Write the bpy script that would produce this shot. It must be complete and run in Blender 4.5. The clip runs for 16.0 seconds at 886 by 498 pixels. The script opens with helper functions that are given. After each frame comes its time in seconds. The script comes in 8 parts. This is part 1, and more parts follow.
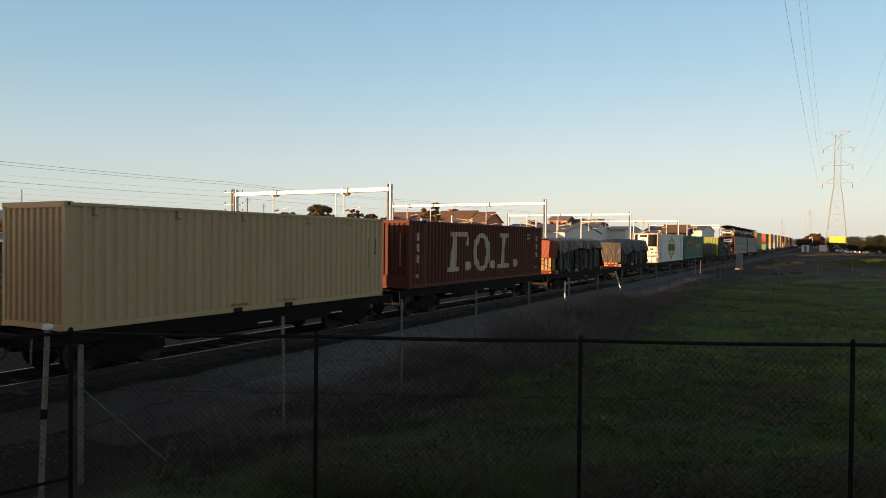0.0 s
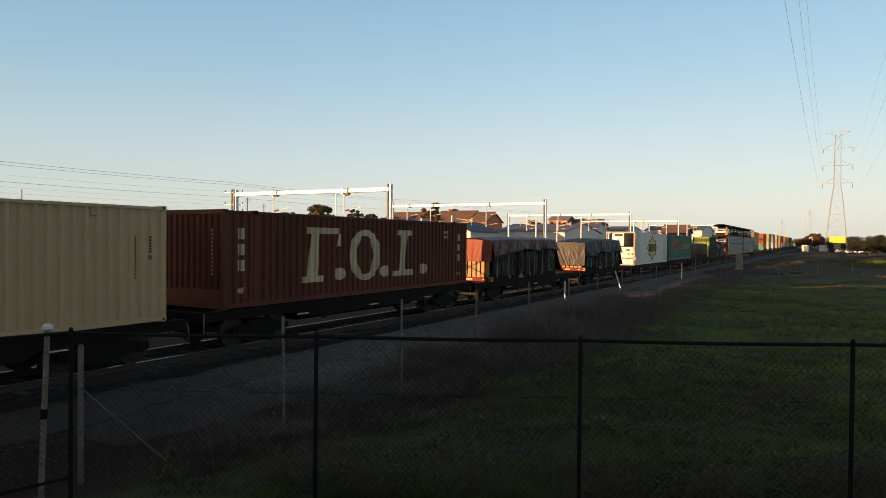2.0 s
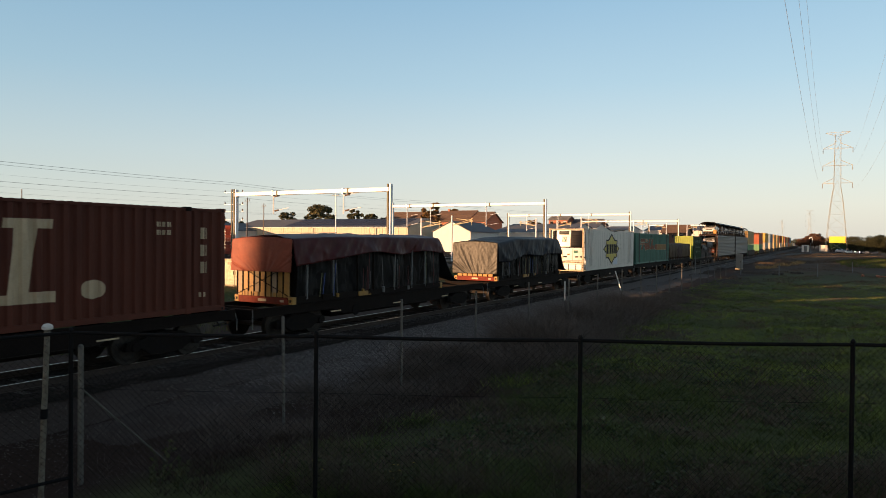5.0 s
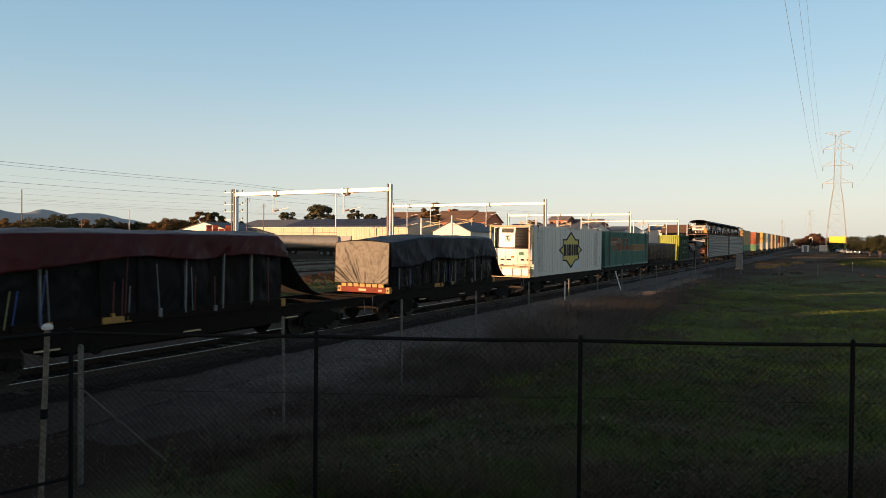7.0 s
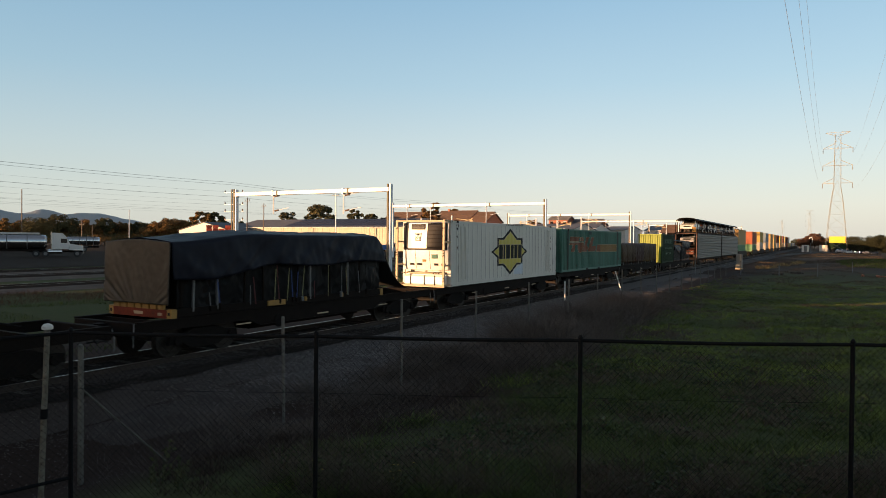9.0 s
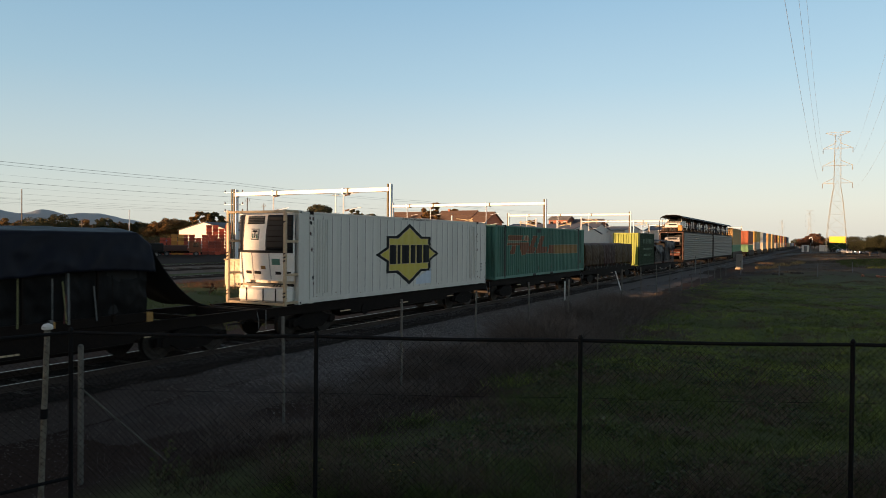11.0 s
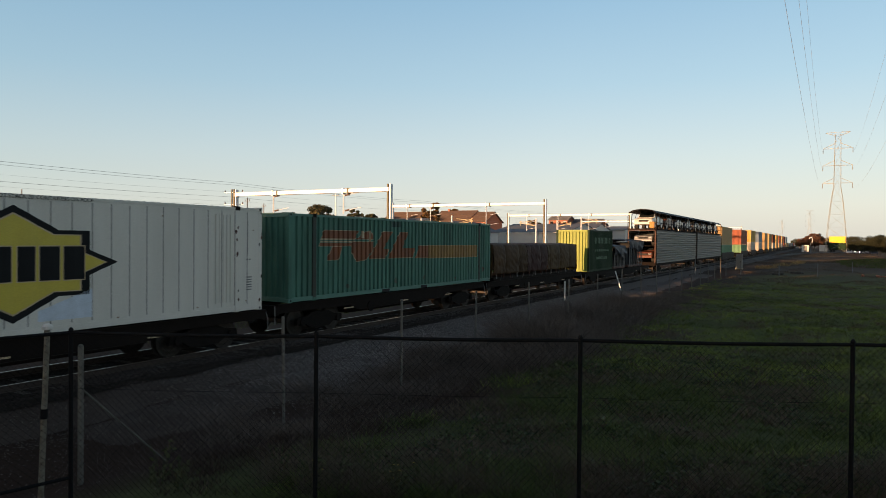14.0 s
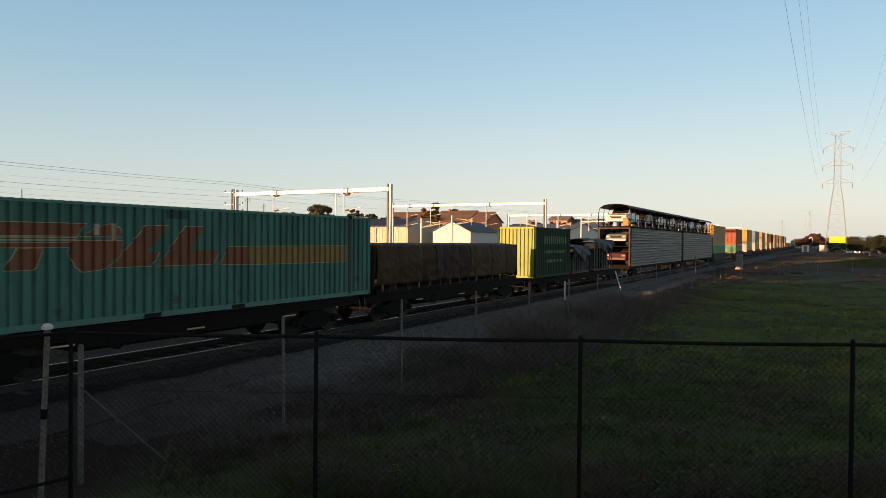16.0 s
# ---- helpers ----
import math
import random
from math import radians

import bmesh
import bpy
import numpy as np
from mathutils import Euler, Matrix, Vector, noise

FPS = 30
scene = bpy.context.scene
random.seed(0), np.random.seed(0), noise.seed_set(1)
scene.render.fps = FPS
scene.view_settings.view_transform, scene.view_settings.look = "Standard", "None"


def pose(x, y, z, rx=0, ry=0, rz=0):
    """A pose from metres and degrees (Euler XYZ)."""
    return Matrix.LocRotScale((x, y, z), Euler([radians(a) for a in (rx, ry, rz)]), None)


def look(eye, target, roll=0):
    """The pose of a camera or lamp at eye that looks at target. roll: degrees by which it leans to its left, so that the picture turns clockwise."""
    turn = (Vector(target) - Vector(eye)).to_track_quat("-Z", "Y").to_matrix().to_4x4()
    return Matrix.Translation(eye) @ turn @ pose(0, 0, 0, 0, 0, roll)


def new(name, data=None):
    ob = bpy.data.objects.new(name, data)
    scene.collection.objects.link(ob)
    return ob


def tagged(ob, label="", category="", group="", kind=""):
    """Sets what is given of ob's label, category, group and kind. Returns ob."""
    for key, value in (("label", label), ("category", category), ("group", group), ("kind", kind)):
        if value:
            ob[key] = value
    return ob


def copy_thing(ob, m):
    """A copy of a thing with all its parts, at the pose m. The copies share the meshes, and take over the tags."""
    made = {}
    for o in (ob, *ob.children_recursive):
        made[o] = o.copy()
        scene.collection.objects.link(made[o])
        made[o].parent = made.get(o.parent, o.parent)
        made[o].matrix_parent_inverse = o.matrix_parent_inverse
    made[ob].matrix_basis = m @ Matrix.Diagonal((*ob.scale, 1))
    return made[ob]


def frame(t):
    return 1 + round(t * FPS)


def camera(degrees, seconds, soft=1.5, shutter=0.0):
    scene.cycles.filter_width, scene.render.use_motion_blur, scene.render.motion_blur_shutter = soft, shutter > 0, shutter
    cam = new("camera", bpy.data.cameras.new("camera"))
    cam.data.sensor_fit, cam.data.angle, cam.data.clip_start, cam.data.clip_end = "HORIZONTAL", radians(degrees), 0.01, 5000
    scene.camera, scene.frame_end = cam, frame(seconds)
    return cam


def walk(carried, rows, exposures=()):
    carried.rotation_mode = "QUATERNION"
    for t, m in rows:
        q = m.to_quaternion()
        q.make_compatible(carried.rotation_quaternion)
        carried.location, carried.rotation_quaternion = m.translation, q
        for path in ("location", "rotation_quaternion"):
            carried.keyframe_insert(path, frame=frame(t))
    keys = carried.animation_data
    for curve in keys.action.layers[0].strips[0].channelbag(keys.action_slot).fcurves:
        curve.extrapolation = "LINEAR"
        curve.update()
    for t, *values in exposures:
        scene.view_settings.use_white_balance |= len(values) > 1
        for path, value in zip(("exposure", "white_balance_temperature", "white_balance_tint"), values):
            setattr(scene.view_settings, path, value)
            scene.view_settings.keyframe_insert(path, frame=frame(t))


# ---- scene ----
# The camera stands still on raised ground beside the railway.
EYE = (0.0, 0.0, 3.10)
cam = camera(66.17, 16.0, soft=0.7, shutter=0.25)
STAND = pose(*EYE, 90 - 0.752, 0, 29.12) @ pose(0, 0, 0, 0, 0, 0.521)
walk(cam, [(0.0, STAND), (16.0, STAND)], [(0.0, 1.5, 6500, 10), (16.0, 1.5, 6500, 10)])

# ---- light: a low evening sun from behind, over the left shoulder ----
SUN_AZ, SUN_EL = 36.5, 4.4
SUN_WAY = (math.sin(radians(SUN_AZ)), math.cos(radians(SUN_AZ)), -math.tan(radians(SUN_EL)))
world = bpy.data.worlds.new("evening_sky")
scene.world = world
world.use_nodes = True
wn = world.node_tree
sky = wn.nodes.new("ShaderNodeTexSky")
sky.sky_type, sky.sun_disc = "NISHITA", False
sky.sun_elevation, sky.sun_rotation = radians(SUN_EL), radians(180 + SUN_AZ)
sky.altitude, sky.air_density, sky.dust_density, sky.ozone_density = 50, 1.0, 1.5, 1.6
# clear evening air: a warm pale horizon that turns to blue overhead, all the way round
wc = wn.nodes.new("ShaderNodeTexCoord")
wx = wn.nodes.new("ShaderNodeSeparateXYZ")
wn.links.new(wc.outputs["Generated"], wx.inputs["Vector"])
air = wn.nodes.new("ShaderNodeValToRGB")
wn.links.new(wx.outputs["Z"], air.inputs["Fac"])
AIR = [(0.0, (0.77, 0.755, 0.68)), (0.05, (0.77, 0.785, 0.74)), (0.12, (0.65, 0.735, 0.76)), (0.22, (0.45, 0.63, 0.75)), (0.37, (0.275, 0.485, 0.68)), (0.6, (0.19, 0.225, 0.285)), (1.0, (0.118, 0.124, 0.145))]
while len(air.color_ramp.elements) < len(AIR):
    air.color_ramp.elements.new(0.5)
for e, (at_, col) in zip(air.color_ramp.elements, AIR):
    e.position, e.color = at_, (*(c * 2.36 for c in col), 1)
blend = wn.nodes.new("ShaderNodeMix")
blend.data_type = "RGBA"
blend.inputs["Factor"].default_value = 0.15
wn.links.new(air.outputs["Color"], blend.inputs["A"])
wn.links.new(sky.outputs["Color"], blend.inputs["B"])
# the air is a little brighter and warmer opposite the sun
dot_ = wn.nodes.new("ShaderNodeVectorMath")
dot_.operation = "DOT_PRODUCT"
dot_.inputs[1].default_value = (SUN_WAY[0], SUN_WAY[1], 0.0)
wn.links.new(wc.outputs["Generated"], dot_.inputs[0])
away = wn.nodes.new("ShaderNodeMapRange")
away.inputs["From Min"].default_value, away.inputs["From Max"].default_value = -0.2, 0.55
wn.links.new(dot_.outputs["Value"], away.inputs["Value"])
tone = wn.nodes.new("ShaderNodeMix")
tone.data_type = "RGBA"
tone.inputs["A"].default_value, tone.inputs["B"].default_value = (0.84, 0.89, 0.91, 1), (1.03, 1.03, 1.03, 1)
wn.links.new(away.outputs["Result"], tone.inputs["Factor"])
shade_ = wn.nodes.new("ShaderNodeMix")
shade_.data_type, shade_.blend_type = "RGBA", "MULTIPLY"
shade_.inputs["Factor"].default_value = 1.0
wn.links.new(blend.outputs["Result"], shade_.inputs["A"])
wn.links.new(tone.outputs["Result"], shade_.inputs["B"])
# the warm glow low in the sky round the setting sun, and the faint pink opposite it


def sky_mask(sock, lo, hi):
    r = wn.nodes.new("ShaderNodeMapRange")
    r.interpolation_type = "SMOOTHSTEP"
    r.inputs["From Min"].default_value, r.inputs["From Max"].default_value = lo, hi
    wn.links.new(sock, r.inputs["Value"])
    return r.outputs["Result"]


def sky_mix(kind, fac, base, colour):
    k = wn.nodes.new("ShaderNodeMix")
    k.data_type, k.blend_type = "RGBA", kind
    wn.links.new(fac, k.inputs["Factor"])
    wn.links.new(base, k.inputs["A"])
    k.inputs["B"].default_value = (*colour, 1)
    return k.outputs["Result"]


def sky_times(a, b):
    k = wn.nodes.new("ShaderNodeMath")
    k.operation = "MULTIPLY"
    wn.links.new(a, k.inputs[0])
    wn.links.new(b, k.inputs[1])
    return k.outputs["Value"]


low_sky = sky_mask(wx.outputs["Z"], 0.42, 0.02)
sunset = sky_times(sky_mask(dot_.outputs["Value"], -0.35, -0.97), low_sky)
glow_sky = sky_mix("ADD", sunset, shade_.outputs["Result"], (4.4, 2.2, 0.9))
rose = sky_mask(wx.outputs["X"], 0.25, 0.95)
glow_sky = sky_mix("MULTIPLY", rose, glow_sky, (1.04, 0.99, 0.94))
wn.links.new(glow_sky, wn.nodes["Background"].inputs["Color"])
wn.nodes["Background"].inputs["Strength"].default_value = 0.15
sun = new("sun", bpy.data.lights.new("sun", "SUN"))
sun.data.energy, sun.data.angle, sun.data.color = 4.0, radians(0.5), (1.0, 0.57, 0.29)
sun.matrix_world = look((-60, -80, 40), (-60 + SUN_WAY[0], -80 + SUN_WAY[1], 40 + SUN_WAY[2]))


# ---- mesh helpers ----
def part(name, bm, material, parent=None, label="", smooth=False):
    me = bpy.data.meshes.new(name)
    if isinstance(bm, bmesh.types.BMesh):
        bm.normal_update()
        bm.to_mesh(me)
        bm.free()
    else:
        me.from_pydata(bm[0], [], bm[1])
    me.materials.append(material)
    if smooth:
        me.polygons.foreach_set("use_smooth", [True] * len(me.polygons))
    ob = new(name, me)
    if parent is not None:
        ob.parent = parent
    return tagged(ob, label)


def again(ob, m, parent=None):
    """Another object on the same mesh."""
    o = new(ob.name.split(".")[0], ob.data)
    o.parent = parent if parent is not None else ob.parent
    o.matrix_basis = m
    if "label" in ob:
        o["label"] = ob["label"]
    return o


def thing(name, label, category, m=None, group="", kind=""):
    ob = tagged(new(name), label, category, group, kind)
    ob.empty_display_size = 0.3
    if m is not None:
        ob.matrix_basis = m
    return ob


def box(bm, x0, x1, y0, y1, z0, z1, m=None):
    vs = [bm.verts.new(Vector(p) if m is None else m @ Vector(p)) for p in (
        (x0, y0, z0), (x1, y0, z0), (x1, y1, z0), (x0, y1, z0), (x0, y0, z1), (x1, y0, z1), (x1, y1, z1), (x0, y1, z1))]
    for f in ((3, 2, 1, 0), (4, 5, 6, 7), (0, 1, 5, 4), (1, 2, 6, 5), (2, 3, 7, 6), (3, 0, 4, 7)):
        bm.faces.new([vs[i] for i in f])
    return bm


def bbox(x0, x1, y0, y1, z0, z1, b=0.01):
    """One box with bevelled edges."""
    bm = box(bmesh.new(), x0, x1, y0, y1, z0, z1)
    bmesh.ops.bevel(bm, geom=bm.edges[:], offset=b, segments=1, affect="EDGES")
    return bm


def rod(bm, p, q, r, n=6, r2=None, cap=True):
    p, q = Vector(p), Vector(q)
    d = (q - p).normalized()
    a = d.orthogonal().normalized()
    b = d.cross(a)
    r2 = r if r2 is None else r2
    rings = []
    for c, k in ((p, r), (q, r2)):
        rings.append([bm.verts.new(c + (a * math.cos(i * math.tau / n) + b * math.sin(i * math.tau / n)) * k) for i in range(n)])
    for i in range(n):
        j = (i + 1) % n
        bm.faces.new((rings[0][i], rings[0][j], rings[1][j], rings[1][i]))
    if cap:
        bm.faces.new(rings[0][::-1])
        bm.faces.new(rings[1])
    return bm


def pipe(bm, pts, r, n=6):
    """A round bar along a line of points."""
    pts = [Vector(p) for p in pts]
    rings = []
    for i, p in enumerate(pts):
        d = (pts[min(i + 1, len(pts) - 1)] - pts[max(i - 1, 0)]).normalized()
        ref = Vector((0, 0, 1)) if abs(d.z) < 0.95 else Vector((1, 0, 0))
        a = d.cross(ref).normalized()
        b = d.cross(a)
        rings.append([bm.verts.new(p + (a * math.cos(k * math.tau / n) + b * math.sin(k * math.tau / n)) * r) for k in range(n)])
    for u, v in zip(rings, rings[1:]):
        for i in range(n):
            j = (i + 1) % n
            bm.faces.new((u[i], u[j], v[j], v[i]))
    bm.faces.new(rings[0][::-1])
    bm.faces.new(rings[-1])
    return bm


def slab(bm, pts, lift, m=None):
    """A flat outline of (x, y, z) points made thick along the vector lift."""
    lift = Vector(lift)
    lo = [bm.verts.new(Vector(p) if m is None else m @ Vector(p)) for p in pts]
    hi = [bm.verts.new((Vector(p) + lift) if m is None else m @ (Vector(p) + lift)) for p in pts]
    bm.faces.new(lo[::-1])
    bm.faces.new(hi)
    n = len(pts)
    for i in range(n):
        j = (i + 1) % n
        bm.faces.new((lo[i], lo[j], hi[j], hi[i]))
    bmesh.ops.recalc_face_normals(bm, faces=bm.faces[:])
    return bm


def grid(fn, nu, nv):
    """A sheet of nu by nv cells; fn(u, v) with u, v from 0 to 1 gives a point."""
    vs = [fn(i / nu, j / nv) for j in range(nv + 1) for i in range(nu + 1)]
    fs = [(j * (nu + 1) + i, j * (nu + 1) + i + 1, (j + 1) * (nu + 1) + i + 1, (j + 1) * (nu + 1) + i) for j in range(nv) for i in range(nu)]
    return vs, fs


def words(body, size, x, y, z):
    """Flat lettering on a side that faces +x, read along +y, as a thin mesh."""
    cu = bpy.data.curves.new("words", "FONT")
    cu.body, cu.size, cu.extrude = body, size, 0.001
    ob = bpy.data.objects.new("words", cu)
    me = bpy.data.meshes.new_from_object(ob)
    bpy.data.objects.remove(ob)
    bm = bmesh.new()
    bm.from_mesh(me)
    for v in bm.verts:
        v.co = Vector((x + v.co.z, y + v.co.x, z + v.co.y))
    return bm


def nz(x, y, z=0.0):
    return noise.noise(Vector((x, y, z)))


# ---- materials ----
def mat(name, base, rough=0.6, metal=0.0, second=None, scale=3.0, amount=0.5, fine=None, bump=0.0, bump_scale=40.0, spec=0.5, vary=0.0, stretch=(1, 1, 1)):
    """Two scales of variation: broad stains towards a second colour, and fine grain."""
    m = bpy.data.materials.new(name)
    m.use_nodes = True
    t = m.node_tree
    n, l = t.nodes, t.links
    bs = n["Principled BSDF"]
    bs.inputs["Roughness"].default_value, bs.inputs["Metallic"].default_value = rough, metal
    bs.inputs["Specular IOR Level"].default_value = spec
    second = second or tuple(c * 0.65 for c in base)
    co = n.new("ShaderNodeTexCoord")
    mp = n.new("ShaderNodeMapping")
    mp.inputs["Scale"].default_value = stretch
    l.new(co.outputs["Object"], mp.inputs["Vector"])
    a = n.new("ShaderNodeTexNoise")
    a.inputs["Scale"].default_value, a.inputs["Detail"].default_value, a.inputs["Roughness"].default_value = scale, 6, 0.65
    l.new(mp.outputs["Vector"], a.inputs["Vector"])
    ra = n.new("ShaderNodeMapRange")
    ra.inputs["From Min"].default_value, ra.inputs["From Max"].default_value = 0.35, 0.7
    ra.inputs["To Max"].default_value = amount
    l.new(a.outputs["Fac"], ra.inputs["Value"])
    mx = n.new("ShaderNodeMix")
    mx.data_type = "RGBA"
    mx.inputs["A"].default_value, mx.inputs["B"].default_value = (*base, 1), (*second, 1)
    l.new(ra.outputs["Result"], mx.inputs["Factor"])
    b = n.new("ShaderNodeTexNoise")
    b.inputs["Scale"].default_value, b.inputs["Detail"].default_value = bump_scale, 4
    l.new(co.outputs["Object"], b.inputs["Vector"])
    rb = n.new("ShaderNodeMapRange")
    rb.inputs["To Min"].default_value, rb.inputs["To Max"].default_value = 0.8, 1.2
    l.new(b.outputs["Fac"], rb.inputs["Value"])
    hs = n.new("ShaderNodeHueSaturation")
    l.new(mx.outputs["Result"], hs.inputs["Color"])
    last = rb.outputs["Result"]
    if vary:
        oi = n.new("ShaderNodeObjectInfo")
        rv = n.new("ShaderNodeMapRange")
        rv.inputs["To Min"].default_value, rv.inputs["To Max"].default_value = 1 - vary, 1 + vary
        l.new(oi.outputs["Random"], rv.inputs["Value"])
        mu = n.new("ShaderNodeMath")
        mu.operation = "MULTIPLY"
        l.new(last, mu.inputs[0])
        l.new(rv.outputs["Result"], mu.inputs[1])
        last = mu.outputs["Value"]
    l.new(last, hs.inputs["Value"])
    l.new(hs.outputs["Color"], bs.inputs["Base Color"])
    if bump:
        bp = n.new("ShaderNodeBump")
        bp.inputs["Strength"].default_value, bp.inputs["Distance"].default_value = bump, 0.02
        l.new(b.outputs["Fac"], bp.inputs["Height"])
        l.new(bp.outputs["Normal"], bs.inputs["Normal"])
    return m


def island(name, lo, hi, rough=0.8, spec=0.2, sub=0.0):
    """Leaves, blades and stones: each island of the mesh takes its own tone between two colours."""
    m = bpy.data.materials.new(name)
    m.use_nodes = True
    t = m.node_tree
    bs = t.nodes["Principled BSDF"]
    bs.inputs["Roughness"].default_value, bs.inputs["Specular IOR Level"].default_value = rough, spec
    g = t.nodes.new("ShaderNodeNewGeometry")
    mx = t.nodes.new("ShaderNodeMix")
    mx.data_type = "RGBA"
    mx.inputs["A"].default_value, mx.inputs["B"].default_value = (*lo, 1), (*hi, 1)
    t.links.new(g.outputs["Random Per Island"], mx.inputs["Factor"])
    t.links.new(mx.outputs["Result"], bs.inputs["Base Color"])
    return m


def glow(name, colour, strength):
    m = bpy.data.materials.new(name)
    m.use_nodes = True
    bs = m.node_tree.nodes["Principled BSDF"]
    bs.inputs["Base Color"].default_value = (*colour, 1)
    bs.inputs["Emission Color"].default_value, bs.inputs["Emission Strength"].default_value = (*colour, 1), strength
    return m


M = {}
M["cream"] = mat("cream_paint", (0.41, 0.28, 0.142), 0.5, second=(0.31, 0.207, 0.10), scale=0.8, amount=0.6, stretch=(1, 1, 0.25))
M["maroon"] = mat("maroon_paint", (0.098, 0.0255, 0.0135), 0.7, second=(0.060, 0.0165, 0.0100), spec=0.25, scale=1.2, amount=0.8, stretch=(1, 1, 0.3))
M["letter"] = mat("aged_white_paint", (0.50, 0.385, 0.245), 0.6, second=(0.26, 0.185, 0.115), scale=2.2, amount=0.7, stretch=(1, 1, 0.4))
M["white"] = mat("white_container_paint", (0.60, 0.57, 0.51), 0.45, second=(0.44, 0.415, 0.365), scale=0.7, amount=0.5, stretch=(1, 1, 0.25))
M["teal"] = mat("teal_paint", (0.073, 0.183, 0.138), 0.65, spec=0.2, second=(0.034, 0.074, 0.055), scale=1.1, amount=0.85, stretch=(1, 3.0, 0.28))
M["teal_light"] = mat("faded_teal_paint", (0.070, 0.180, 0.138), 0.6, second=(0.052, 0.125, 0.096), scale=2.0, amount=0.6)
M["orange"] = mat("faded_orange_paint", (0.205, 0.062, 0.017), 0.65, second=(0.105, 0.042, 0.022), scale=2.0, amount=0.7)
M["amber"] = mat("faded_amber_paint", (0.25, 0.135, 0.028), 0.6, second=(0.16, 0.085, 0.026), scale=2.0, amount=0.7)
M["logo"] = mat("yellow_logo_paint", (0.50, 0.40, 0.04), 0.45, second=(0.40, 0.32, 0.045), scale=1.5)
M["ink"] = mat("black_marking_paint", (0.010, 0.011, 0.012), 0.6, spec=0.12)
M["lime"] = mat("lime_green_paint", (0.235, 0.285, 0.035), 0.55, second=(0.15, 0.19, 0.03), scale=1.5)
M["green"] = mat("green_container_paint", (0.011, 0.031, 0.011), 0.65, second=(0.007, 0.021, 0.009), scale=1.2, spec=0.2)
M["steel"] = mat("dark_wagon_steel", (0.0085, 0.006, 0.0048), 0.85, 0.0, second=(0.012, 0.008, 0.006), scale=3.0, amount=0.8, bump=0.2, spec=0.12)
M["bogie"] = mat("grimy_bogie_iron", (0.006, 0.005, 0.0045), 0.85, 0.0, second=(0.012, 0.008, 0.006), scale=6.0, amount=0.8, bump=0.3, spec=0.12)
M["wheel"] = mat("worn_wheel_steel", (0.02, 0.016, 0.013), 0.6, 0.4, second=(0.03, 0.022, 0.016), scale=8.0)
M["rail"] = mat("polished_rail_head", (0.42, 0.38, 0.35), 0.3, 1.0, second=(0.30, 0.24, 0.2), scale=5.0)
M["railweb"] = mat("rusty_rail_side", (0.04, 0.026, 0.02), 0.85, 0.0, second=(0.025, 0.018, 0.015), scale=8.0)
M["concrete"] = mat("weathered_concrete", (0.065, 0.055, 0.047), 0.9, second=(0.035, 0.029, 0.025), scale=4.0, bump=0.3)
M["galv"] = mat("galvanised_steel", (0.17, 0.17, 0.165), 0.6, 0.2, second=(0.10, 0.098, 0.092), scale=7.0, amount=0.7)
M["gantry"] = mat("galvanised_gantry_steel", (0.68, 0.71, 0.75), 0.5, 0.1, second=(0.5, 0.51, 0.52), scale=1.2, amount=0.5)
M["blackpvc"] = mat("black_coated_steel", (0.006, 0.006, 0.0065), 0.8, second=(0.010, 0.009, 0.009), scale=12.0, spec=0.12)
M["lattice"] = mat("weathered_tower_steel", (0.30, 0.29, 0.23), 0.7, 0.1, second=(0.2, 0.19, 0.15))
M["line"] = mat("pale_line_wire", (0.36, 0.36, 0.36), 0.6, 0.1)
M["wire"] = mat("dark_line_wire", (0.22, 0.22, 0.22), 0.6, 0.1)
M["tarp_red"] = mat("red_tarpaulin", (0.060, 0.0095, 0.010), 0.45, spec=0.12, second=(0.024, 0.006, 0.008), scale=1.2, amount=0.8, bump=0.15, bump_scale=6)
M["tarp_blue"] = mat("dark_blue_tarpaulin", (0.0085, 0.0095, 0.016), 0.5, spec=0.10, second=(0.0065, 0.0072, 0.012), scale=2.0, amount=0.6, bump=0.15, bump_scale=6)
M["tarp_grey"] = mat("dark_grey_tarpaulin", (0.034, 0.031, 0.025), 0.45, spec=0.22, second=(0.020, 0.018, 0.0145), scale=1.2, amount=0.8, bump=0.12, bump_scale=10)
M["tarp_brown"] = mat("brown_tarpaulin", (0.066, 0.039, 0.020), 0.6, second=(0.026, 0.016, 0.010), scale=0.9, amount=0.9, bump=0.45, bump_scale=6, spec=0.06)
M["tarp_plum"] = mat("plum_brown_tarpaulin", (0.052, 0.027, 0.024), 0.6, second=(0.024, 0.013, 0.012), scale=1.0, amount=0.9, bump=0.45, bump_scale=6, spec=0.06)
M["tarp_tan"] = mat("tan_brown_tarpaulin", (0.080, 0.050, 0.023), 0.6, second=(0.032, 0.020, 0.011), scale=0.9, amount=0.9, bump=0.45, bump_scale=6, spec=0.06)
M["tarp_black"] = mat("black_load_cloth", (0.010, 0.0105, 0.011), 0.95, second=(0.018, 0.017, 0.016), scale=2.0)
M["plastic"] = mat("black_wrapping_plastic", (0.006, 0.006, 0.0065), 0.5, second=(0.010, 0.0095, 0.009), scale=3.0, bump=0.5, bump_scale=9, spec=0.08)
# brighter copy of the red sheet: sunlight on the end is in its colour
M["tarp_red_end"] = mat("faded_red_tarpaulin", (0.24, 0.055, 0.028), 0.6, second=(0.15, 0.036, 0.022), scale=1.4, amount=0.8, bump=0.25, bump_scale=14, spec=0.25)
M["olive"] = mat("weathered_olive_steel", (0.13, 0.115, 0.075), 0.7, second=(0.08, 0.07, 0.05))
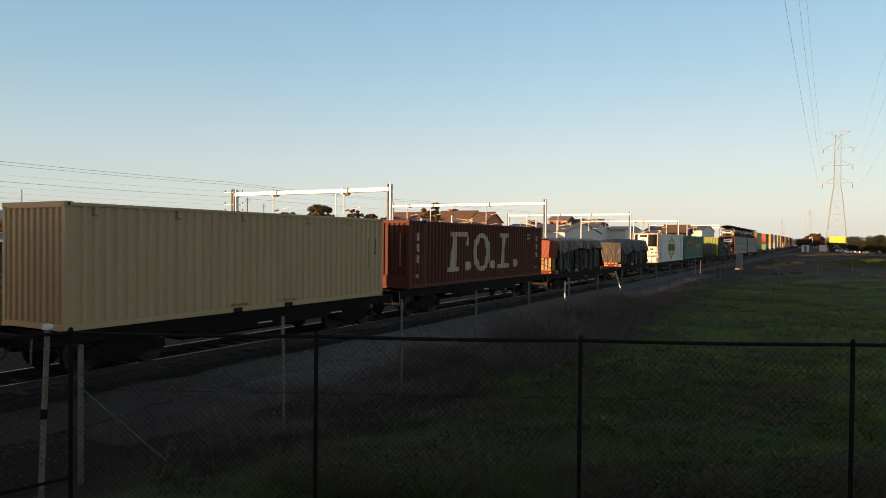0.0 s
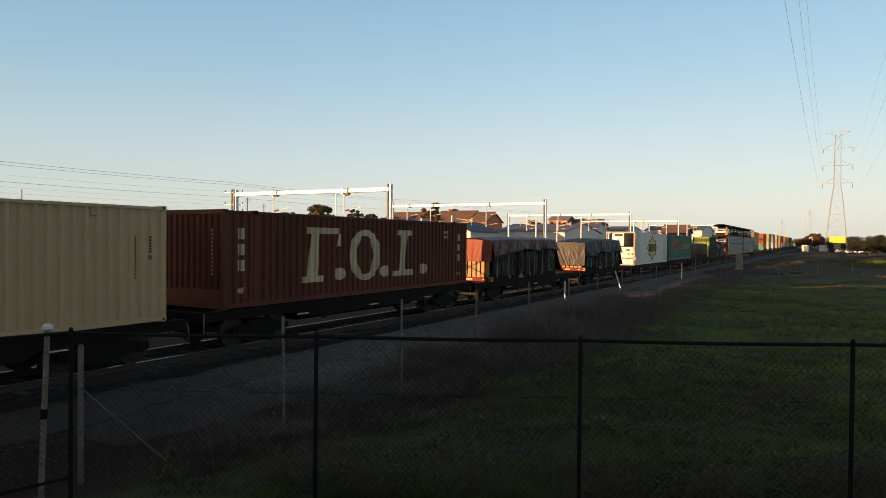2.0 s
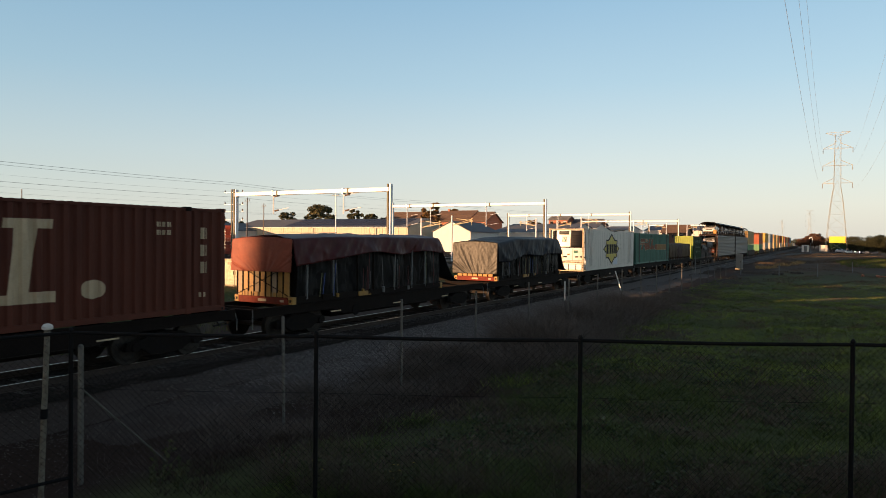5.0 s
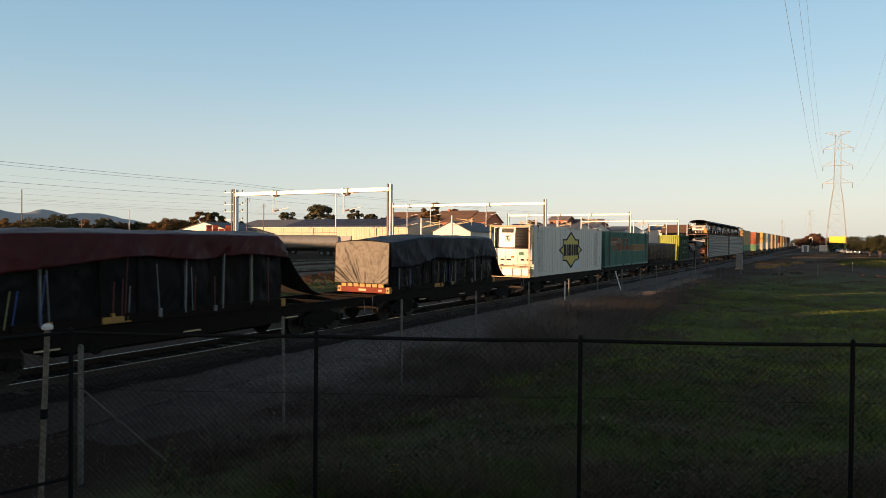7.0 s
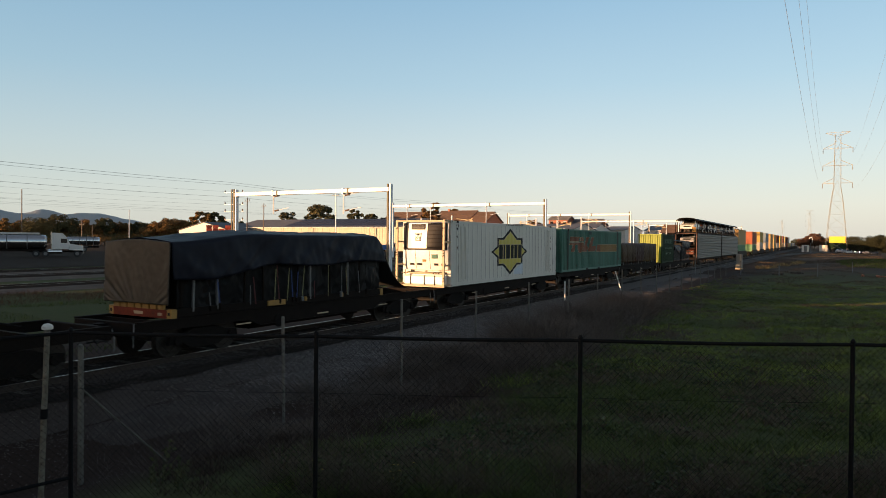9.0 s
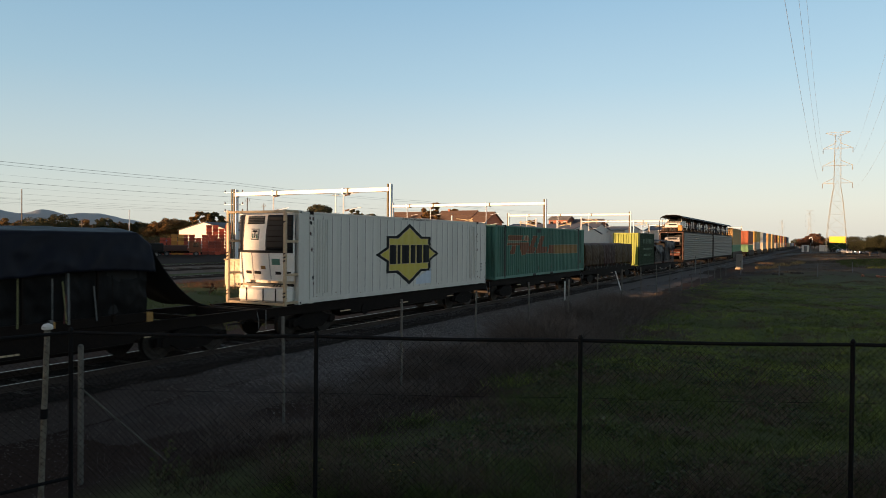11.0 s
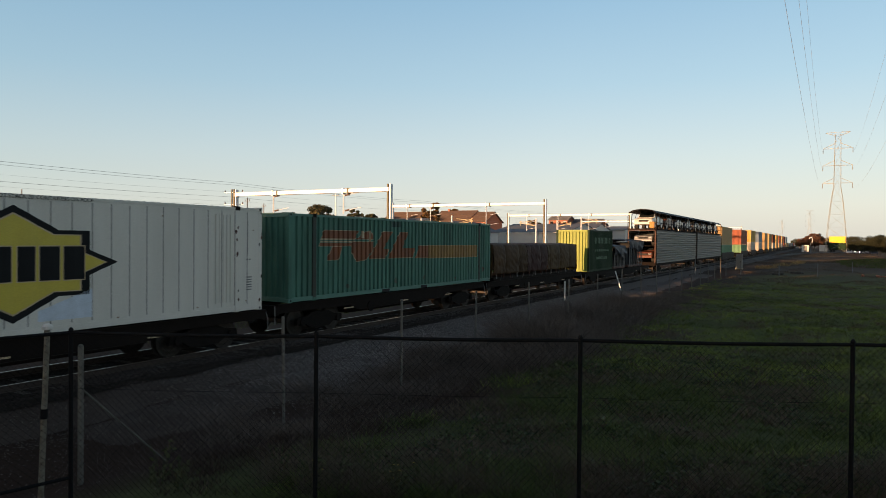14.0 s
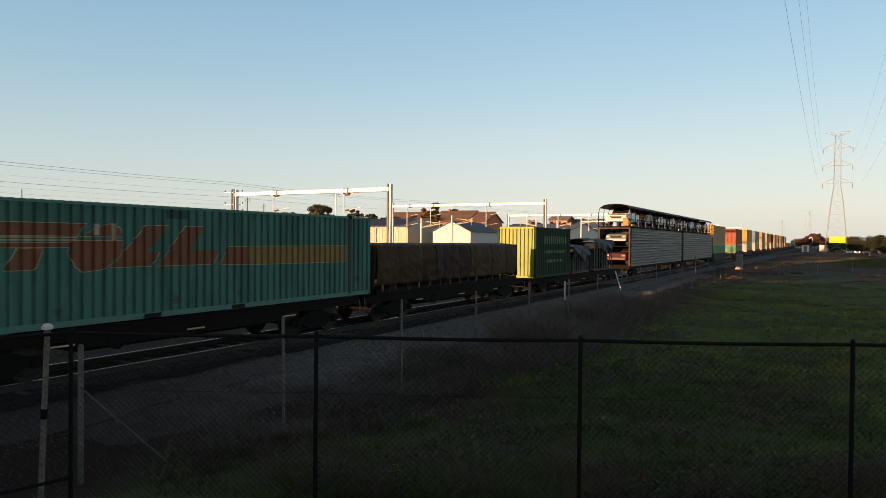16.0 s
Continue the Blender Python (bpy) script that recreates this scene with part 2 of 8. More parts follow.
M["flat_red"] = mat("red_flat_rack_paint", (0.19, 0.026, 0.012), 0.65, spec=0.15, second=(0.085, 0.018, 0.012), scale=3.0, amount=0.8)
M["flat_yellow"] = mat("yellow_corner_paint", (0.36, 0.19, 0.03), 0.6, second=(0.2, 0.11, 0.035), scale=4.0, amount=0.7)
M["timber"] = mat("pale_dunnage_timber", (0.34, 0.26, 0.17), 0.8, second=(0.22, 0.16, 0.10), scale=5.0, stretch=(1, 1, 6))
M["stanchion"] = mat("grey_stanchion_paint", (0.15, 0.15, 0.147), 0.6, second=(0.04, 0.037, 0.034), scale=6.0)
M["strap_blue"] = mat("blue_load_strap", (0.022, 0.055, 0.21), 0.7)
M["strap_red"] = mat("red_load_strap", (0.10, 0.014, 0.013), 0.7)
M["hiviz"] = mat("pale_yellow_strap_winch", (0.20, 0.19, 0.07), 0.5)
M["vent"] = mat("black_plastic_grille", (0.008, 0.008, 0.009), 0.5, spec=0.25)
M["reefer"] = mat("white_machine_panel", (0.80, 0.78, 0.73), 0.35, second=(0.62, 0.58, 0.50), scale=2.0, amount=0.5)
M["rust"] = mat("rusty_edge_paint", (0.17, 0.10, 0.055), 0.7, second=(0.27, 0.19, 0.12), scale=8.0)
M["rustwagon"] = mat("rust_red_wagon_paint", (0.075, 0.030, 0.02), 0.7, second=(0.04, 0.02, 0.015), scale=3.0)
M["zinc"] = mat("ribbed_zinc_panel", (0.215, 0.198, 0.170), 0.5, 0.1, second=(0.11, 0.104, 0.098), scale=1.5, stretch=(1, 1, 0.3))
M["dusty"] = mat("dusty_brown_wagon_steel", (0.060, 0.047, 0.037), 0.85, second=(0.035, 0.027, 0.022), scale=1.5, amount=0.8, spec=0.15)
M["meshroof"] = mat("dark_canopy_mesh", (0.04, 0.04, 0.042), 0.7)
M["carwhite"] = mat("white_car_paint", (0.62, 0.61, 0.58), 0.3, second=(0.55, 0.54, 0.52))
M["carsilver"] = mat("silver_car_paint", (0.40, 0.41, 0.43), 0.3, 0.6)
M["cardark"] = mat("dark_blue_car_paint", (0.035, 0.05, 0.085), 0.25)
M["carred"] = mat("red_car_paint", (0.11, 0.032, 0.018), 0.4)
M["glass"] = mat("dark_window_glass", (0.015, 0.018, 0.02), 0.08, spec=0.8)
M["tyre"] = mat("black_rubber", (0.02, 0.02, 0.02), 0.85)
M["chrome"] = mat("polished_tank_metal", (0.62, 0.62, 0.62), 0.22, 1.0, second=(0.45, 0.45, 0.45), scale=1.0)
M["blue"] = mat("blue_truck_paint", (0.03, 0.13, 0.42), 0.4)
M["brick"] = mat("red_brick", (0.36, 0.13, 0.07), 0.85, second=(0.25, 0.09, 0.055), scale=4.0)
M["tile"] = mat("brown_roof_tile", (0.12, 0.072, 0.05), 0.85, second=(0.06, 0.04, 0.03), scale=3.0)
M["post"] = mat("dull_galvanised_post", (0.15, 0.14, 0.122), 0.75, 0.1, second=(0.06, 0.055, 0.048), scale=7.0, amount=0.8, spec=0.25)
M["wallcream"] = mat("cream_steel_cladding", (0.42, 0.37, 0.28), 0.6, second=(0.35, 0.30, 0.22), scale=0.4, stretch=(1, 1, 0.2))
M["wallwhite"] = mat("white_steel_cladding", (0.58, 0.56, 0.52), 0.6, second=(0.48, 0.46, 0.42), scale=0.4)
M["roofgrey"] = mat("grey_steel_roof", (0.095, 0.10, 0.115), 0.75, 0.0, second=(0.065, 0.07, 0.08), scale=0.5)
M["solar"] = mat("dark_solar_panel", (0.022, 0.020, 0.036), 0.55, spec=0.3)
M["asphalt"] = mat("yard_asphalt", (0.025, 0.018, 0.0135), 0.95, spec=0.05, second=(0.040, 0.029, 0.022), scale=0.3, bump=0.2)
M["bark"] = mat("grey_brown_bark", (0.13, 0.10, 0.075), 0.9, second=(0.08, 0.06, 0.05), scale=4.0, bump=0.4)
M["hill"] = mat("hazy_blue_hill", (0.34, 0.375, 0.41), 1.0, second=(0.29, 0.33, 0.365), scale=0.004)
M["stone"] = island("ballast_stone", (0.055, 0.046, 0.042), (0.165, 0.142, 0.130), 0.9)
M["stone_pale"] = island("clean_ballast_stone", (0.085, 0.075, 0.070), (0.255, 0.228, 0.215), 0.9)
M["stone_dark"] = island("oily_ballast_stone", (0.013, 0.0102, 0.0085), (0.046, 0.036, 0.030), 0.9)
M["blade"] = island("grass_blade", (0.062, 0.090, 0.017), (0.205, 0.250, 0.048), 0.75)
M["blade_deep"] = island("deep_green_grass_blade", (0.032, 0.050, 0.013), (0.10, 0.127, 0.030), 0.8)
M["dead"] = island("dead_grass_blade", (0.028, 0.019, 0.0145), (0.075, 0.052, 0.038), 0.9)
M["scrub"] = island("brown_scrub_stalk", (0.054, 0.044, 0.038), (0.170, 0.138, 0.116), 0.9)
M["dry"] = island("dry_weed_stalk", (0.05, 0.038, 0.028), (0.15, 0.115, 0.08), 0.85)
M["weed"] = island("green_weed_leaf", (0.04, 0.05, 0.022), (0.10, 0.10, 0.05), 0.8)
M["pale_dry"] = island("pale_dry_stalk", (0.055, 0.042, 0.031), (0.14, 0.11, 0.08), 0.85)
M["straw"] = island("golden_dry_grass", (0.16, 0.11, 0.05), (0.36, 0.26, 0.12), 0.85)
M["weed_deep"] = island("dark_broad_weed_leaf", (0.022, 0.034, 0.015), (0.085, 0.105, 0.045), 0.7)
M["flower"] = island("yellow_weed_flower", (0.25, 0.19, 0.03), (0.34, 0.27, 0.08), 0.8)
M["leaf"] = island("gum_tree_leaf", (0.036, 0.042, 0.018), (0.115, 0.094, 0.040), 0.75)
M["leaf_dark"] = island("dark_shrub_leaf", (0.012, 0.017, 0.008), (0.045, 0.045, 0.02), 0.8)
# gum leaf again, with warm low sunlight put into the colour
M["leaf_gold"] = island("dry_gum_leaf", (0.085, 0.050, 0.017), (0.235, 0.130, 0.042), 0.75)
M["leaf_red"] = island("russet_shrub_leaf", (0.05, 0.024, 0.016), (0.12, 0.06, 0.032), 0.8)


# ---- ground ----
FENCE_O, FENCE_D = Vector((-7.51, 4.73)), Vector((0.894, 0.448))   # the black fence: its corner and its way
FENCE_N = Vector((-0.448, 0.894))


def smooth(a):
    a = min(1.0, max(0.0, a))
    return a * a * (3 - 2 * a)


def gz(x, y):
    """Height of the ground."""
    z = -0.52
    d = (Vector((x, y)) - FENCE_O).dot(FENCE_N)
    near = smooth((x + 10.0) / 3.4) * smooth((60 - x) / 20)
    if d < 7:
        z += 0.62 * smooth((7 - d) / 7) * near
    if d < 0:
        z += min(1.45, -d * 0.19) * near
    if x < -22:
        z += 0.35 * smooth((-22 - x) / 10)
    far = math.hypot(x, y)
    if 8 < far < 260 and x > -13 and d > 0:
        z += 0.75 * math.exp(-((x - 10) / 7) ** 2 - ((y - 138) / 30) ** 2)
        z += 0.10 * nz(x * 0.25, y * 0.18) + 0.07 * nz(x * 0.6, y * 0.55) + 0.05 * nz(x * 1.1, y * 1.0)
    return z


def steps(stops):
    out = []
    for a, b, n in stops:
        out += [a + (b - a) * i / n for i in range(n)]
    return out + [stops[-1][1]]


xs = steps([(-4500, -600, 8), (-600, -120, 10), (-120, -30, 18), (-30, -14, 10), (-14, 20, 90), (20, 60, 20), (60, 300, 12), (300, 4500, 8)])
ys = steps([(-4500, -300, 6), (-300, -20, 10), (-20, 0, 10), (0, 60, 140), (60, 130, 60), (130, 400, 18), (400, 4700, 9)])


def ground_material():
    m = mat("field_grass_and_soil", (0.050, 0.066, 0.019), 0.95, second=(0.066, 0.064, 0.026), scale=0.35, amount=0.8, bump=0.5, bump_scale=9, spec=0.1)
    t = m.node_tree
    n, l = t.nodes, t.links
    bs = n["Principled BSDF"]
    old = bs.inputs["Base Color"].links[0].from_socket
    co = n.new("ShaderNodeTexCoord")
    sp = n.new("ShaderNodeSeparateXYZ")
    l.new(co.outputs["Object"], sp.inputs["Vector"])
    no = n.new("ShaderNodeTexNoise")
    no.inputs["Scale"].default_value, no.inputs["Detail"].default_value = 0.12, 6
    l.new(co.outputs["Object"], no.inputs["Vector"])
    # bare brown soil beside the railway and on the far side of the field
    def ramp(sock, a, b):
        r = n.new("ShaderNodeMapRange")
        r.inputs["From Min"].default_value, r.inputs["From Max"].default_value = a, b
        l.new(sock, r.inputs["Value"])
        return r.outputs["Result"]
    def math_(op, a, b):
        k = n.new("ShaderNodeMath")
        k.operation = op
        for i, v in enumerate((a, b)):
            if isinstance(v, (int, float)):
                k.inputs[i].default_value = v
            else:
                l.new(v, k.inputs[i])
        return k.outputs["Value"]
    wob = math_("MULTIPLY", math_("SUBTRACT", no.outputs["Fac"], 0.5), 14.0)
    xw = math_("ADD", sp.outputs["X"], wob)
    yw = math_("ADD", sp.outputs["Y"], math_("MULTIPLY", wob, 4.0))
    patchy = ramp(no.outputs["Fac"], 0.12, 0.36)
    for mask, tint in ((ramp(yw, 78, 98), (0.060, 0.042, 0.029, 1)), (math_("MULTIPLY", ramp(xw, -5.0, -7.4), ramp(sp.outputs["X"], -26.0, -22.0)), (0.031, 0.0195, 0.0145, 1))):
        mx = n.new("ShaderNodeMix")
        mx.data_type = "RGBA"
        mx.inputs["B"].default_value = tint
        l.new(math_("MULTIPLY", mask, patchy), mx.inputs["Factor"])
        l.new(old, mx.inputs["A"])
        old = mx.outputs["Result"]
    l.new(old, bs.inputs["Base Color"])
    return m


gv = [(x, y, gz(x, y)) for y in ys for x in xs]
gf = [(j * len(xs) + i, j * len(xs) + i + 1, (j + 1) * len(xs) + i + 1, (j + 1) * len(xs) + i) for j in range(len(ys) - 1) for i in range(len(xs) - 1)]
ground = part("ground", (gv, gf), ground_material(), smooth=True)
tagged(ground, "grassy field with bare brown soil beside the railway", "ground", kind="structure")

# ---- railway tracks ----
TRACK = -15.51
GAUGE = 0.752


def ballast_bed(xc, y0, y1, top=-0.17, half=1.75, foot=3.1, low=-0.56):
    def at(u, v):
        prof = [(-foot, low), (-half, top), (-0.9, top + 0.02), (0.0, top - 0.03), (0.9, top + 0.02), (half, top), (foot, low)]
        k = u * 6
        i = min(5, int(k))
        f = k - i
        x, z = (prof[i][0] + (prof[i + 1][0] - prof[i][0]) * f, prof[i][1] + (prof[i + 1][1] - prof[i][1]) * f)
        y = y0 + (y1 - y0) * v
        return (xc + x, y, z + 0.02 * nz(x * 2.1, y * 0.7, xc))
    return grid(at, 18, max(4, int((y1 - y0) / 1.5)))


def ballast_material():
    """Grey stone, darker by the fence corner and lighter further along."""
    m = mat("grey_ballast", (0.056, 0.043, 0.036), 0.95, second=(0.034, 0.026, 0.0215), scale=0.6, amount=0.8, bump=1.0, bump_scale=22, spec=0.15)
    n, l = m.node_tree.nodes, m.node_tree.links
    bs = n["Principled BSDF"]
    old = bs.inputs["Base Color"].links[0].from_socket
    co, sp, no = n.new("ShaderNodeTexCoord"), n.new("ShaderNodeSeparateXYZ"), n.new("ShaderNodeTexNoise")
    no.inputs["Scale"].default_value, no.inputs["Detail"].default_value = 0.7, 5
    l.new(co.outputs["Object"], sp.inputs["Vector"])
    l.new(co.outputs["Object"], no.inputs["Vector"])
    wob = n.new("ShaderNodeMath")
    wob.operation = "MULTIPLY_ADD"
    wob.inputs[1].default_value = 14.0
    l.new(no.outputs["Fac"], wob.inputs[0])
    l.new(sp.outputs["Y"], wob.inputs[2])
    paler = n.new("ShaderNodeMapRange")
    paler.inputs["From Min"].default_value, paler.inputs["From Max"].default_value = 16.0, 25.0
    l.new(wob.outputs["Value"], paler.inputs["Value"])
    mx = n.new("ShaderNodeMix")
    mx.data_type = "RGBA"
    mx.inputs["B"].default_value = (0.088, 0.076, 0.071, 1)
    l.new(paler.outputs["Result"], mx.inputs["Factor"])
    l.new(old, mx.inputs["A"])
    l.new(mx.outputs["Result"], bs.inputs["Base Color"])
    return m


M["ballast"] = ballast_material()
M["pale_ballast"] = mat("pale_grey_ballast", (0.150, 0.120, 0.100), 0.95, second=(0.085, 0.066, 0.055), scale=0.6, amount=0.8, bump=1.0, bump_scale=22, spec=0.1)
# darker than the open ballast: train shade and grease are in the colour
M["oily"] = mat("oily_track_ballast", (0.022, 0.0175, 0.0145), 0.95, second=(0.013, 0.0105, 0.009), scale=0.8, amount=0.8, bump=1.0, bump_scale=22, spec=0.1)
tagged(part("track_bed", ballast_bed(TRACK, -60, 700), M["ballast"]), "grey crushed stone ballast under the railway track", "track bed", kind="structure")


def shoulder_z(x, y):
    u = (x + 12.6) / 2.4
    return gz(x, y) + 0.055 * max(0.0, math.sin(u * math.pi)) ** 0.6 - 0.02 + 0.012 * nz(u * 6, y * 0.9)


def gravel_z(x, y):
    """Top of the ballast slope, the gravel strip or the bare ground, whichever is highest."""
    z = gz(x, y)
    if -12.6 < x < -10.2:
        z = max(z, shoulder_z(x, y))
    k = x - TRACK
    if k < 3.1:
        z = max(z, -0.17 - 0.39 * max(0.0, (k - 1.75) / 1.35))
    return z


def dark_bed_at(u, v):
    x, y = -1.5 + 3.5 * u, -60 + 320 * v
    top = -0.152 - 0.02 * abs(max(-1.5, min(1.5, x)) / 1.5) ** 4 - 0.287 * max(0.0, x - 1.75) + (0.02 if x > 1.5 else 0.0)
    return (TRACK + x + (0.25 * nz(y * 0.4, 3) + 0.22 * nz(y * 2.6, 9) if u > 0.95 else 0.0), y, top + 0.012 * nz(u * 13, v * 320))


dark_bed = grid(dark_bed_at, 14, 260)
tagged(part("stained_ballast", dark_bed, M["oily"]), "ballast between the rails, darkened for grease and train shade", "track bed", kind="structure")
shoulder = grid(lambda u, v: (-12.6 + u * 2.4, 5.5 + v * 74.5, shoulder_z(-12.6 + u * 2.4, 5.5 + v * 74.5) - 0.12 * smooth(1 - v * 25)), 16, 90)
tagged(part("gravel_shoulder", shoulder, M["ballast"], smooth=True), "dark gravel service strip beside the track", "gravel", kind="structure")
for xc in (-42.6, -53.4, -61.5):
    tagged(part("track_bed", ballast_bed(xc, -60, 520, top=-0.02, low=-0.3), M["pale_ballast"]), "pale ballast of a further railway track", "track bed", kind="structure")


def rail(x, y0, y1, z):
    ob = thing("rail", "worn steel running rail with a polished head", "rail", pose(x, 0, z), "rails", "structure")
    part("web", box(box(bmesh.new(), -0.07, 0.07, y0, y1, -0.155, -0.135), -0.011, 0.011, y0, y1, -0.135, -0.035), M["railweb"], ob)
    bm = slab(bmesh.new(), [(-0.035, y0, -0.035), (-0.035, y0, -0.008), (-0.028, y0, -0.003), (0.028, y0, -0.003), (0.035, y0, -0.008), (0.035, y0, -0.035)], (0, y1 - y0, 0))
    part("head", bm, M["railweb"], ob)
    part("running_surface", box(bmesh.new(), -0.019, 0.019, y0, y1, -0.003, 0.0), M["rail"], ob, "polished running surface")


for x in (TRACK - GAUGE, TRACK + GAUGE):
    rail(x, -60, 700, 0.0)
for xc in (-42.6, -53.4, -61.5):
    for s in (-GAUGE, GAUGE):
        rail(xc + s, -60, 520, 0.15)

# a siding that leaves the line on the near side and curves off to the right
SIDING = [(-13.2, 100), (-12.6, 125), (-11.9, 150), (-9.9, 212), (-4.2, 272), (10.3, 313), (26, 336), (60, 372)]


def along(u):
    """A smooth way through the siding's stations, u from 0 to 1."""
    k = u * (len(SIDING) - 1)
    i = min(len(SIDING) - 2, int(k))
    p = [Vector(SIDING[max(0, min(len(SIDING) - 1, j))]) for j in (i - 1, i, i + 1, i + 2)]
    t = k - i
    return 0.5 * (2 * p[1] + (p[2] - p[0]) * t + (2 * p[0] - 5 * p[1] + 4 * p[2] - p[3]) * t * t + (3 * p[1] - p[0] - 3 * p[2] + p[3]) * t ** 3)


def beside(u, off, z):
    p, q = along(max(0, u - 0.004)), along(min(1, u + 0.004))
    d = (q - p).normalized()
    c = along(u)
    return (c.x + d.y * off, c.y - d.x * off, z)


tagged(part("track_bed", grid(lambda u, v: beside(v, (u - 0.5) * 3.4, -0.34 - 0.5 * max(0.0, abs(u - 0.5) - 0.35)), 8, 120), M["ballast"]), "grey ballast of the curving siding", "track bed", kind="structure")
for off in (-GAUGE, GAUGE):
    ob = thing("rail", "worn rail of the curving siding", "rail", None, "rails", "structure")
    part("web", pipe(bmesh.new(), [beside(k / 120, off, -0.28) for k in range(121)], 0.06, 4), M["railweb"], ob)
    part("running_surface", pipe(bmesh.new(), [beside(k / 120, off, -0.215) for k in range(121)], 0.014, 4), M["galv"], ob, "dull running surface")

# Small stones that lie on the nearest ballast and gravel.
rng = np.random.default_rng(5)


def shapes(pos, size, verts, faces, tilt=True):
    """One mesh of many small pieces: each turned, squashed and set at its place."""
    n, k = len(pos), len(verts)
    base = np.asarray(verts, float)
    ang = rng.uniform(0, math.tau, n)
    c, s = np.cos(ang), np.sin(ang)
    sc = size[:, None] * rng.uniform(0.7, 1.3, (n, 3))
    p = base[None] * sc[:, None, :] + rng.normal(0, 0.12, (n, k, 3)) * size[:, None, None]
    x = p[..., 0] * c[:, None] - p[..., 1] * s[:, None]
    y = p[..., 0] * s[:, None] + p[..., 1] * c[:, None]
    out = np.stack([x, y, p[..., 2]], -1) + pos[:, None, :]
    f = (np.asarray(faces)[None] + (np.arange(n) * k)[:, None, None]).reshape(-1, len(faces[0]))
    return out.reshape(-1, 3).tolist(), f.tolist()


OCTA = [(1, 0, 0), (0, 1, 0), (-1, 0, 0), (0, -1, 0), (0, 0, 0.7), (0, 0, -0.7)]
OCTF = [(0, 1, 4), (1, 2, 4), (2, 3, 4), (3, 0, 4), (1, 0, 5), (2, 1, 5), (3, 2, 5), (0, 3, 5)]
sx = rng.uniform(-13.8, -9.0, 130000)
sy = 3 + 47 * rng.uniform(0, 1, 130000) ** 1.5
edge_x = -10.2 + 0.4 * np.sin(sy * 0.6) - 0.5 * np.clip((12 - sy) / 6, 0, 1)
far_ = rng.uniform(0, 1, 130000) < np.clip((sy - 5.0) / 9.0, 0.10, 1) * np.clip((edge_x - sx) / 1.4 + 0.5, 0.05, 1) * np.clip((sx + 13.7) / 0.5, 0.15, 1)
sx, sy = sx[far_], sy[far_]
sz = np.array([gravel_z(x, y) + 0.004 for x, y in zip(sx, sy)])
nearer = sy + rng.normal(0, 2.2, len(sy)) < 12.5
for some, m_, lab in ((nearer, "stone", "darker brownish gravel along the near stretch of track"), (~nearer, "stone_pale", "loose grey ballast stones beside the track")):
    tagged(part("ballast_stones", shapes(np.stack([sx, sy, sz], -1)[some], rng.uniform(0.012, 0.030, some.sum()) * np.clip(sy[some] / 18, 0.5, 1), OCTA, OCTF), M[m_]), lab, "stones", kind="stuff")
# stones round the rails carry the same painted shade under the wagons
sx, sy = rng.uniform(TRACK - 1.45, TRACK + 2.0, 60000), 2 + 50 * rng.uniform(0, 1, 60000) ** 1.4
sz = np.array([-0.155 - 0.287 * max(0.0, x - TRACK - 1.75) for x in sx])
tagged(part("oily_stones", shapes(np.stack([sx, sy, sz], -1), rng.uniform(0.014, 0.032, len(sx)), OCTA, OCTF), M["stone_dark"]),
       "ballast stones round the rails, darkened for grease and train shade", "stones", kind="stuff")
# loose gravel on the bare corner by the black fence
sx, sy = rng.uniform(-10.5, -6.2, 600), rng.uniform(1.5, 6.6, 600)
tagged(part("corner_gravel", shapes(np.array([(x, y, gz(x, y)) for x, y in zip(sx, sy)]), rng.uniform(0.006, 0.016, 600), OCTA, OCTF), M["stone"]),
       "loose stones on bare soil at the fence corner", "stones", kind="stuff")
sleeper = bbox(-1.25, 1.25, -0.12, 0.12, -0.36, -0.15, 0.02)
first = tagged(part("sleeper", sleeper, M["concrete"]), "weathered concrete sleeper bedded in ballast", "sleeper", "sleepers", "structure")
first.matrix_basis = pose(TRACK, -4, 0)
for i in range(1, 130):
    o = copy_thing(first, pose(TRACK, -4 + i * 0.67, rng.uniform(-0.006, 0.006), 0, 0, rng.uniform(-0.6, 0.6)))


# ---- the freight train ----
TRAIN = []          # things that roll with the train: object, place at the start (x, y, z)
WHEELS = []         # wheelsets: object, place in the bogie


def rolls(ob, y, z=0.0, x=TRACK):
    ob.matrix_basis = pose(x, y, z)
    TRAIN.append((ob, x, y, z))
    return ob


def corrugation(length, pitch, depth, flat=0.26, slope=0.24, start=0.0):
    """The folds of a corrugated wall: points (along, depth), outermost at 0."""
    pts, y, n = [], start, int(length / pitch)
    pitch = length / n
    for i in range(n):
        y = start + i * pitch
        pts += [(y, 0.0), (y + pitch * flat, 0.0), (y + pitch * (flat + slope), -depth), (y + pitch * (1 - slope), -depth)]
    pts.append((start + length, 0.0))
    return pts


def fold_at(pts, y):
    for (a, p), (b, q) in zip(pts, pts[1:]):
        if a <= y <= b:
            return p + (q - p) * (y - a) / (b - a) if b > a else p
    return 0.0


def fold_wall(pts, z0, z1, place, thick=0.02):
    """A folded sheet from z0 to z1; place(along, out, z) gives a point."""
    bm = bmesh.new()
    rows = []
    for off in (0.0, -thick):
        rows.append([[bm.verts.new(place(a, d + off, z)) for a, d in pts] for z in (z0, z1)])
    for k, r in enumerate(rows):
        for i in range(len(pts) - 1):
            f = (r[0][i], r[0][i + 1], r[1][i + 1], r[1][i])
            bm.faces.new(f if k == 0 else f[::-1])
    bmesh.ops.recalc_face_normals(bm, faces=bm.faces[:])
    return bm


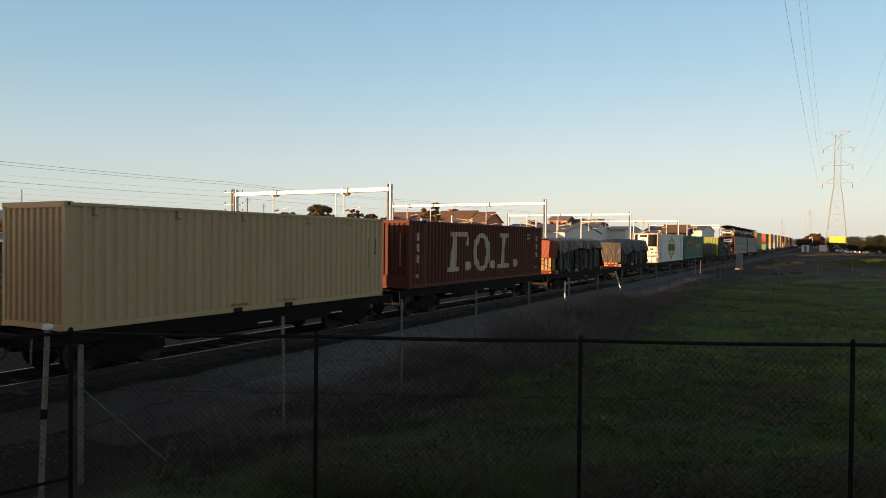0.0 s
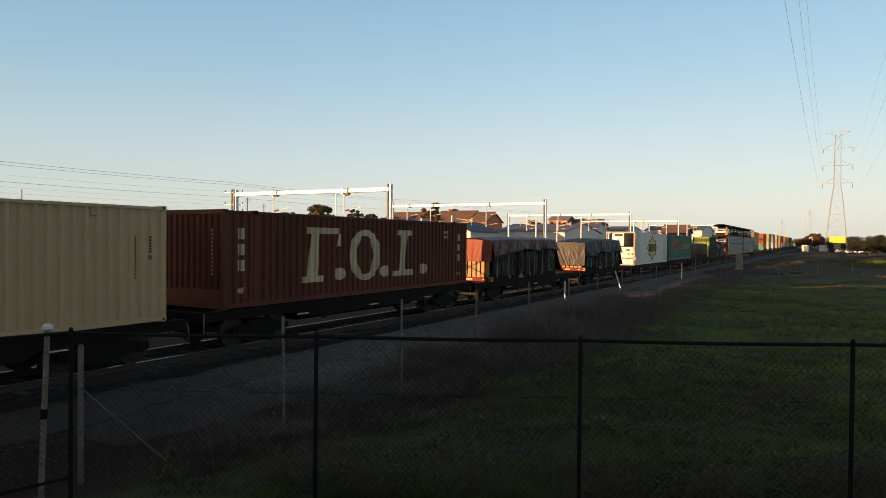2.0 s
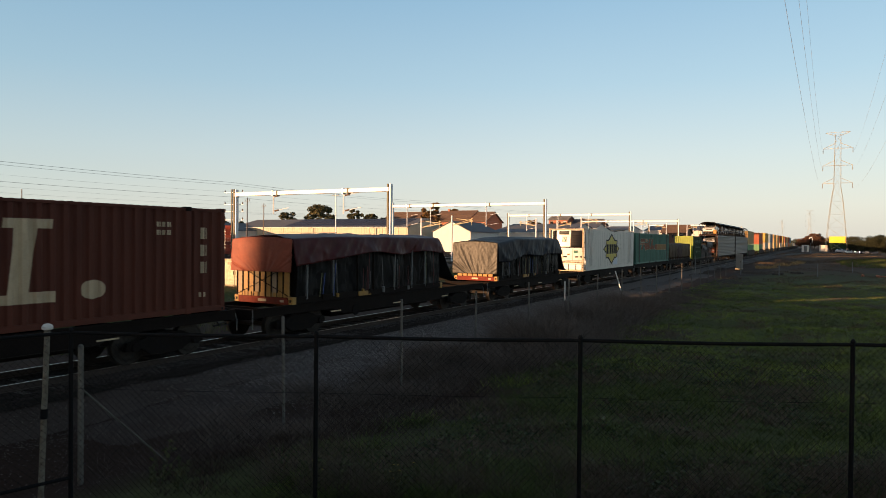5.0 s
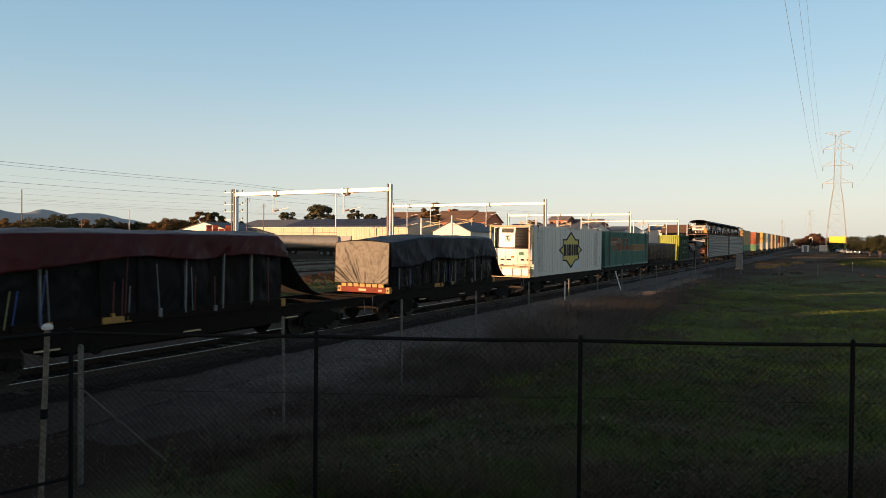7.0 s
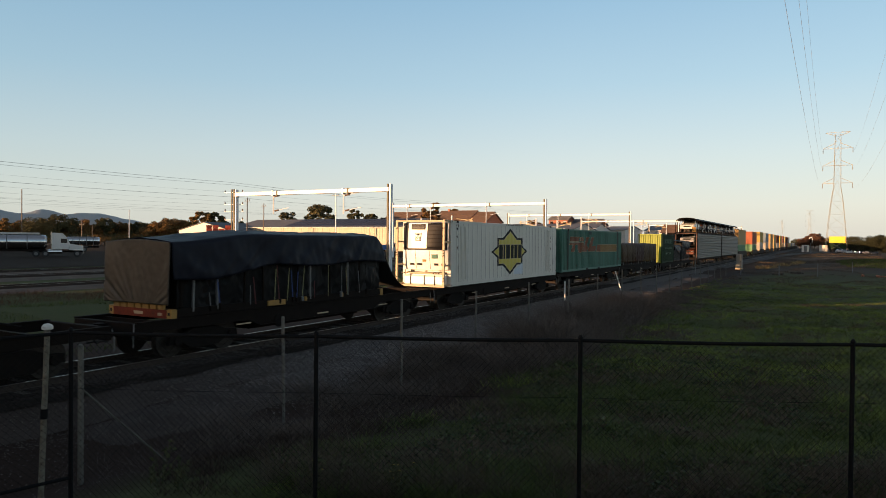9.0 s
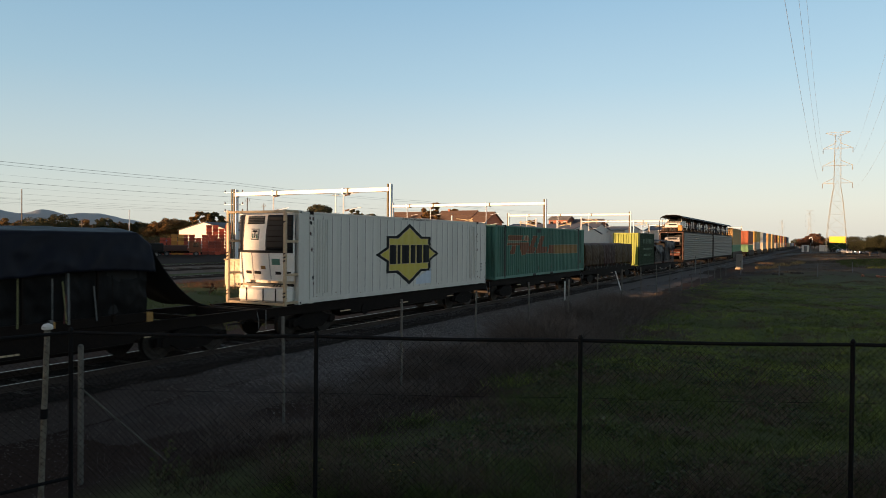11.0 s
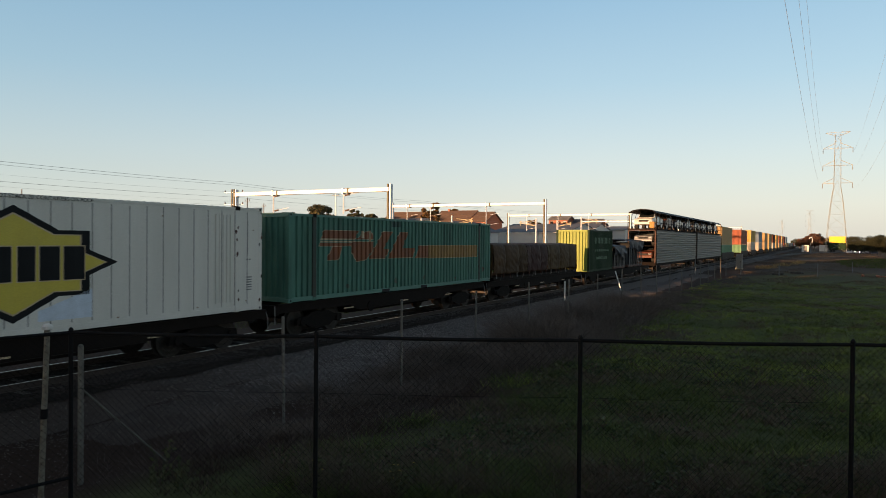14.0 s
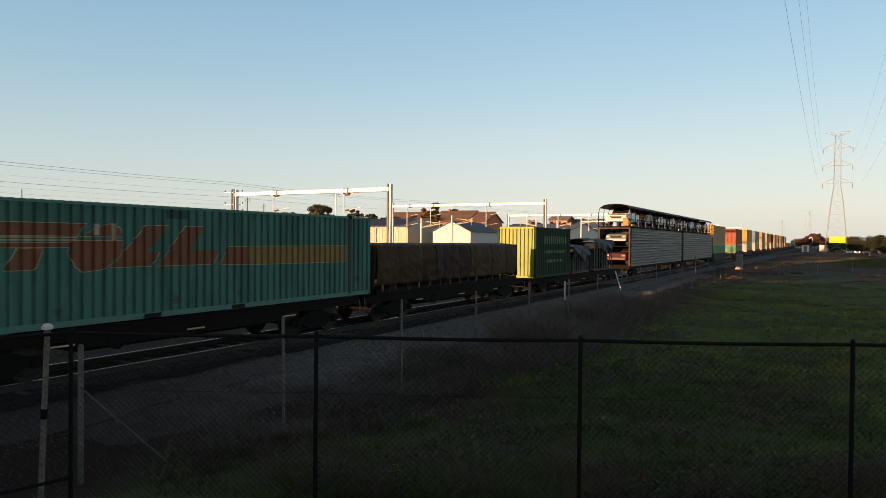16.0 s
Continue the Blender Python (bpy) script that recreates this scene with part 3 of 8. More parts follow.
def paint(shapes_, pts, x, lift=0.004):
    """Painted shapes on a folded side wall: outlines of (along, z), cut along every fold."""
    bm = bmesh.new()
    for poly in shapes_:
        cuts = sorted({a for a, d in pts} | {a for a, z in poly})
        lo, hi = min(a for a, z in poly), max(a for a, z in poly)
        cuts = [c for c in cuts if lo <= c <= hi]
        for a, b in zip(cuts, cuts[1:]):
            if b - a < 1e-5:
                continue
            mid, hits = (a + b) / 2, []
            for (p, zp), (q, zq) in zip(poly, poly[1:] + poly[:1]):
                if min(p, q) <= mid < max(p, q):
                    at = lambda y, p=p, q=q, zp=zp, zq=zq: zp + (zq - zp) * (y - p) / (q - p)
                    hits.append((at(mid), at(a), at(b)))
            hits.sort()
            for h, k in zip(hits[::2], hits[1::2]):
                xa, xb = x + fold_at(pts, a + 1e-6) + lift, x + fold_at(pts, b - 1e-6) + lift
                vs = [bm.verts.new(v) for v in ((xa, a, h[1]), (xb, b, h[2]), (xb, b, k[2]), (xa, a, k[1]))]
                bm.faces.new(vs)
    bmesh.ops.recalc_face_normals(bm, faces=bm.faces[:])
    return bm


def bars(y0, z0, w, h, n, gap=0.35, along=True):
    """A row of plain bars that stand for small writing."""
    out = []
    for i in range(n):
        if along:
            p = w / n
            a, b, c, d = y0 + i * p, y0 + i * p + p * (1 - gap), z0, z0 + h
        else:
            p = h / n
            a, b, c, d = y0, y0 + w, z0 + i * p, z0 + i * p + p * (1 - gap)
        out.append([(a, c), (b, c), (b, d), (a, d)])
    return out


def container(name, label, L, H, paint_, W=2.438, pitch=0.278, depth=0.036, posts=(), end_pitch=None, rail_paint=None, flat=0.26, slope=0.24, group="containers on the train"):
    """A steel box: folded sides and end, top and bottom rails, posts, corner castings, two doors, roof. Its front faces -y."""
    ob = thing(name, label, "container", None, group)
    p, rp = M[paint_], M[rail_paint or paint_]
    h = W / 2
    pts = corrugation(L - 0.30, pitch, depth, flat, slope, start=0.15)
    for s in (1, -1):
        part("side_wall", fold_wall(pts, 0.14, H - 0.09, lambda a, d, z, s=s: (s * (h - 0.012 + d), a, z)), p, ob)
        part("bottom_rail", bbox(*sorted((s * (h - 0.06), s * h)), 0.14, L - 0.14, 0.02, 0.16, 0.006), rp, ob)
        part("top_rail", bbox(*sorted((s * (h - 0.06), s * (h - 0.002))), 0.14, L - 0.14, H - 0.10, H - 0.03, 0.006), rp, ob)
        for y in (0.0, L - 0.15):
            part("corner_post", bbox(*sorted((s * (h - 0.14), s * (h + 0.001))), y, y + 0.15, 0.12, H - 0.12, 0.012), p, ob)
        for y in posts:
            part("lifting_post", bbox(*sorted((s * (h - 0.05), s * (h + 0.006))), y - 0.085, y + 0.085, 0.02, H - 0.02, 0.01), p, ob)
            for z in (0.0, H - 0.12):
                part("corner_casting", bbox(*sorted((s * (h - 0.16), s * (h + 0.012))), y - 0.09, y + 0.09, z, z + 0.12, 0.012), M["steel"] if z > 1 else p, ob)
        for y in (0.0, L - 0.178):
            for z in (0.0, H - 0.118):
                c = part("corner_casting", bbox(*sorted((s * (h - 0.162), s * (h + 0.006))), y - 0.006 if y < 1 else y, y + 0.178 if y < 1 else y + 0.184, z, z + 0.118, 0.012), rp, ob)
                part("casting_hole", bbox(*sorted((s * (h - 0.02), s * (h + 0.0085))), y + 0.06, y + 0.12, z + 0.03, z + 0.09, 0.002), M["ink"], c)
    ep = corrugation(W - 0.30, end_pitch or 0.225, 0.055, 0.40, 0.12, start=-h + 0.15)
    part("front_wall", fold_wall(ep, 0.14, H - 0.10, lambda a, d, z: (a, 0.03 - d, z)), p, ob)
    part("front_header", bbox(-h + 0.14, h - 0.14, 0.0, 0.06, H - 0.14, H - 0.005, 0.008), rp, ob)
    part("front_sill", bbox(-h + 0.14, h - 0.14, 0.0, 0.06, 0.02, 0.16, 0.008), rp, ob)
    for s in (-1, 1):
        d = part("door", bbox(*sorted((s * 0.01, s * (h - 0.15))), L - 0.06, L - 0.02, 0.16, H - 0.14, 0.01), p, ob)
        for k in (0.28, 0.72):
            bm = rod(bmesh.new(), (s * h * k, L - 0.005, 0.10), (s * h * k, L - 0.005, H - 0.1), 0.017)
            part("lock_rod", bm, M["galv"], d)
    part("door_sill", bbox(-h + 0.14, h - 0.14, L - 0.10, L, 0.02, 0.15, 0.008), rp, ob)
    part("door_header", bbox(-h + 0.14, h - 0.14, L - 0.10, L, H - 0.13, H - 0.005, 0.008), rp, ob)
    rpts = corrugation(L - 0.3, 0.209, 0.02, start=0.15)
    part("roof", fold_wall(rpts, -h + 0.05, h - 0.05, lambda a, d, z: (z, a, H - 0.02 + d)), p, ob)
    part("floor", box(bmesh.new(), -h + 0.06, h - 0.06, 0.1, L - 0.1, 0.10, 0.14), M["steel"], ob)
    return ob, pts, h - 0.012


def outline(pts, dy, dz, ky=1.0, kz=1.0):
    return [(dy + a * ky, dz + z * kz) for a, z in pts]


def oval(cy, cz, ry, rz, n=28):
    return [(cy + ry * math.cos(i * math.tau / n), cz + rz * math.sin(i * math.tau / n)) for i in range(n)]


def bogie_mesh(wagon, y):
    b = part("bogie", bmesh.new(), M["bogie"], wagon)
    bm = bmesh.new()
    for s in (-1, 1):
        x0, x1 = sorted((s * 0.98, s * 1.10))
        # a cast side frame, deep in the middle, arched over the axle boxes
        side = [(-1.15, 0.36), (-1.12, 0.56), (-0.72, 0.60), (-0.42, 0.72), (0.42, 0.72), (0.72, 0.60), (1.12, 0.56), (1.15, 0.36),
                (0.72, 0.38), (0.45, 0.22), (-0.45, 0.22), (-0.72, 0.38)]
        slab(bm, [(x0, a, z) for a, z in side], (x1 - x0, 0, 0))
        for a in (-0.90, 0.90):
            rod(bm, (s * 0.96, a, 0.44), (s * 1.16, a, 0.44), 0.12, 10)
        for a in (-0.14, 0.0, 0.14):
            rod(bm, (s * 1.02, a, 0.30), (s * 1.02, a, 0.62), 0.055, 8)
    box(bm, -1.0, 1.0, -0.22, 0.22, 0.48, 0.74)
    bmesh.ops.recalc_face_normals(bm, faces=bm.faces[:])
    bm.to_mesh(b.data)
    bm.free()
    b.matrix_basis = pose(0, y, 0)
    for a in (-0.90, 0.90):
        bm = rod(bmesh.new(), (-0.95, 0, 0), (0.95, 0, 0), 0.08, 8)
        for s in (-1, 1):
            rod(bm, (s * 0.69, 0, 0), (s * 0.715, 0, 0), 0.475, 24)
            rod(bm, (s * 0.715, 0, 0), (s * 0.82, 0, 0), 0.44, 24)
            rod(bm, (s * 0.82, 0, 0), (s * 0.835, 0, 0), 0.36, 24, 0.30)
            for k in range(5):
                q = k * math.tau / 5
                rod(bm, (s * 0.835, 0.2 * math.cos(q), 0.2 * math.sin(q)), (s * 0.845, 0.2 * math.cos(q), 0.2 * math.sin(q)), 0.04, 6)
        w = part("wheelset", bm, M["wheel"], b)
        w.matrix_basis = pose(0, a, 0.44)
        WHEELS.append((w, a))
    return b


def wagon(y, L, deck=1.02, label="dark grimy flat wagon with bogies under its load", low=False):
    """A flat wagon; y is its front headstock at the start."""
    ob = thing("flat_wagon", label, "wagon", None, "wagons of the train")
    bm = bmesh.new()
    for s in (-1, 1):
        x = s * 1.19
        # fish-bellied side sill with flanges
        side = [(0.05, deck - 0.05), (L - 0.05, deck - 0.05), (L - 0.05, deck - 0.28), (L - 3.7, deck - 0.30), (L - 4.1, deck - 0.47), (4.1, deck - 0.47), (3.7, deck - 0.30), (0.05, deck - 0.28)]
        bm = slab(bmesh.new(), [(x - 0.01, a, z) for a, z in side], (0.02, 0, 0))
        box(bm, x - 0.09, x + 0.05, 0.05, L - 0.05, deck - 0.05, deck - 0.012)
        box(bm, x - 0.09, x + 0.05, 4.1, L - 4.1, deck - 0.49, deck - 0.47)
        part("side_sill", bm, M["steel"], ob)
    bm = bmesh.new()
    box(bm, -0.6, 0.6, 4.3, L - 4.3, deck - 0.66, deck - 0.46)
    part("brake_gear", bm, M["steel"], ob)
    for k in range(int(L / 1.6)):
        a = 0.8 + k * 1.6
        if a < L - 0.4:
            part("cross_bearer", box(bmesh.new(), -1.17, 1.17, a - 0.05, a + 0.05, deck - 0.22, deck - 0.06), M["steel"], ob)
    part("centre_sill", box(bmesh.new(), -0.18, 0.18, 0.17, L - 0.17, deck - 0.45, deck - 0.23), M["steel"], ob)
    for a in (0.0, L - 0.16):
        part("headstock", bbox(-1.2, 1.2, a, a + 0.16, deck - 0.34, deck - 0.04, 0.015), M["steel"], ob)
    for a, s in ((0.0, -1), (L, 1)):
        bm = bmesh.new()
        box(bm, -0.09, 0.09, *sorted((a, a + s * 0.42)), deck - 0.30, deck - 0.12)
        box(bm, -0.16, 0.16, *sorted((a + s * 0.36, a + s * 0.62)), deck - 0.34, deck - 0.08)
        part("coupler", bm, M["bogie"], ob)
        hose = [(0.35, a, deck - 0.25), (0.38, a + s * 0.15, deck - 0.5), (0.3, a + s * 0.42, deck - 0.47), (0.2, a + s * 0.6, deck - 0.5)]
        part("brake_hose", pipe(bmesh.new(), hose, 0.025), M["tyre"], ob)
        bm = pipe(bmesh.new(), [(1.15, a, deck - 0.05), (1.2, a + s * 0.05, deck - 0.3), (1.2, a + s * 0.05, deck - 0.6)], 0.014)
        part("shunter_step", bm, M["galv"], ob)
    for k in (0.25, 0.5, 0.75):
        part("twist_lock", bbox(0.98, 1.2, L * k - 0.08, L * k + 0.08, deck - 0.04, deck - 0.005, 0.006), M["steel"], ob)
        part("side_marker", bbox(1.201, 1.209, L * k - 0.28, L * k + 0.28, deck - 0.40, deck - 0.36, 0.002), M["letter"], ob, "pale marking strip")
    bm = rod(bmesh.new(), (0.55, L * 0.62, deck - 0.47), (0.55, L * 0.62 + 0.9, deck - 0.47), 0.16, 10)
    part("air_reservoir", bm, M["steel"], ob)
    bm = rod(bmesh.new(), (1.205, 4.9, deck - 0.42), (1.235, 4.9, deck - 0.42), 0.20, 14)
    part("hand_brake_wheel", bm, M["bogie"], ob)
    bogie_mesh(ob, 2.2)
    bogie_mesh(ob, L - 2.2)
    return rolls(ob, y)


# the cream container
wagon(-7.2, 14.6, 1.0)
c, pts, sx_ = container("shipping_container", "cream painted steel container coupled ahead", 12.19, 2.87, "cream")
rolls(c, -6.0, 1.02)
wagon(8.2, 13.5)
c, pts, sx_ = container("shipping_container", "plain cream high-cube steel container on a wagon", 12.19, 2.87, "cream", depth=0.055, slope=0.17)
rolls(c, 8.86, 1.01)
tip = [(0.0, 0.0), (0.16, 0.0), (0.16, 0.04), (0.05, 0.04), (0.05, 0.22), (0.0, 0.22)]
for a in (0.66, 2.92, 5.17, 7.94, 10.17):
    part("lashing_mark", paint([outline(tip, a, 2.55)], pts, sx_), M["rust"], c, "brown lashing mark")
part("fork_pocket", bbox(1.15, 1.222, 4.83, 5.18, 0.018, 0.145, 0.004), M["ink"], c)
part("fork_pocket", bbox(1.15, 1.222, 6.9, 7.27, 0.018, 0.145, 0.004), M["ink"], c)
M["sticker"] = mat("faded_orange_sticker", (0.42, 0.20, 0.04), 0.6, second=(0.30, 0.14, 0.035), scale=6.0)
for a, b_ in ((4.72, 5.38), (6.82, 7.41)):
    part("sticker", bbox(sx_ + 0.002, sx_ + 0.006, a, b_, 0.168, 0.27, 0.001), M["sticker"], c, "orange warning sticker")
    part("sticker_words", words("EMPTY LIFT ONLY", (b_ - a) * 0.123, sx_ + 0.008, a + 0.025, 0.192), M["ink"], c, "small black lettering")
part("number_plate", paint(bars(11.33, 1.1, 0.045, 1.05, 14, along=False) + bars(11.72, 1.72, 0.04, 0.42, 6, along=False) + bars(11.71, 1.55, 0.07, 0.1, 2), pts, sx_), M["ink"], c, "column of small dark bars")

# the maroon container with big white marks
wagon(22.3, 15.6, 1.12)
L = 14.58
c, pts, sx_ = container("shipping_container", "dull maroon steel container with large white painted marks", L, 2.78, "maroon", pitch=0.29, depth=0.06, flat=0.34, slope=0.15, posts=(1.22, 13.36))
rolls(c, 22.90, 1.12)
big = [[(0.0, 0.0), (0.95, 0.0), (0.95, 0.17), (0.66, 0.17), (0.66, 1.33), (1.75, 1.33), (1.75, 0.98), (1.58, 0.98), (1.58, 1.5), (0.0, 1.5), (0.0, 1.33), (0.22, 1.33), (0.22, 0.17), (0.0, 0.17)],
       [(0.0, 0.0), (1.35, 0.0), (1.35, 0.2), (0.80, 0.2), (0.80, 1.33), (1.1, 1.33), (1.1, 1.5), (0.15, 1.5), (0.15, 1.33), (0.36, 1.33), (0.36, 0.17), (0.0, 0.17)]]
ring = oval(6.66, 1.42, 0.95, 0.91, 48)
inner = oval(6.66, 1.42, 0.48, 0.70, 48)
leaning = lambda poly: [(a * 1.04 + 0.13 * (z - 0.9), z * 1.18) for a, z in poly]
shapes_ = [outline(leaning(big[0]), 3.40, 0.58), outline(leaning(big[1]), 8.60, 0.58)]
# the oval ring in two halves
for half in (0, 1):
    o = ring[12:37] if half else ring[36:] + ring[:13]
    q = inner[12:37] if half else inner[36:] + inner[:13]
    shapes_.append(o + q[::-1])
for y in (5.2, 7.9, 10.75):
    shapes_.append(oval(y, 0.80, 0.29, 0.22, 20))
for k, one in enumerate(shapes_[:2]):
    part("slab_mark", paint([one], pts, sx_), M["letter"], c, "large white slab mark")
part("oval_mark", paint(shapes_[2:4], pts, sx_), M["letter"], c, "large white oval mark")
for one in shapes_[4:]:
    part("dot_mark", paint([one], pts, sx_), M["letter"], c, "white round dot")
small = bars(0.55, 1.95, 0.28, 0.32, 2) + bars(0.55, 1.5, 0.28, 0.32, 2) + bars(0.55, 1.05, 0.28, 0.32, 2)
small += bars(13.8, 1.95, 0.24, 0.30, 2) + bars(13.8, 1.5, 0.24, 0.30, 2) + bars(13.8, 1.05, 0.24, 0.30, 2) + bars(12.4, 2.25, 0.5, 0.12, 5) + bars(12.4, 2.05, 0.5, 0.12, 5) + bars(13.75, 0.42, 0.2, 0.12, 2)
part("size_words", words("48'", 0.24, sx_ + 0.006, 0.5, 0.42), M["letter"], c, "small pale size lettering")
part("small_marking", paint(small, pts, sx_), M["letter"], c, "small pale bars")
part("end_plate", bbox(-1.08, 1.08, -0.012, 0.05, 0.16, 0.55, 0.01), M["maroon"], c, "flat lower end plate")
for a in (3.1, 5.2, 7.6, 9.7, 11.8):
    part("sill_plate", bbox(1.15, 1.222, a, a + 0.06, 0.02, 0.165, 0.004), M["maroon"], c)
bm = bmesh.new()
for k in range(12):
    box(bm, 0.78, 0.82, -0.018, -0.012, 0.95 + k * 0.11, 1.02 + k * 0.11)
part("end_marking", bm, M["letter"], c, "column of pale bars on the end")


def drape(L, W, top, hem, seed, wave=0.07, crown=0.10):
    """A sheet thrown over a load: from the hem on one side, over the top, to the other hem."""
    h = W / 2

    def ridge(a, b, c):
        return 1 - 2.4 * abs(nz(a, b, c))

    def at(u, v):
        y = v * L
        hz = hem(v)
        tz = top(v)
        if u < 0.3 or u > 0.7:
            k = (u if u < 0.3 else 1 - u) / 0.3
            z = hz + (tz - hz) * k
            push = (wave * ridge(y * 0.55 + z * 0.5, z * 0.7, seed) + 0.05 * ridge(y * 1.7 - 1.6 * z, z * 0.8, seed + 4) + 0.02 * nz(y * 5, z * 3, seed + 5)) * (1.15 - 0.8 * k)
            x = h + 0.05 + push - 0.06 * k
            return (-x if u < 0.3 else x, y, z)
        k = (u - 0.3) / 0.4
        x = (k - 0.5) * W
        lump = 0.055 * nz(y * 0.8, x * 1.1, seed) + 0.03 * ridge(y * 0.9 + x, x * 0.8, seed + 2) + 0.015 * nz(y * 4, x * 4, seed + 3)
        return (-h + 0.02 + (W - 0.04) * k, y, tz + crown * math.sin(k * math.pi) + lump * math.sin(k * math.pi) ** 0.5)
    return grid(at, 50, 150)


def thick(ob, t):
    s = ob.modifiers.new("thickness", "SOLIDIFY")
    s.thickness = t
    return ob


def flat_rack(y, L, W, sheet, end_sheet, label, seed, tall, hem, straps, end_hem=0.35, timber_end=False, tail=2.3):
    ob = thing("flat_rack", label, "flat rack", None, "flat racks on the train")
    h = W / 2
    # base frame with yellow corners and a red headboard
    for s in (-1, 1):
        part("base_rail", bbox(*sorted((s * (h - 0.10), s * h)), 0.18, L - 0.18, 0.0, 0.22, 0.01), M["steel"], ob)
        for a in (0.0, L - 0.18):
            c = part("corner_casting", bbox(*sorted((s * (h - 0.17), s * (h + 0.01))), a, a + 0.18, -0.02, 0.22, 0.012), M["flat_yellow"], ob, "yellow corner casting")
            part("casting_hole", bbox(*sorted((s * (h - 0.12), s * (h - 0.04))), a - 0.004, a + 0.01, 0.06, 0.14, 0.002), M["ink"], c)
    part("deck", bbox(-h + 0.1, h - 0.1, 0.05, L - 0.05, 0.10, 0.2, 0.01), M["rustwagon"], ob)
    part("head_beam", bbox(-h + 0.17, h - 0.17, 0.0, 0.14, -0.02, 0.20, 0.012), M["flat_red"], ob, "scuffed red head beam")
    for k in range(7):
        a = -h + 0.2 + k * (W - 0.4) / 7
        part("end_cleat", box(bmesh.new(), a, a + (W - 0.4) / 7 - 0.06, -0.01, 0.05, 0.205, 0.34), M["flat_yellow"], ob, "pale yellow cleat")
    part("end_marking", box(box(bmesh.new(), -0.2, 0.15, -0.006, 0.0, 0.05, 0.13), h - 0.5, h - 0.35, -0.006, 0.0, 0.05, 0.12), M["letter"], ob, "pale bars")
    # the load inside: stacked bundles in black cloth
    rnd = random.Random(seed)
    a = 0.35
    while a < L - 1.0:
        w = rnd.uniform(0.9, 1.9)
        w = min(w, L - 0.25 - a)
        z = tall(a / L) - rnd.uniform(0.06, 0.22)
        inset = rnd.uniform(0.10, 0.32)
        m = M[rnd.choice(("tarp_black", "tarp_black", "steel"))]
        part("wrapped_load", bbox(-h + inset, h - inset, a, a + w - 0.05, 0.2, z, 0.05), m, ob)
        a += w
    for s in (-1, 1):
        def curtain(u, v, s=s):
            y = 0.3 + u * (L - 0.4)
            return (s * (h - 0.13 + 0.08 * nz(y * 1.7, v * 1.5, seed + 1) + 0.03 * (1 - 2.4 * abs(nz(y * 4, v * 3, seed + 2)))), y, 0.2 + v * (hem(u) + 0.15 - 0.2))
        part("side_curtain", grid(curtain, 190, 20), M["plastic"], ob, "crumpled black plastic wrapping", smooth=True)
    # stanchions, straps and winches along the near and far sides
    for s in (-1, 1):
        k = 0.7
        while k < L - 0.5:
            z = hem(k / L) + rnd.uniform(0.0, 0.3)
            lean = rnd.uniform(-0.05, 0.05)
            bm = bmesh.new()
            slab(bm, [(s * (h - 0.02) - 0.03, k - 0.022, 0.12), (s * (h - 0.02) + 0.03, k - 0.022, 0.12), (s * (h - 0.02) + 0.03, k + 0.022, 0.12), (s * (h - 0.02) - 0.03, k + 0.022, 0.12)], (0, lean, z - 0.12))
            pick = rnd.random()
            part("stanchion", bm, M["stanchion" if pick < 0.3 else "steel" if pick < 0.9 else "stanchion"], ob)
            k += rnd.uniform(0.6, 1.5)
        if s > 0:
            for q in range(straps):
                k = rnd.uniform(1.2, L - 0.6)
                z = hem(k / L) + 0.1
                m = M[rnd.choice(("strap_blue", "strap_blue", "strap_red", "hiviz", "stanchion", "steel"))]
                bm = slab(bmesh.new(), [(h + 0.012, k, 0.15), (h + 0.018, k, 0.15), (h + 0.018, k + 0.024, 0.15), (h + 0.012, k + 0.024, 0.15)], (0.0, rnd.uniform(-0.12, 0.12), (z - 0.15) * rnd.uniform(0.45, 1.0)))
                part("load_strap", bm, m, ob)
                if q % 2 == 0:
                    part("strap_winch", bbox(h - 0.02, h + 0.06, k - 0.03, k + 0.06, 0.08, 0.2 + 0.1 * rnd.random(), 0.012), M[rnd.choice(("steel", "flat_yellow", "stanchion", "steel"))], ob)
            part("stake_pocket", bbox(h - 0.02, h + 0.05, L * 0.36, L * 0.36 + 0.75, 0.04, 0.20, 0.02), M["flat_yellow"], ob, "yellow stake pocket")
    # the sheet over the top, with the end flap and a loose tail
    vs, fs = drape(L - 0.05, W, tall, hem, seed)
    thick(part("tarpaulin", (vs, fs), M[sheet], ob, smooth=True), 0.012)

    def flap(u, v):
        x = (u - 0.5) * (W + 0.10)
        top = tall(0.0) + 0.08 * math.sin(u * math.pi)
        z = end_hem + (top - end_hem) * (1 - v)
        slant = x * (0.55 + 0.55 * v) + 0.5 * z * math.sin(seed)
        fan = (x - 0.15) / (0.25 + 0.9 * (1 - v))
        fold = 0.016 * (1 - 2.6 * abs(nz(slant * 1.1, z * 0.35, seed))) + 0.016 * (1 - 2.6 * abs(nz(fan * 2.2, z * 0.5, seed + 6))) * (0.25 + v) + 0.006 * (1 - 2.6 * abs(nz(slant * 4.5, z * 1.3, seed + 7))) + 0.006 * nz(x * 9, z * 7, seed + 9)
        return (x, -0.05 - 0.05 * v - fold, z)
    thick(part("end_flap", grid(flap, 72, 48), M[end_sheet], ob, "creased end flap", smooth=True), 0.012)
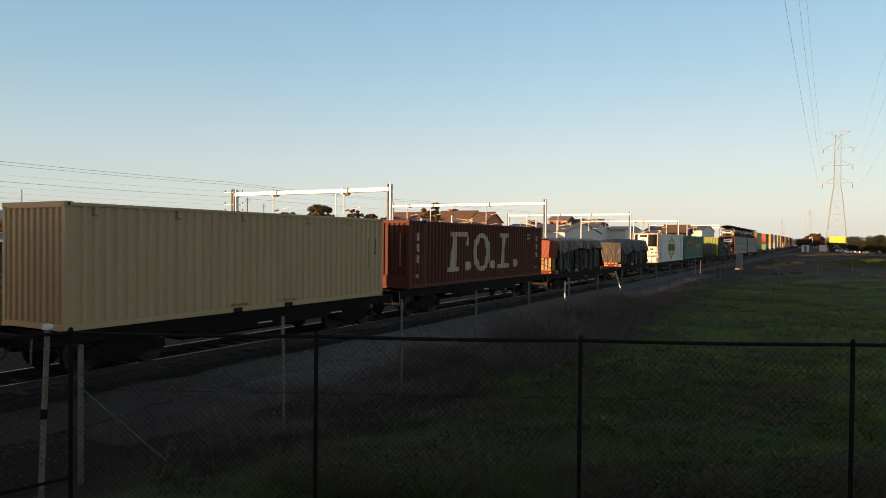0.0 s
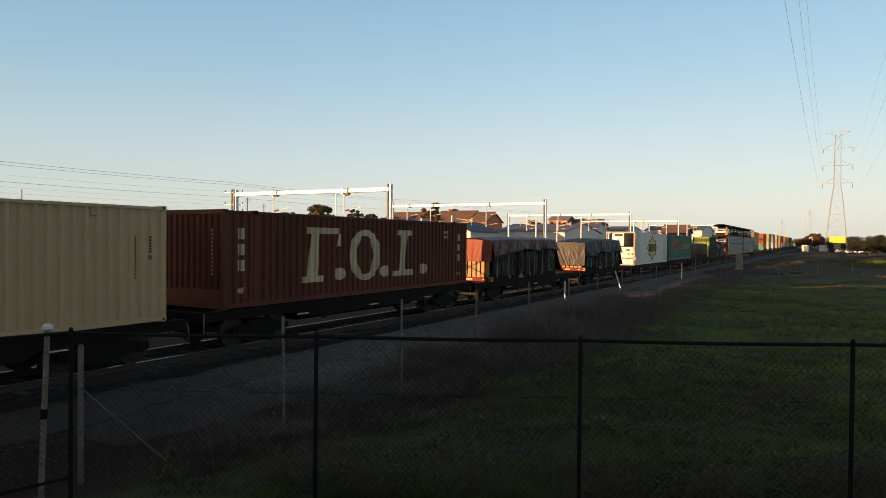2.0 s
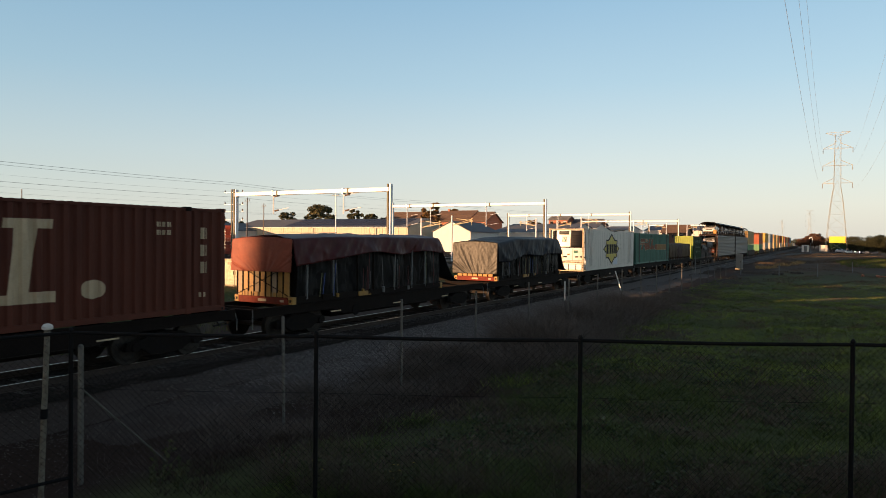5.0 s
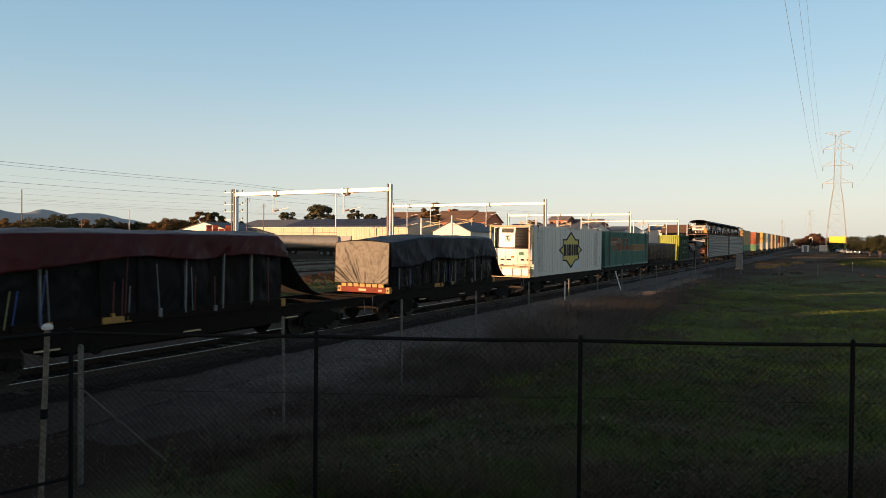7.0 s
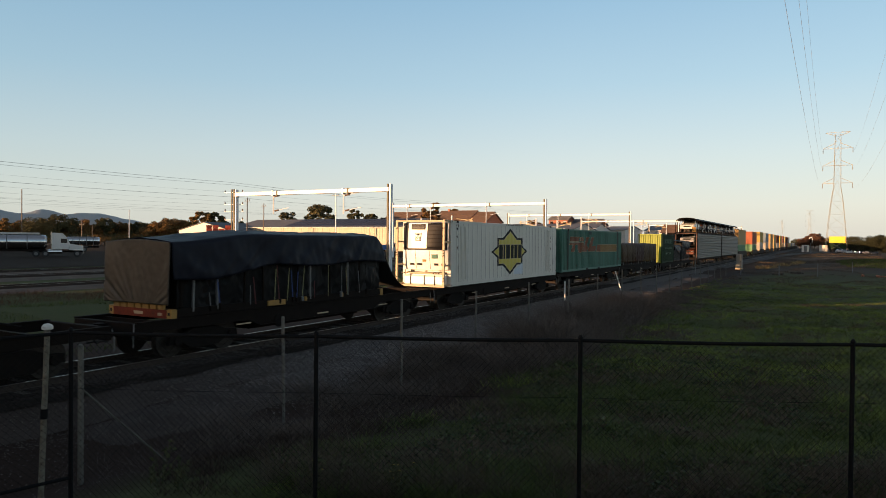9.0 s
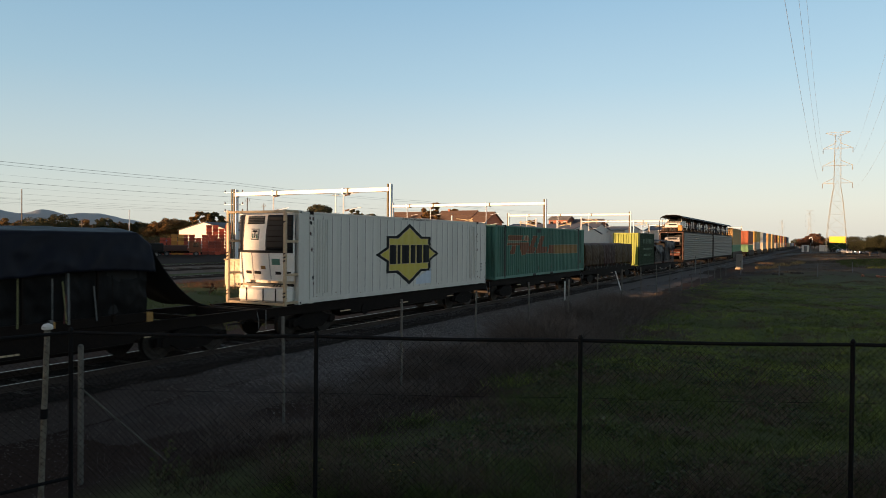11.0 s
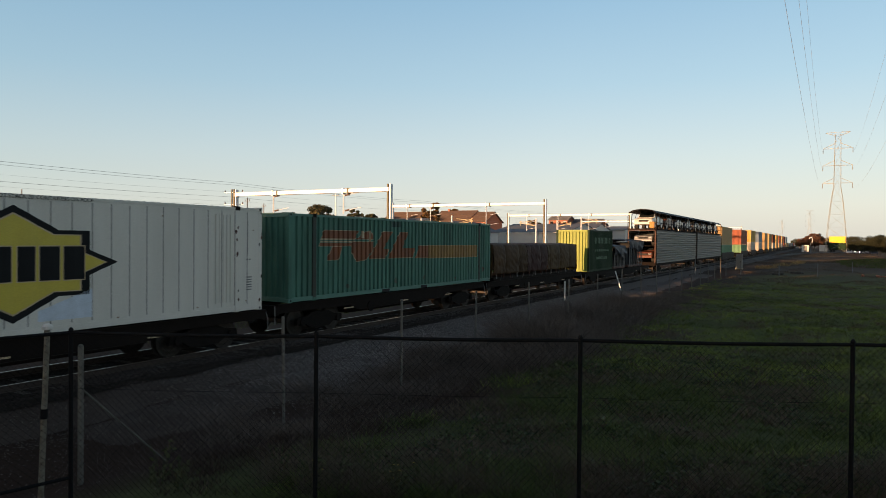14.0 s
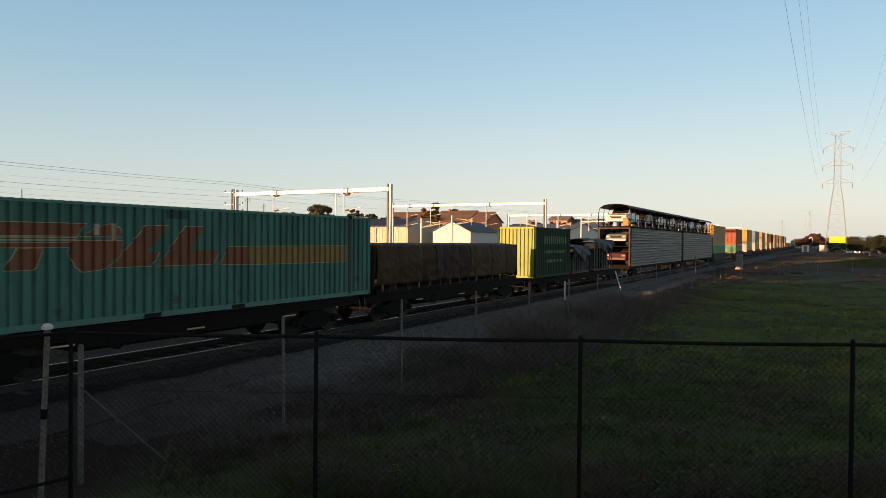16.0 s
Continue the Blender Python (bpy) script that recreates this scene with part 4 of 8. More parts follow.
    if timber_end:
        for k in range(9):
            a = -h + 0.12 + k * (W - 0.24) / 9
            part("end_board", bbox(a, a + (W - 0.24) / 9 - 0.03, 0.02, 0.06, 0.2, end_hem + 0.3, 0.006), M["flat_yellow"] if k % 3 else M["timber"], ob)
            part("end_stake", bbox(a - 0.035, a + 0.002, -0.012, 0.03, 0.2, end_hem + 0.2, 0.004), M["steel"], ob)
        for s in (-1, 1):
            part("end_lashing", pipe(bmesh.new(), [(s * (h - 0.15), -0.03, 0.25), (s * 0.2, -0.035, 0.62), (-s * (h - 0.4), -0.03, end_hem + 0.1)], 0.012, 5), M["steel"], ob)

    def loose(u, v):
        x = (u - 0.5) * (W - 0.1)
        y = L - 0.05 + tail * v
        k = 1 - v
        z = 0.16 + (tall(1.0) - 0.16) * (k * k * 0.85 + 0.15 * k) + 0.05 * nz(u * 5, v * 4, seed + 3)
        return (x * (1 - 0.25 * v), y, z)
    thick(part("sheet_tail", grid(loose, 20, 16), M["tarp_black"], ob, "loose tail of the sheet", smooth=True), 0.012)
    return ob


wagon(38.6, 15.2, 1.06)
top1 = lambda v: 2.02 + 0.10 * math.sin(min(1, v * 3) * 1.5) - 0.25 * max(0.0, v - 0.97) / 0.03
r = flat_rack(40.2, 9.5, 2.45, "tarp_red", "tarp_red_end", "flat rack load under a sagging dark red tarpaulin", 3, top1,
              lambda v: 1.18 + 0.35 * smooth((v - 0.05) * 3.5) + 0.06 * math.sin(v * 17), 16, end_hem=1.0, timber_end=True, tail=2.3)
rolls(r, 40.2, 1.06)
wagon(54.4, 14.0, 1.06)
top2 = lambda v: 1.92 + 0.22 * smooth(v * 3.2) - 0.28 * max(0.0, v - 0.96) / 0.04
r = flat_rack(55.4, 9.45, 2.45, "tarp_blue", "tarp_grey", "flat rack load under dark blue tarpaulin with grey end", 8, top2,
              lambda v: 0.98 + 0.25 * smooth((v - 0.1) * 3) - 0.05 * math.sin(v * 13), 20, end_hem=0.34, tail=2.2)
rolls(r, 55.4, 1.06)

# the white refrigerated container with a yellow star badge
wagon(68.8, 15.1, 1.03)
L, H = 13.53, 2.96
c, pts, sx_ = container("refrigerated_container", "white refrigerated container with a yellow star badge", L, H, "white", W=2.5, pitch=0.46, depth=0.012, posts=(0.61, 12.58), end_pitch=0.6)
rolls(c, 70.12, 1.03)
star = [(-2.62, 0.0), (-1.84, -0.30), (-1.84, -0.76), (-1.06, -0.76), (0.0, -1.30), (1.06, -0.76), (1.84, -0.76), (1.84, -0.30), (2.62, 0.0), (1.84, 0.30), (1.84, 0.76), (1.06, 0.76), (0.0, 1.30), (-1.06, 0.76), (-1.84, 0.76), (-1.84, 0.30)]
star = [(a * 0.895, z * 0.93) for a, z in star]
SY, SZ = 6.55, 1.50
part("badge_edge", paint([outline(star, SY, SZ)], pts, sx_), M["ink"], c, "black star outline")
part("badge_line", paint([outline(star, SY, SZ, 0.885, 0.875)], pts, sx_, 0.007), M["letter"], c, "white star line")
part("badge", paint([outline(star, SY, SZ, 0.86, 0.845)], pts, sx_, 0.010), M["logo"], c, "yellow star")
blk = [[(SY + a, SZ - 0.36), (SY + b_, SZ - 0.36), (SY + b_, SZ + 0.36), (SY + a, SZ + 0.36)] for a, b_ in ((-1.42, -0.96), (-0.88, -0.69), (-0.58, -0.04), (0.08, 0.44), (0.53, 0.96), (1.05, 1.52))]
part("badge_blocks_edge", paint([[(p[0][0] - 0.02, p[0][1] - 0.02), (p[1][0] + 0.02, p[1][1] - 0.02), (p[2][0] + 0.02, p[2][1] + 0.02), (p[3][0] - 0.02, p[3][1] + 0.02)] for p in blk], pts, sx_, 0.012), M["letter"], c)
for one in blk:
    part("badge_block", paint([one], pts, sx_, 0.015), M["ink"], c, "black block")
part("patch", paint([[(7.05, 0.28), (8.25, 0.28), (8.25, 0.92), (7.4, 0.62), (7.05, 0.5)]], pts, sx_), mat("pale_blue_repair_patch", (0.52, 0.58, 0.66), 0.5), c, "pale blue repair patch")
part("edge_words", words("DO NOT STACK 20' CONTAINERS ON ROOF", 0.115, 1.2505, 5.95, H - 0.115), M["ink"], c, "thin dark lettering along the top")
for i, (y_, z_) in enumerate(((0.9, 0.2), (1.9, 0.28), (3.3, 0.19), (5.2, 0.22), (8.9, 0.2), (11.2, 0.24), (12.6, 0.9), (12.62, 1.6), (0.62, 1.2), (0.6, 2.0), (12.9, 0.3), (10.1, 2.6), (13.2, 2.3))):
    part("rust_speck", paint([[(y_ + 0.030 * math.cos(k * 0.9) * (1 + nz(k * 1.7, i)), z_ + 0.022 * math.sin(k * 0.9) * (1 + nz(k * 1.3, i, 2))) for k in range(7)]], pts, sx_, 0.009), M["rust"], c, "small rusty scuff")
rnd = random.Random(31)
for i in range(22):
    y_ = rnd.choice((0.61, 0.61, 12.58, 13.42)) + rnd.uniform(-0.09, 0.09)
    z_, w_ = rnd.uniform(0.08, H - 0.1), rnd.uniform(0.02, 0.06)
    part("paint_chip", slab(bmesh.new(), [(1.256, y_ + w_ * math.cos(k * 1.05) * rnd.uniform(0.5, 1.1), z_ + 1.6 * w_ * math.sin(k * 1.05) * rnd.uniform(0.5, 1.2)) for k in range(6)], (0.003, 0, 0)), M["rustwagon" if i % 3 else "ink"], c, "dark chipped paint")
part("number_plate", paint(bars(12.95, 1.6, 0.035, 1.0, 12, along=False) + bars(12.92, 0.6, 0.22, 0.42, 6, 0.55, along=False) + bars(12.92, 1.45, 0.2, 0.04, 2), pts, sx_), M["stanchion"], c, "small grey bars")
bm = bmesh.new()
for k in list(range(1, 28)):
    a = 0.25 + k * 0.47
    box(bm, sx_ - 0.004, sx_ + 0.0035, a, a + 0.026, 0.2, H - 0.14)
part("panel_seams", bm, mat("grey_seam", (0.22, 0.215, 0.20), 0.7), c, "dark grey panel seams")
for s in (-1, 1):
    bm = bmesh.new()
    for k in range(5):
        a = 0.9 + k * 0.13 if s > 0 else 11.8 + k * 0.13
        box(bm, sx_ - 0.01, sx_ + 0.014, a, a + 0.05, 0.3, H - 0.25)
    part("side_rib", bm, M["white"], c)
# the cooling machine in its steel end frame
h = 1.17


def machine(u, v):
    a = -h + 2 * h * u
    z = 0.74 + 2.11 * v
    bow = 0.30 * (1 - abs(2 * u - 1) ** 3.0)
    return (a, 0.02 - 0.12 - bow * (0.55 + 0.45 * math.sin(v * math.pi)), z)


part("machine_cover", grid(machine, 32, 24), M["reefer"], c, "white bowed machine cover", smooth=True)


def patch_on(u0, u1, v0, v1, lift, mat_, nm, lab=""):
    def at(u, v):
        x, y, z = machine(u0 + (u1 - u0) * u, v0 + (v1 - v0) * v)
        return (x, y - lift, z)
    return thick(part(nm, grid(at, 14, 12), mat_, c, lab, smooth=True), 0.012)


patch_on(0.015, 0.155, 0.45, 0.985, 0.012, M["vent"], "side_grille", "black side grille")
patch_on(0.60, 0.985, 0.45, 0.985, 0.012, M["vent"], "side_grille", "black side grille")
patch_on(0.015, 0.985, 0.415, 0.452, 0.014, M["vent"], "grille_band", "black band")
patch_on(0.235, 0.55, 0.85, 0.965, 0.014, M["vent"], "top_vent", "dark mesh opening")
for k in range(4):
    patch_on(0.24, 0.545, 0.865 + k * 0.026, 0.87 + k * 0.026, 0.024, M["stanchion"], "vent_slat")
for u0, w_ in ((0.20, 0.11), (0.37, 0.12), (0.74, 0.085), (0.885, 0.075)):
    patch_on(u0, u0 + w_, 0.095, 0.14, 0.012, M["vent"], "small_vent", "dark recess")
for k in range(6):
    patch_on(0.62, 0.975, 0.50 + k * 0.08, 0.508 + k * 0.08, 0.026, M["steel"], "grille_slat")
for u0 in (0.105, 0.345, 0.655):
    patch_on(u0, u0 + 0.006, 0.02, 0.41, 0.011, M["stanchion"], "panel_joint", "thin dark joint")
part("machine_base", bbox(-1.03, 1.03, -0.02, 0.1, 0.08, 0.56, 0.02), M["reefer"], c, "white base panel")
part("base_gap", bbox(-1.0, 1.0, 0.0, 0.08, 0.55, 0.64, 0.01), M["vent"], c)
part("fuel_box", bbox(-1.0, 1.08, -0.34, -0.03, 0.06, 0.5, 0.06), M["reefer"], c)
for s in (-1, 1):
    bm = bmesh.new()
    rodx = s * 1.205
    box(bm, rodx - 0.045, rodx + 0.045, -0.61, -0.535, 0.0, H)
    part("frame_post", bm, M["letter"], c, "chipped cream frame post")
    for z in (0.05, 0.92, 1.95, H - 0.08):
        part("frame_rail", bbox(*sorted((rodx - 0.035, rodx + 0.035)), -0.535, 0.02, z, z + 0.075, 0.008), M["letter"], c)
for z in (0.0, H - 0.1):
    part("frame_beam", bbox(-1.16, 1.16, -0.60, -0.545, z, z + 0.08, 0.01), M["letter"], c)

M["rustspot"] = mat("rust_stain", (0.085, 0.06, 0.04), 0.8, second=(0.045, 0.10, 0.075), scale=6.0, amount=0.9)
M["darkpost"] = mat("grimy_teal_post", (0.03, 0.05, 0.038), 0.8, second=(0.04, 0.026, 0.02), scale=3.0, amount=0.9)
M["greenpatch"] = mat("dark_green_overpaint", (0.022, 0.055, 0.043), 0.7)
for a_ in (-0.95, -0.82, 0.55, 0.68, 0.81):
    part("hazard_bar", slab(bmesh.new(), [(a_, -0.404, 0.565), (a_ + 0.06, -0.404, 0.565), (a_ + 0.1, -0.404, 0.625), (a_ + 0.04, -0.404, 0.625)], (0, -0.004, 0)), M["ink"], c, "black hazard bar")
for s in (-1, 1):
    for z_ in (0.25, 0.36, 1.35, 1.46, 1.57, 2.55):
        part("post_chip", slab(bmesh.new(), [(s * 1.205 - 0.046, -0.612, z_), (s * 1.205 + 0.046, -0.612, z_ + 0.03), (s * 1.205 + 0.046, -0.612, z_ + 0.075), (s * 1.205 - 0.046, -0.612, z_ + 0.045)], (0, -0.003, 0)), M["ink"], c, "black hazard chip")
patch_on(0.335, 0.475, 0.61, 0.775, 0.014, M["stanchion"], "badge_plate", "pale machine badge with a grey edge")
patch_on(0.345, 0.465, 0.62, 0.765, 0.020, M["reefer"], "badge_field")
patch_on(0.365, 0.445, 0.725, 0.75, 0.028, M["ink"], "badge_bar")
patch_on(0.395, 0.415, 0.64, 0.725, 0.028, M["ink"], "badge_bar")
patch_on(0.355, 0.38, 0.63, 0.70, 0.028, M["teal_light"], "badge_bar")
patch_on(0.43, 0.455, 0.63, 0.70, 0.028, M["teal_light"], "badge_bar")
patch_on(0.70, 0.82, 0.24, 0.33, 0.014, M["teal_light"], "service_label", "pale teal service label")
patch_on(0.50, 0.58, 0.17, 0.22, 0.014, M["amber"], "service_label", "faded amber service label")
part("lower_rail", bbox(-1.1, 1.1, -0.40, -0.33, 0.56, 0.63, 0.01), M["letter"], c, "cream lower frame rail")
for a_ in (-0.62, 0.1, 0.62):
    part("tank_strap", bbox(a_ - 0.02, a_ + 0.02, -0.36, -0.345, 0.08, 0.5, 0.004), M["steel"], c, "dark tank strap")
# the teal container with faded orange marks
wagon(84.3, 14.4, 1.11)
L, H = 14.52, 2.80
c, pts, sx_ = container("shipping_container", "teal steel container with a faded orange marking", L, H, "teal", pitch=0.262, depth=0.06, flat=0.58, slope=0.09, posts=(1.22, 13.3), rail_paint="teal_light")
rolls(c, 84.82, 1.11)
for ch in c.children:
    if ch.name.startswith("lifting_post"):
        ch.data.materials[0] = M["darkpost"]
edge, red_, amb = [], [], []
slant = lambda a, w, z0, z1, lean: [(a, z0), (a + w, z0), (a + w + lean, z1), (a + lean, z1)]
T0_, T1_ = 1.29, 2.28
red_ += [[(1.55, 2.01), (3.42, 2.01), (3.62, T1_), (1.75, T1_)], [(1.47, 1.76), (3.3, 1.76), (3.36, 1.86), (1.5, 1.86)]]      # the first stroke's top bars
red_ += [[(1.88, T0_), (2.49, T0_), (2.67, 1.74), (2.14, 1.74)]]
red_ += [[(3.57, 1.21), (4.05, 1.25), (4.45, 1.55), (4.60, 1.9), (3.30, 1.9), (3.24, 1.62), (3.38, 1.32)], [(3.5, 2.0), (4.55, 2.0), (4.45, 2.2), (4.2, 2.29), (3.95, 2.22)]]
red_ += [[(4.24, T0_), (5.34, T0_), (5.54, 1.64), (5.18, 1.64), (5.80, T1_), (5.17, T1_)]]
red_ += [[(5.5, T0_), (7.25, T0_), (7.45, 1.66), (6.48, 1.66), (6.94, T1_), (6.33, T1_)]]
red_ += [[(7.5, 1.27), (8.52, 1.25), (8.52, 1.75), (7.76, 1.75)]]
amb += [[(8.53, 1.24), (13.07, 1.22), (13.07, 1.76), (8.53, 1.76)]]
tick = [[(3.82, 2.03), (3.93, 2.03), (3.93, 2.29), (3.82, 2.29)], [(4.24, 1.90), (4.36, 1.90), (4.36, 2.31), (4.24, 2.31)], [(1.5, 1.90), (3.4, 1.90), (3.4, 1.93), (1.5, 1.93)], [(1.5, 1.96), (3.4, 1.96), (3.4, 1.985), (1.5, 1.985)]]
for q in red_ + amb:
    my, mz = sum(p[0] for p in q) / len(q), sum(p[1] for p in q) / len(q)
    edge.append([(p[0] + (0.018 if p[0] > my else -0.018), p[1] + (0.013 if p[1] > mz else -0.013)) for p in q])
for one in tick:
    part("pale_tick", paint([one], pts, sx_, 0.009), M["letter"], c, "pale marking stripe")
for y_, z_, w_, h_ in ((6.07, 0.42, 0.34, 0.26), (8.19, 0.44, 0.26, 0.24), (13.75, 0.59, 0.4, 0.3), (10.9, 0.3, 0.22, 0.16), (3.0, 0.36, 0.3, 0.2)):
    part("rust_patch", paint([[(y_ + (q[0] - y_) * (0.7 + 0.6 * nz(i * 1.3, y_)), z_ + (q[1] - z_) * (0.8 + 0.8 * nz(i * 0.9, y_, 3))) for i, q in enumerate(oval(y_, z_, w_ / 2, h_ / 2, 14))]], pts, sx_, 0.003), M["rustspot"], c, "rusty scuffed patch")
part("dark_patch", paint([[(5.71, 2.47), (6.42, 2.47), (6.42, 2.68), (5.71, 2.68)]], pts, sx_, 0.003), M["greenpatch"], c, "dark green painted-over patch")
part("marking_edge", paint(edge, pts, sx_, 0.003), M["letter"], c, "thin pale marking edge")
part("side_marking", paint(red_, pts, sx_, 0.006), M["orange"], c, "faded orange slanted marks")
part("side_band", paint(amb, pts, sx_, 0.006), M["amber"], c, "faded amber band")
part("fork_pocket", bbox(1.15, 1.222, 5.1, 5.6, 0.022, 0.14, 0.004), M["ink"], c)
part("fork_pocket", bbox(1.15, 1.222, 7.9, 8.4, 0.022, 0.14, 0.004), M["ink"], c)

# the low load under a brown sheet
wagon(99.1, 14.9, 1.06)
ob = thing("sheeted_load", "low crated load wrapped in a worn brown tarpaulin", "load", None)
LB = 13.1
part("base", bbox(-1.2, 1.2, 0.0, LB, 0.0, 0.18, 0.01), M["steel"], ob)


def wrap(u, v, y0=0.0, y1=13.1):
    y = y0 + 0.02 + v * (y1 - y0 - 0.04)
    h = 1.20
    crate = abs(math.sin(y * math.pi / 1.64 + 0.3 * math.sin(y)))
    k = min(1.0, u / 0.35, (1 - u) / 0.35)
    crease = 1 - 2.6 * abs(nz(y * 0.9 - k * 1.5, k * 2.0, 2.0))
    fold = 1 - 2.6 * abs(nz(y * 1.3 + k * 2.2, k * 3.4, 4.0))
    knot = 1 - 2.6 * abs(nz(y * 2.8 + k * 3.0, k * 6.5, 5.0))
    push = 0.115 * crate ** 0.35 - 0.10 + 0.032 * crease + 0.030 * fold + 0.014 * knot + 0.008 * nz(y * 9, k * 14, 6.0) + 0.03 * math.sin(math.pi * k)
    tz = 1.80 + 0.05 * crate ** 0.5 + 0.03 * nz(y * 1.5, u * 2, 7)
    if u < 0.35 or u > 0.65:
        x = h - 0.10 * k ** 6 + push * (1.1 - 0.7 * k)
        hem = 0.34 + 0.05 * nz(y * 2.0, 8)
        return (-x if u < 0.35 else x, y, hem + (tz - hem) * k)
    k = (u - 0.35) / 0.3
    return ((-1 + 2 * k) * (h - 0.10 + push * 0.4), y, tz + 0.06 * math.sin(k * math.pi) + 0.03 * nz(k * 4, y * 3, 9) * math.sin(k * math.pi))


for y0, y1, m_, lab in ((0.0, 4.35, "tarp_brown", "dark brown creased sheet"), (4.37, 7.6, "tarp_plum", "plum brown creased sheet"), (7.62, LB, "tarp_tan", "tan brown creased sheet")):
    thick(part("tarpaulin", grid(lambda u, v: wrap(u, v, y0, y1), 56, int((y1 - y0) * 24)), M[m_], ob, lab, smooth=True), 0.012)
for a, m_ in ((0.0, "tarp_tan"), (LB, "tarp_brown")):
    s = -1 if a == 0 else 1
    thick(part("end_flap", grid(lambda u, v: ((u - 0.5) * 2.36, a + s * (0.02 + 0.06 * (1 - 2.6 * abs(nz(u * 3 + v, v * 1.4, a + 1))) + 0.12 * v), 1.84 - 1.66 * v), 40, 24), M[m_], ob, "creased end flap", smooth=True), 0.012)
for k in range(9):
    a = 0.7 + k * 1.45
    part("tie_rope", pipe(bmesh.new(), [(1.26, a, 0.05), (1.30, a + 0.05, 0.2), (1.28, a + 0.1, 0.28)], 0.009, 4), M["stanchion"], ob)
for k in range(15):
    a = 0.35 + k * 0.88
    part("stake", bbox(1.16, 1.21, a, a + 0.07, 0.1, 0.42, 0.006), M["rustwagon" if k % 3 else "stanchion"], ob)
rolls(ob, 99.8, 1.06)

# the short green container and low sheeted loads on one long wagon
wagon(115.0, 19.6, deck=0.92)
L, H = 6.06, 2.99
c, pts, sx_ = container("shipping_container", "short green container with a sunlit lime end", L, H, "green", pitch=0.28)
# the front's lighter lime puts the low sun into its paint
for ch in c.children:
    if ch.name.startswith(("front_wall", "front_header", "front_sill")):
        ch.data.materials[0] = M["lime"]
rolls(c, 115.7, 0.93)
part("side_marking", paint(bars(1.35, 2.02, 4.2, 0.44, 26, 0.6) + bars(1.4, 1.44, 3.9, 0.17, 34, 0.55) + bars(1.7, 0.87, 3.0, 0.19, 22, 0.55), pts, sx_), mat("pale_green_marking", (0.12, 0.19, 0.13), 0.6, second=(0.06, 0.11, 0.06)), c, "three rows of faded pale bars")
for y, L, tz, m_, lab, sd in ((122.4, 3.6, 1.75, "tarp_blue", "machinery load half covered by a blue sheet", 21), (127.2, 5.0, 2.2, "tarp_blue", "crated load under a dark blue tarpaulin", 27)):
    ob = thing("sheeted_load", lab, "load", None)
    part("base", bbox(-1.15, 1.15, 0, L, 0.0, 0.16, 0.01), M["rustwagon"], ob)
    rnd = random.Random(sd)
    a = 0.1
    while a < L - 0.4:
        w = rnd.uniform(0.5, 1.2)
        part("crate", bbox(-1.05, 1.05 - rnd.uniform(0, 0.3), a, min(L - 0.05, a + w - 0.06), 0.16, tz - rnd.uniform(0.1, 0.6), 0.03), M[rnd.choice(("steel", "tarp_black", "tarp_black", "rustwagon"))], ob)
        a += w
    vs, fs = drape(L, 2.4, lambda v, tz=tz: tz + 0.08 * math.sin(v * 7), lambda v, tz=tz: tz - 0.75 + 0.25 * math.sin(v * 8), sd, wave=0.12)
    thick(part("tarpaulin", (vs, fs), M[m_], ob, smooth=True), 0.012)
    for k in range(8):
        a = 0.2 + k * (L - 0.4) / 7
        part("stanchion", box(bmesh.new(), 1.12, 1.18, a - 0.03, a + 0.03, 0.1, tz - 0.5), M["stanchion"], ob)
    rolls(ob, y, 0.95)


